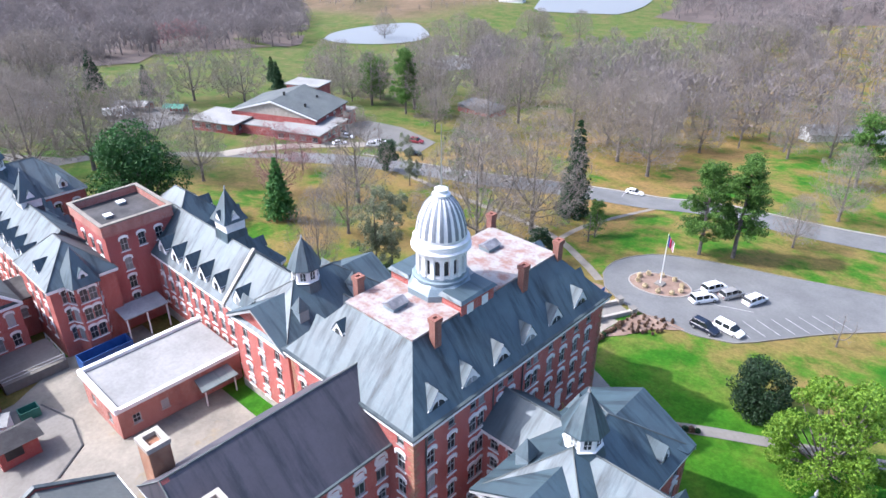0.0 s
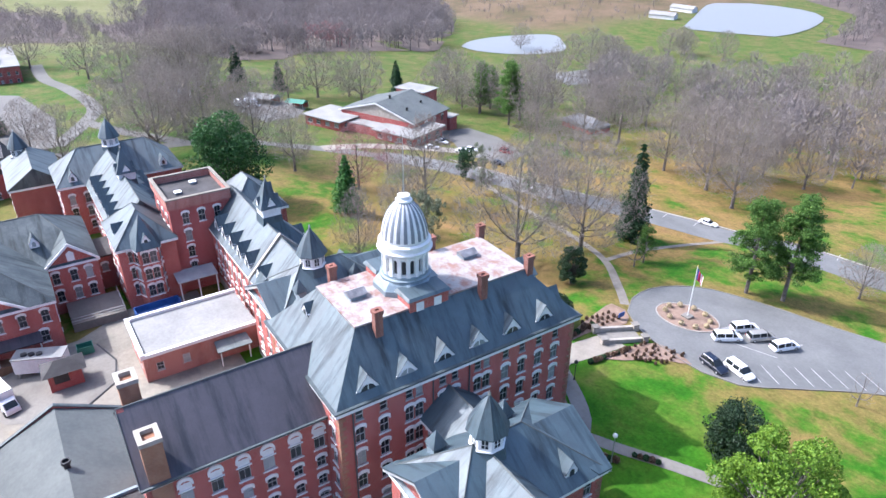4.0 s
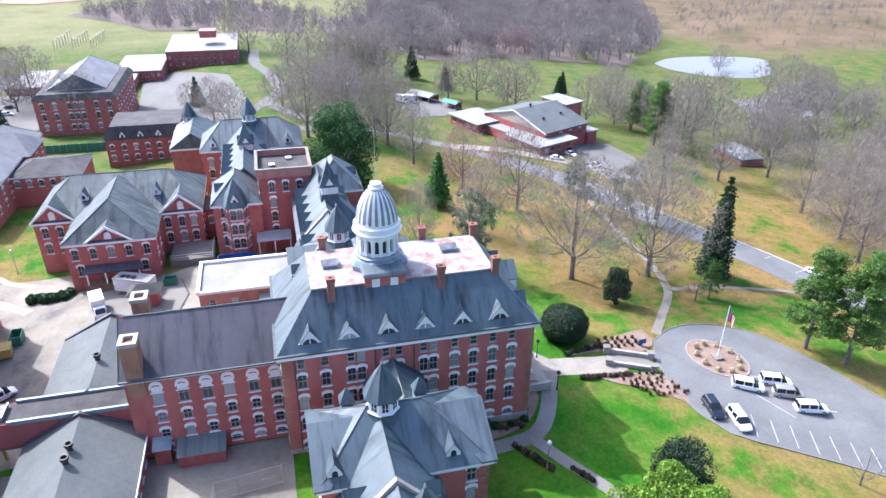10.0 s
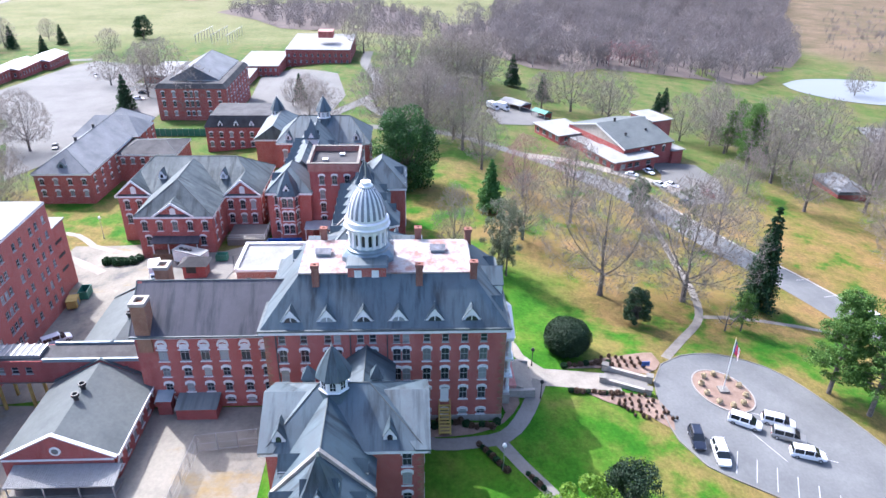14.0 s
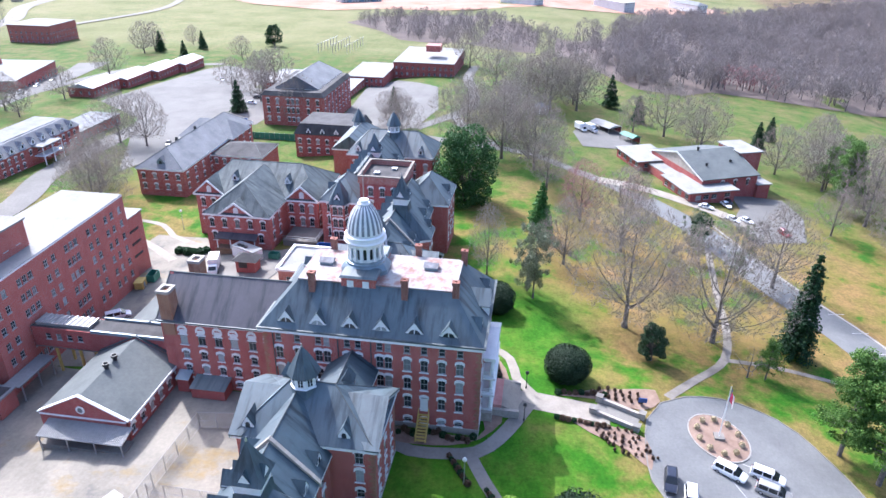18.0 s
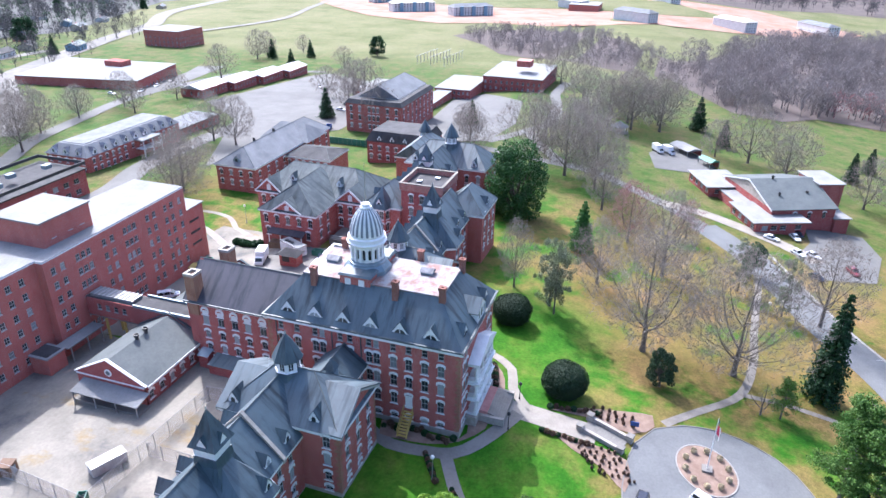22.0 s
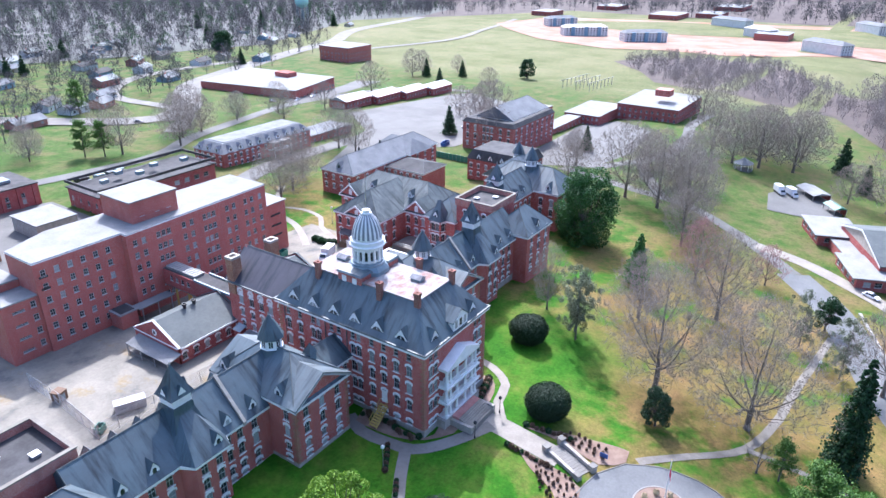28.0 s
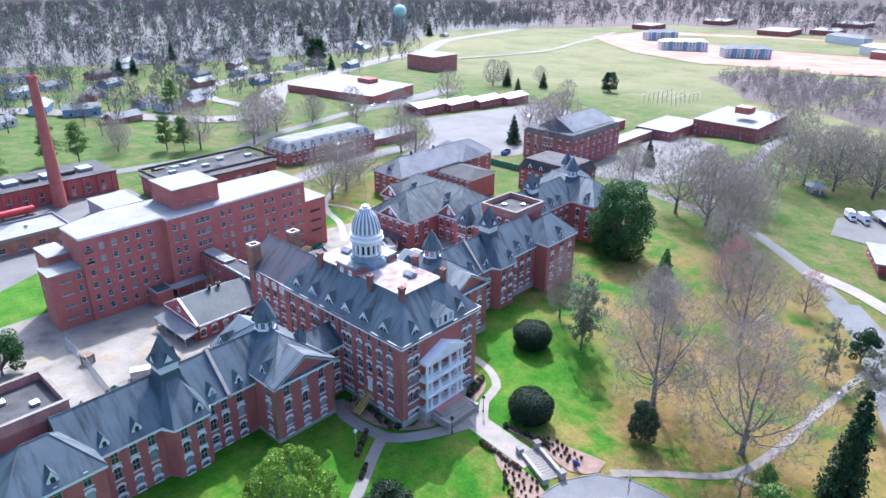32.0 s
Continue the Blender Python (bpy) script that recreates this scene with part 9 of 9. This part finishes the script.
def round_tree(name, label, x, y, h, rx, mat, seed, n, size, trunk_h, category="tree", lumps=26, group="evergreens", lump=(0.26, 0.44)):
    """A broad-leaved crown built of many uneven lumps on visible limbs."""
    rg = np.random.RandomState(seed)
    t = Tubes()
    r0 = h * 0.022
    t.limb(np.array((0, 0, -0.5)), np.array((0, 0, trunk_h)), r0 * 1.3, r0, 8)
    cs = []
    for i in range(lumps):
        a, f = rg.uniform(0, math.tau), rg.rand()
        zz_ = trunk_h + (h - trunk_h) * f
        R = rx * math.sqrt(max(0.05, 1 - (abs(f - 0.38) / 0.66) ** 2)) * rg.uniform(0.55, 0.85)
        c = np.array((math.cos(a) * R, math.sin(a) * R, zz_ * 0.95))
        cs.append((c, rx * rg.uniform(*lump)))
        t.limb(np.array((0, 0, trunk_h * 0.9)), c, r0 * 0.45, r0 * 0.12, 5)

    def shape(rr):
        c, q = cs[rr.randint(len(cs))]
        d_ = rr.normal(size=3)
        d_ /= np.linalg.norm(d_)
        return c + d_ * q * rr.uniform(0.75, 1.05) * np.array((1, 1, 0.8)), d_
    return leafy(name, label, x, y, t.mesh("trunk", BARK), with_mat(leaves(n, shape, size, seed), mat), mat, 1.0, group, category=category)


round_tree("magnolia_tree", "large dark glossy magnolia on the lawn", -136.0, 52.0, 21.5, 8.8, LEAF_MAG, 21, 26000, 0.44, 1.5, lumps=54)
round_tree("oak_tree", "young oak in fresh yellow-green leaf with pale limbs", -7.1, 72.4, 14.6, 7.4, LEAF_SPRING, 22, 24000, 0.27, 2.6, group="leafing trees", lumps=52, lump=(0.13, 0.24))
LEAF_DULL = leaf_material("dull evergreen needles", (0.028, 0.055, 0.028), (0.065, 0.115, 0.052))
round_tree("pine_tree", "small dull green pine with a soft outline on the front lawn", -65.6, 96.8, 8.4, 2.8, LEAF_DULL, 28, 9000, 0.26, 1.4, lumps=64, lump=(0.16, 0.3))
round_tree("pine_tree", "small dark evergreen beside the park drive", -132.0, 118.0, 9.0, 3.2, LEAF_DARK, 29, 5000, 0.34, 1.6)
round_tree("holly_tree", "dense dark holly beside the walk", -17.2, 80.9, 7.6, 4.0, LEAF_BUSH, 24, 14000, 0.24, 0.6, lumps=46)
round_tree("holly_tree", "dark evergreen by the service yard fence", 8.5, -4.0, 10.0, 4.5, LEAF_MAG, 25, 7000, 0.4, 1.5)
round_tree("magnolia_tree", "dark evergreen in the far field", -432.5, -122.3, 15.0, 6.0, LEAF_DARK, 26, 4000, 0.7, 2.0)
round_tree("magnolia_tree", "dark broad evergreen in the town", -352.0, -372.0, 20.0, 9.0, LEAF_DARK, 27, 4000, 1.0, 2.0)


def clipped_bush(x, y, r, h, seed):
    """A sheared holly: dense leaves over a slightly uneven mound, on a dark core."""
    ob = thing("clipped_bush", "large dark holly bush clipped into a mound", "bush", (x, y, land(x, y)), "clipped bushes")
    me = with_mat(leaves(15000, lumpy(r, r, h * 0.56, seed, h * 0.45, 0.1, -0.85), 0.2, seed), LEAF_BUSH)
    c = new("foliage", me)
    c.parent = ob
    bm = bmesh.new()
    bmesh.ops.create_icosphere(bm, subdivisions=3, radius=1.0)
    for v in bm.verts:
        k_ = 0.86 + 0.06 * noise.noise(v.co * 2.5 + Vector((seed, 0, 0)))
        v.co = Vector((v.co.x * r * k_, v.co.y * r * k_, h * 0.45 + v.co.z * h * 0.54 * k_))
    core = new("core", mesh_of("core", bm, LEAF_BUSH))
    core.parent = ob
    return ob


clipped_bush(-53.6, 80.3, 4.2, 6.0, 31), clipped_bush(-74.2, 65.6, 4.3, 5.8, 32)

# ---------------------------------------------------------------- woods: too many trees to count
rw_ = np.random.RandomState(77)


def inside(x, y, poly):
    c = False
    for i in range(len(poly)):
        (x0, y0), (x1, y1) = poly[i], poly[i - 1]
        if (y0 > y) != (y1 > y) and x < (x1 - x0) * (y - y0) / (y1 - y0) + x0:
            c = not c
    return c


def wood_proto(seed, pieces, wide=0.011):
    """A cheap far tree of unit height: a stem, forking limbs and a rounded haze of twigs."""
    r = np.random.RandomState(seed)
    t = Tubes()
    z_ = np.array((0, 0, -0.03))
    for _ in range(2):
        t.blade(z_, np.array((0.02, 0, 0.5)), 0.016, 0.009, r)
    for i in range(7):
        a = r.uniform(0, math.tau)
        p = np.array((0, 0, r.uniform(0.22, 0.45)))
        q = p + np.array((math.cos(a) * 0.2, math.sin(a) * 0.2, r.uniform(0.25, 0.42)))
        t.blade(p, q, 0.009, 0.004, r)
    for _ in range(pieces):
        f = r.rand() ** 0.8
        a, q = r.uniform(0, math.tau), math.sqrt(r.rand())
        rad = 0.36 * math.sin(math.pi * (f * 0.86 + 0.12)) ** 0.7
        c = np.array((math.cos(a) * q * rad, math.sin(a) * q * rad, 0.26 + 0.7 * f))
        v = np.array((c[0] * 1.6, c[1] * 1.6, 0.5)) + r.normal(size=3) * 0.35
        v *= r.uniform(0.05, 0.1) / np.linalg.norm(v)
        t.blade(c - v, c + v, wide, wide * 0.55, r)
    return np.array(t.v), np.array(t.f)


PROTO = [wood_proto(90 + i, 90, 0.0085) for i in range(6)]
PROTO_MID = [wood_proto(60 + i, 150, 0.0062) for i in range(5)]
PROTO_FINE = [wood_proto(70 + i, 210, 0.0042) for i in range(4)]


def woods(name, label, poly, count, h0, h1, mat, kinds=None):
    kinds = kinds or PROTO
    xs, ys = [p[0] for p in poly], [p[1] for p in poly]
    V, F, k_, done, tries = [], [], 0, 0, 0
    while done < count and tries < count * 30:
        tries += 1
        x, y = rw_.uniform(min(xs), max(xs)), rw_.uniform(min(ys), max(ys))
        if not inside(x, y, poly):
            continue
        v, f = kinds[rw_.randint(len(kinds))]
        h, a = rw_.uniform(h0, h1), rw_.uniform(0, math.tau)
        c, s_ = math.cos(a), math.sin(a)
        w = h * rw_.uniform(0.85, 1.2)
        q = np.stack([(v[:, 0] * c - v[:, 1] * s_) * w + x, (v[:, 0] * s_ + v[:, 1] * c) * w + y, v[:, 2] * h + land(x, y)], 1)
        V.append(q), F.append(f + k_)
        k_ += len(v)
        done += 1
    V, F = np.concatenate(V), np.concatenate(F)
    me = bpy.data.meshes.new(name)
    me.vertices.add(len(V)), me.loops.add(F.size), me.polygons.add(len(F))
    me.vertices.foreach_set("co", V.astype(np.float32).ravel())
    me.loops.foreach_set("vertex_index", F.astype(np.int32).ravel())
    me.polygons.foreach_set("loop_start", np.arange(0, F.size, 3, dtype=np.int32))
    me.update(calc_edges=True)
    me.materials.append(mat)
    return tagged(new(name, me), label, "woods", kind="stuff")


TWIG_FAR = twig_material("far bare wood", (0.18, 0.16, 0.155), (0.265, 0.237, 0.228), 0.02)
# far bare wood again, with backlit shade and faint haze put into its colour
TWIG_TOWN = twig_material("backlit bare wood of the town", (0.072, 0.071, 0.076), (0.1, 0.098, 0.104), 0.02)
# the trees' shade is mixed into this dull grey of grass and litter
TOWNFLOOR = mottled("yards and litter with tree shade in the colour", (0.085, 0.085, 0.085), (0.115, 0.12, 0.1), 0.02, 0.95, 0.3)
LITTER = mottled("brown leaf litter", (0.075, 0.058, 0.05), (0.12, 0.092, 0.08), 0.05, 0.95, 0.4)
W1 = [(-358, 124), (-358, 151), (-384, 172), (-386, 208), (-384, 247), (-402, 284), (-470, 344), (-558, 403), (-640, 440), (-800, 506), (-1000, 620), (-1250, 640), (-1131, 463), (-941, 300), (-796, 180), (-573, 118), (-533, 92), (-480, 110), (-420, 112)]
W2 = [(-375, 150), (-358, 124), (-397, 106), (-436, 88), (-435, 50), (-470, 5), (-489, -42), (-540, -70), (-594, -115), (-660, -100), (-690, -50), (-684, 2), (-620, 42), (-560, 60), (-533, 88), (-560, 130), (-480, 150)]
W3 = [(-60, 230), (-110, 215), (-190, 215), (-215, 235), (-235, 290), (-250, 330), (-180, 420), (-200, 520), (-60, 560), (40, 400), (0, 260)]
W4 = [(-480, 420), (-560, 430), (-700, 500), (-900, 620), (-1000, 800), (-760, 900), (-600, 800), (-520, 660), (-470, 600), (-420, 535), (-440, 470)]
W5 = [(120, -430), (-60, -450), (-140, -446), (-212, -425), (-305, -415), (-374, -424), (-439, -418), (-573, -490), (-769, -590), (-915, -570), (-1100, -620), (-1300, -1000), (-900, -1500), (-330, -1200), (-130, -900), (100, -700)]
W7 = [(0, -195), (-100, -188), (-170, -230), (-260, -270), (-420, -330), (-560, -440), (-573, -490), (-439, -418), (-374, -424), (-305, -415), (-212, -425), (-140, -446), (-60, -450), (60, -430)]
W6 = [(-1180, -420), (-1200, 200), (-1330, 330), (-1300, 720), (-1700, 800), (-1900, -900), (-1000, -900), (-900, -700), (-900, -560)]
W8 = [(-285, 566), (-296, 641), (-335, 720), (-420, 770), (-400, 900), (-100, 900), (-60, 640), (-200, 545)]
for pl in (W1, W2, W6, W8):
    drape("forest_floor", pl, LITTER, "brown leaf litter under the woods", "forest floor", 0.3, 30.0)
drape("forest_floor", W5, TOWNFLOOR, "grass and litter among the town trees, tree shade in its colour", "forest floor", 0.4, 40.0)
woods("woodland", "dense leafless wood on the far slope", W1, 1900, 14, 21, TWIG_FAR, PROTO_MID)
woods("woodland", "scrubby leafless belt beyond the lawns", W2, 800, 5, 11, TWIG_FAR)
woods("woodland", "open leafless wood in the lower park", W3, 330, 16, 24, TWIG_FAR, PROTO_FINE)
woods("woodland", "thin brushwood on the hillside past the pond", W4, 700, 3, 8, TWIG_FAR)
woods("woodland", "leafless wood beside the lake", W8, 420, 13, 19, TWIG_FAR)
woods("woodland", "leafless trees among the town houses", W5, 3000, 12, 20, TWIG_TOWN, PROTO)
woods("woodland", "dark pines among the town woods", W5, 900, 10, 19, LEAF_DARK, PROTO)
woods("woodland", "scattered leafless garden trees of the town", W7, 330, 9, 17, TWIG_TOWN, PROTO_MID)
woods("woodland", "single trees of the pink-budded wood edge", [(-395, 180), (-400, 215), (-430, 215), (-430, 180)], 10, 12, 17, TWIG_PINK)
woods("woodland", "leafless trees behind the building site", W6, 1400, 16, 26, TWIG_TOWN)

# ---------------------------------------------------------------- town, new apartments, water tower
SIDING = [mottled("white siding", (0.55, 0.56, 0.56), (0.68, 0.69, 0.69), 0.3, 0.7, 2.0), mottled("blue siding", (0.16, 0.28, 0.38), (0.22, 0.35, 0.45), 0.3, 0.7, 2.0), mottled("tan siding", (0.42, 0.36, 0.28), (0.52, 0.46, 0.37), 0.3, 0.7, 2.0), BRICK_PINK]


def house(x, y, deg, L, w, h, wall, roofm, label):
    z = land(x, y)
    ob = thing("house", label, "house", (x, y, z), "town houses")
    m = Matrix.Translation((x, y, z)) @ Matrix.Rotation(radians(deg), 4, "Z")
    bm = hull(bmesh.new(), [m @ Vector(p) for p in [(a, b, -1.5) for a in (-L / 2, L / 2) for b in (-w / 2, w / 2)] + [(a, b, h) for a in (-L / 2, L / 2) for b in (-w / 2, w / 2)] + [(a, 0, h + w * 0.22) for a in (-L / 2, L / 2)]])
    part("wall", bm, wall, ob)
    bm = bmesh.new()
    for sg in (-1, 1):
        hull(bm, [m @ Vector(p) for p in ((-L / 2 - 0.5, 0, h + w * 0.24), (L / 2 + 0.5, 0, h + w * 0.24), (-L / 2 - 0.5, sg * (w / 2 + 0.6), h - 0.25), (L / 2 + 0.5, sg * (w / 2 + 0.6), h - 0.25), (-L / 2 - 0.5, 0, h + w * 0.24 + 0.25), (L / 2 + 0.5, 0, h + w * 0.24 + 0.25), (-L / 2 - 0.5, sg * (w / 2 + 0.6), h), (L / 2 + 0.5, sg * (w / 2 + 0.6), h))])
    part("roof", bm, roofm, ob)
    for a in (-L * 0.33, L * 0.3):
        for sg in (1,):
            part("window", box(bmesh.new(), a - 0.6, min(sg * w / 2, sg * (w / 2 + 0.05)), 0.9, a + 0.6, max(sg * w / 2, sg * (w / 2 + 0.05)), 2.2, m), GLASS, ob)
    part("door", box(bmesh.new(), -0.5, w / 2, 0, 0.5, w / 2 + 0.06, 2.1, m), WOOD, ob)
    part("chimney", box(bmesh.new(), L * 0.2, -0.4, h, L * 0.2 + 0.8, 0.4, h + w * 0.24 + 1.0, m), BRICK, ob)
    return ob


H1 = [(-142.6, -235, 20, 0), (-338.7, -357, 30, 2), (-352, -326, 20, 1), (-111, -219, 10, 3), (-138, -252, 40, 0), (-101, -246, -20, 1), (-161, -240, 30, 3), (-218, -335, 20, 1), (-249, -334, 35, 0), (-240, -292, 25, 1), (-303, -340, 20, 0), (-88, -266, 60, 1), (-262, -423, 30, 0), (-303, -390, 20, 2), (-200, -300, 15, 3)]
H2 = [(-60, -240, 20, 0), (-30, -262, 10, 2), (-70, -300, 30, 1), (-120, -340, 15, 0), (-160, -370, 20, 3), (-200, -420, 30, 0), (-340, -440, 10, 0), (-400, -430, 30, 1), (-450, -420, 20, 2), (-130, -300, 80, 0), (-30, -320, 40, 3), (0, -250, 15, 0), (-520, -460, 20, 0), (-570, -500, 30, 2), (-300, -470, 10, 1)]
H3 = [(-175, -262, 15, 0), (-120, -285, 60, 3), (-95, -318, 10, 0), (-152, -332, 30, 1), (-228, -372, 20, 0), (-268, -372, 40, 3), (-186, -392, 10, 2), (-282, -448, 30, 0), (-236, -462, 20, 0), (-376, -402, 15, 3), (-420, -470, 30, 0), (-470, -455, 40, 1), (-330, -500, 20, 0), (-500, -520, 10, 0), (-620, -545, 30, 0), (-680, -520, 25, 2), (-110, -380, 20, 0), (-64, -352, 50, 1)]
for rows_ in (H1, H2, H3):
    for i, (x, y, a, k_) in enumerate(rows_):
        house(x, y, a, 13 + (i * 7) % 6, 8.5, 3.0 + (i % 3) * 0.6, SIDING[k_], (ROOF_GREY, ROOF_FLAT, SLATE_GREEN)[i % 3], ("white", "blue", "tan", "brick")[k_] + " single-storey house on a wooded street")


def apartments(x, y, deg, L, unit):
    """A new four-storey block, wrapped in pale sheathing."""
    z = land(x, y)
    ob = thing("apartment_building", "new pale apartment block under construction on clay", "building", (x, y, z), "new apartment blocks")
    m = Matrix.Translation((x, y, z)) @ Matrix.Rotation(radians(deg), 4, "Z")
    part("wall", box(bmesh.new(), -L / 2, -9, -3, L / 2, 9, 11.5, m), SIDING[0], ob)
    part("roof", hull(bmesh.new(), [m @ Vector(p) for p in [(a, b, 11.5) for a in (-L / 2 - 0.8, L / 2 + 0.8) for b in (-9.8, 9.8)] + [(a, 0, 15.0) for a in (-L / 2 + 6, L / 2 - 6)]]), ROOF_GREY if unit else mottled("bare roof sheathing", (0.5, 0.45, 0.38), (0.62, 0.58, 0.5), 0.1, 0.9, 1.0), ob)
    for f in range(4):  # too far off to pick apart: one band of panes a storey
        bm = bmesh.new()
        for i in range(int(L / 4)):
            a = -L / 2 + 2 + i * 4
            box(bm, a - 0.8, 9, 0.9 + f * 2.8, a + 0.8, 9.06, 2.5 + f * 2.8, m)
        for b in (-6, -2, 2, 6):
            box(bm, L / 2, b - 0.7, 0.9 + f * 2.8, L / 2 + 0.06, b + 0.7, 2.5 + f * 2.8, m)
        part("window_band", bm, GLASS, ob)
    for a in (-L * 0.3, 0.0, L * 0.3):
        part("bay", box(bmesh.new(), a - 2.2, 9, -2, a + 2.2, 10.6, 12.4, m), SIDING[1], ob)
    return ob


for x, y, a, L, u in ((-815, -163, -49, 54, 1), (-829, -247, -49, 58, 0), (-838, 36, 55, 52, 1), (-905, 152, 40, 56, 0), (-1005, 262, 30, 60, 1), (-935, -330, -40, 46, 1), (-1090, -122, 65, 60, 1), (-980, -60, 60, 40, 0), (-1120, 60, 40, 50, 1)):
    apartments(x, y, a, L, u)
cl_ = thing("brick_store", "red brick box beside the building site", "building", (-960, -40, land(-960, -40)))
part("wall", boxes((-985, -60, -50, -940, -20, land(-960, -40) + 9)), BRICK_NEW, cl_)
part("roof", boxes((-985.5, -60.5, land(-960, -40) + 9, -939.5, -19.5, land(-960, -40) + 9.5)), ROOF_WHITE, cl_)
for x, y, L, w in ((-1165, -240, 70, 46), (-1225, -185, 56, 40), (-1393, -190, 80, 50), (-1260, -375, 60, 40), (-1085, -425, 50, 36)):
    flat_block("warehouse", "broad low warehouse with a pale roof beyond the building site", rect(x - L / 2, y - w / 2, x + L / 2, y + w / 2), 7.0, BRICK_DARK, ROOF_WHITE, {1: [(6, [(1.5, "strip")])], 2: [(8, [(1.5, "strip")])]}, group="warehouses")
wt = thing("water_tower", "pale green water tower above the town trees", "water tower", (-640, -565, land(-640, -565)))
zw = land(-640, -565)
part("bowl", lathe(bmesh.new(), [(1.5, zw + 22), (6.0, zw + 24), (8.8, zw + 28), (8.8, zw + 33), (6.0, zw + 37), (1.0, zw + 39)], 24, -640, -565), mottled("pale green steel", (0.30, 0.52, 0.48), (0.40, 0.62, 0.58), 0.1, 0.5, 1.0), wt, shade=True)
for i in range(6):
    a = math.tau * i / 6
    part("leg", tube(bmesh.new(), (-640 + 8 * math.cos(a), -565 + 8 * math.sin(a), zw - 1), (-640 + 7.5 * math.cos(a), -565 + 7.5 * math.sin(a), zw + 27), 0.5, 0.45, 6), METAL, wt)
part("riser", lathe(bmesh.new(), [(1.2, zw - 1), (1.2, zw + 23)], 12, -640, -565), METAL, wt)
# a substation of pale steel frames in the field
ss_ = thing("substation", "pale steel frames of a fenced substation in the field", "substation", (-430, -70, land(-430, -70)))
for i in range(7):
    for j in range(3):
        x, y = -452 + i * 7, -82 + j * 10
        part("frame", boxes((x - 0.15, y - 0.15, land(x, y) - 1, x + 0.15, y + 0.15, land(x, y) + 6), (x - 3, y - 0.1, land(x, y) + 5.6, x + 3, y + 0.1, land(x, y) + 5.9)), STEEL, ss_)
# lakeside sheds
for x, y, a in ((-424.0, 548.0, 20), (-440.0, 596.0, 10)):
    house(x, y, a, 24, 10, 3.5, SIDING[0], ROOF_WHITE, "white shed on the lake shore")
for k_, (x, y) in enumerate(((-60.0, 262.0), (-48.0, 272.0))):
    house(x, y, 40, 14, 9, 3.2, SIDING[0], ROOF_GREY, "white house among the park trees")
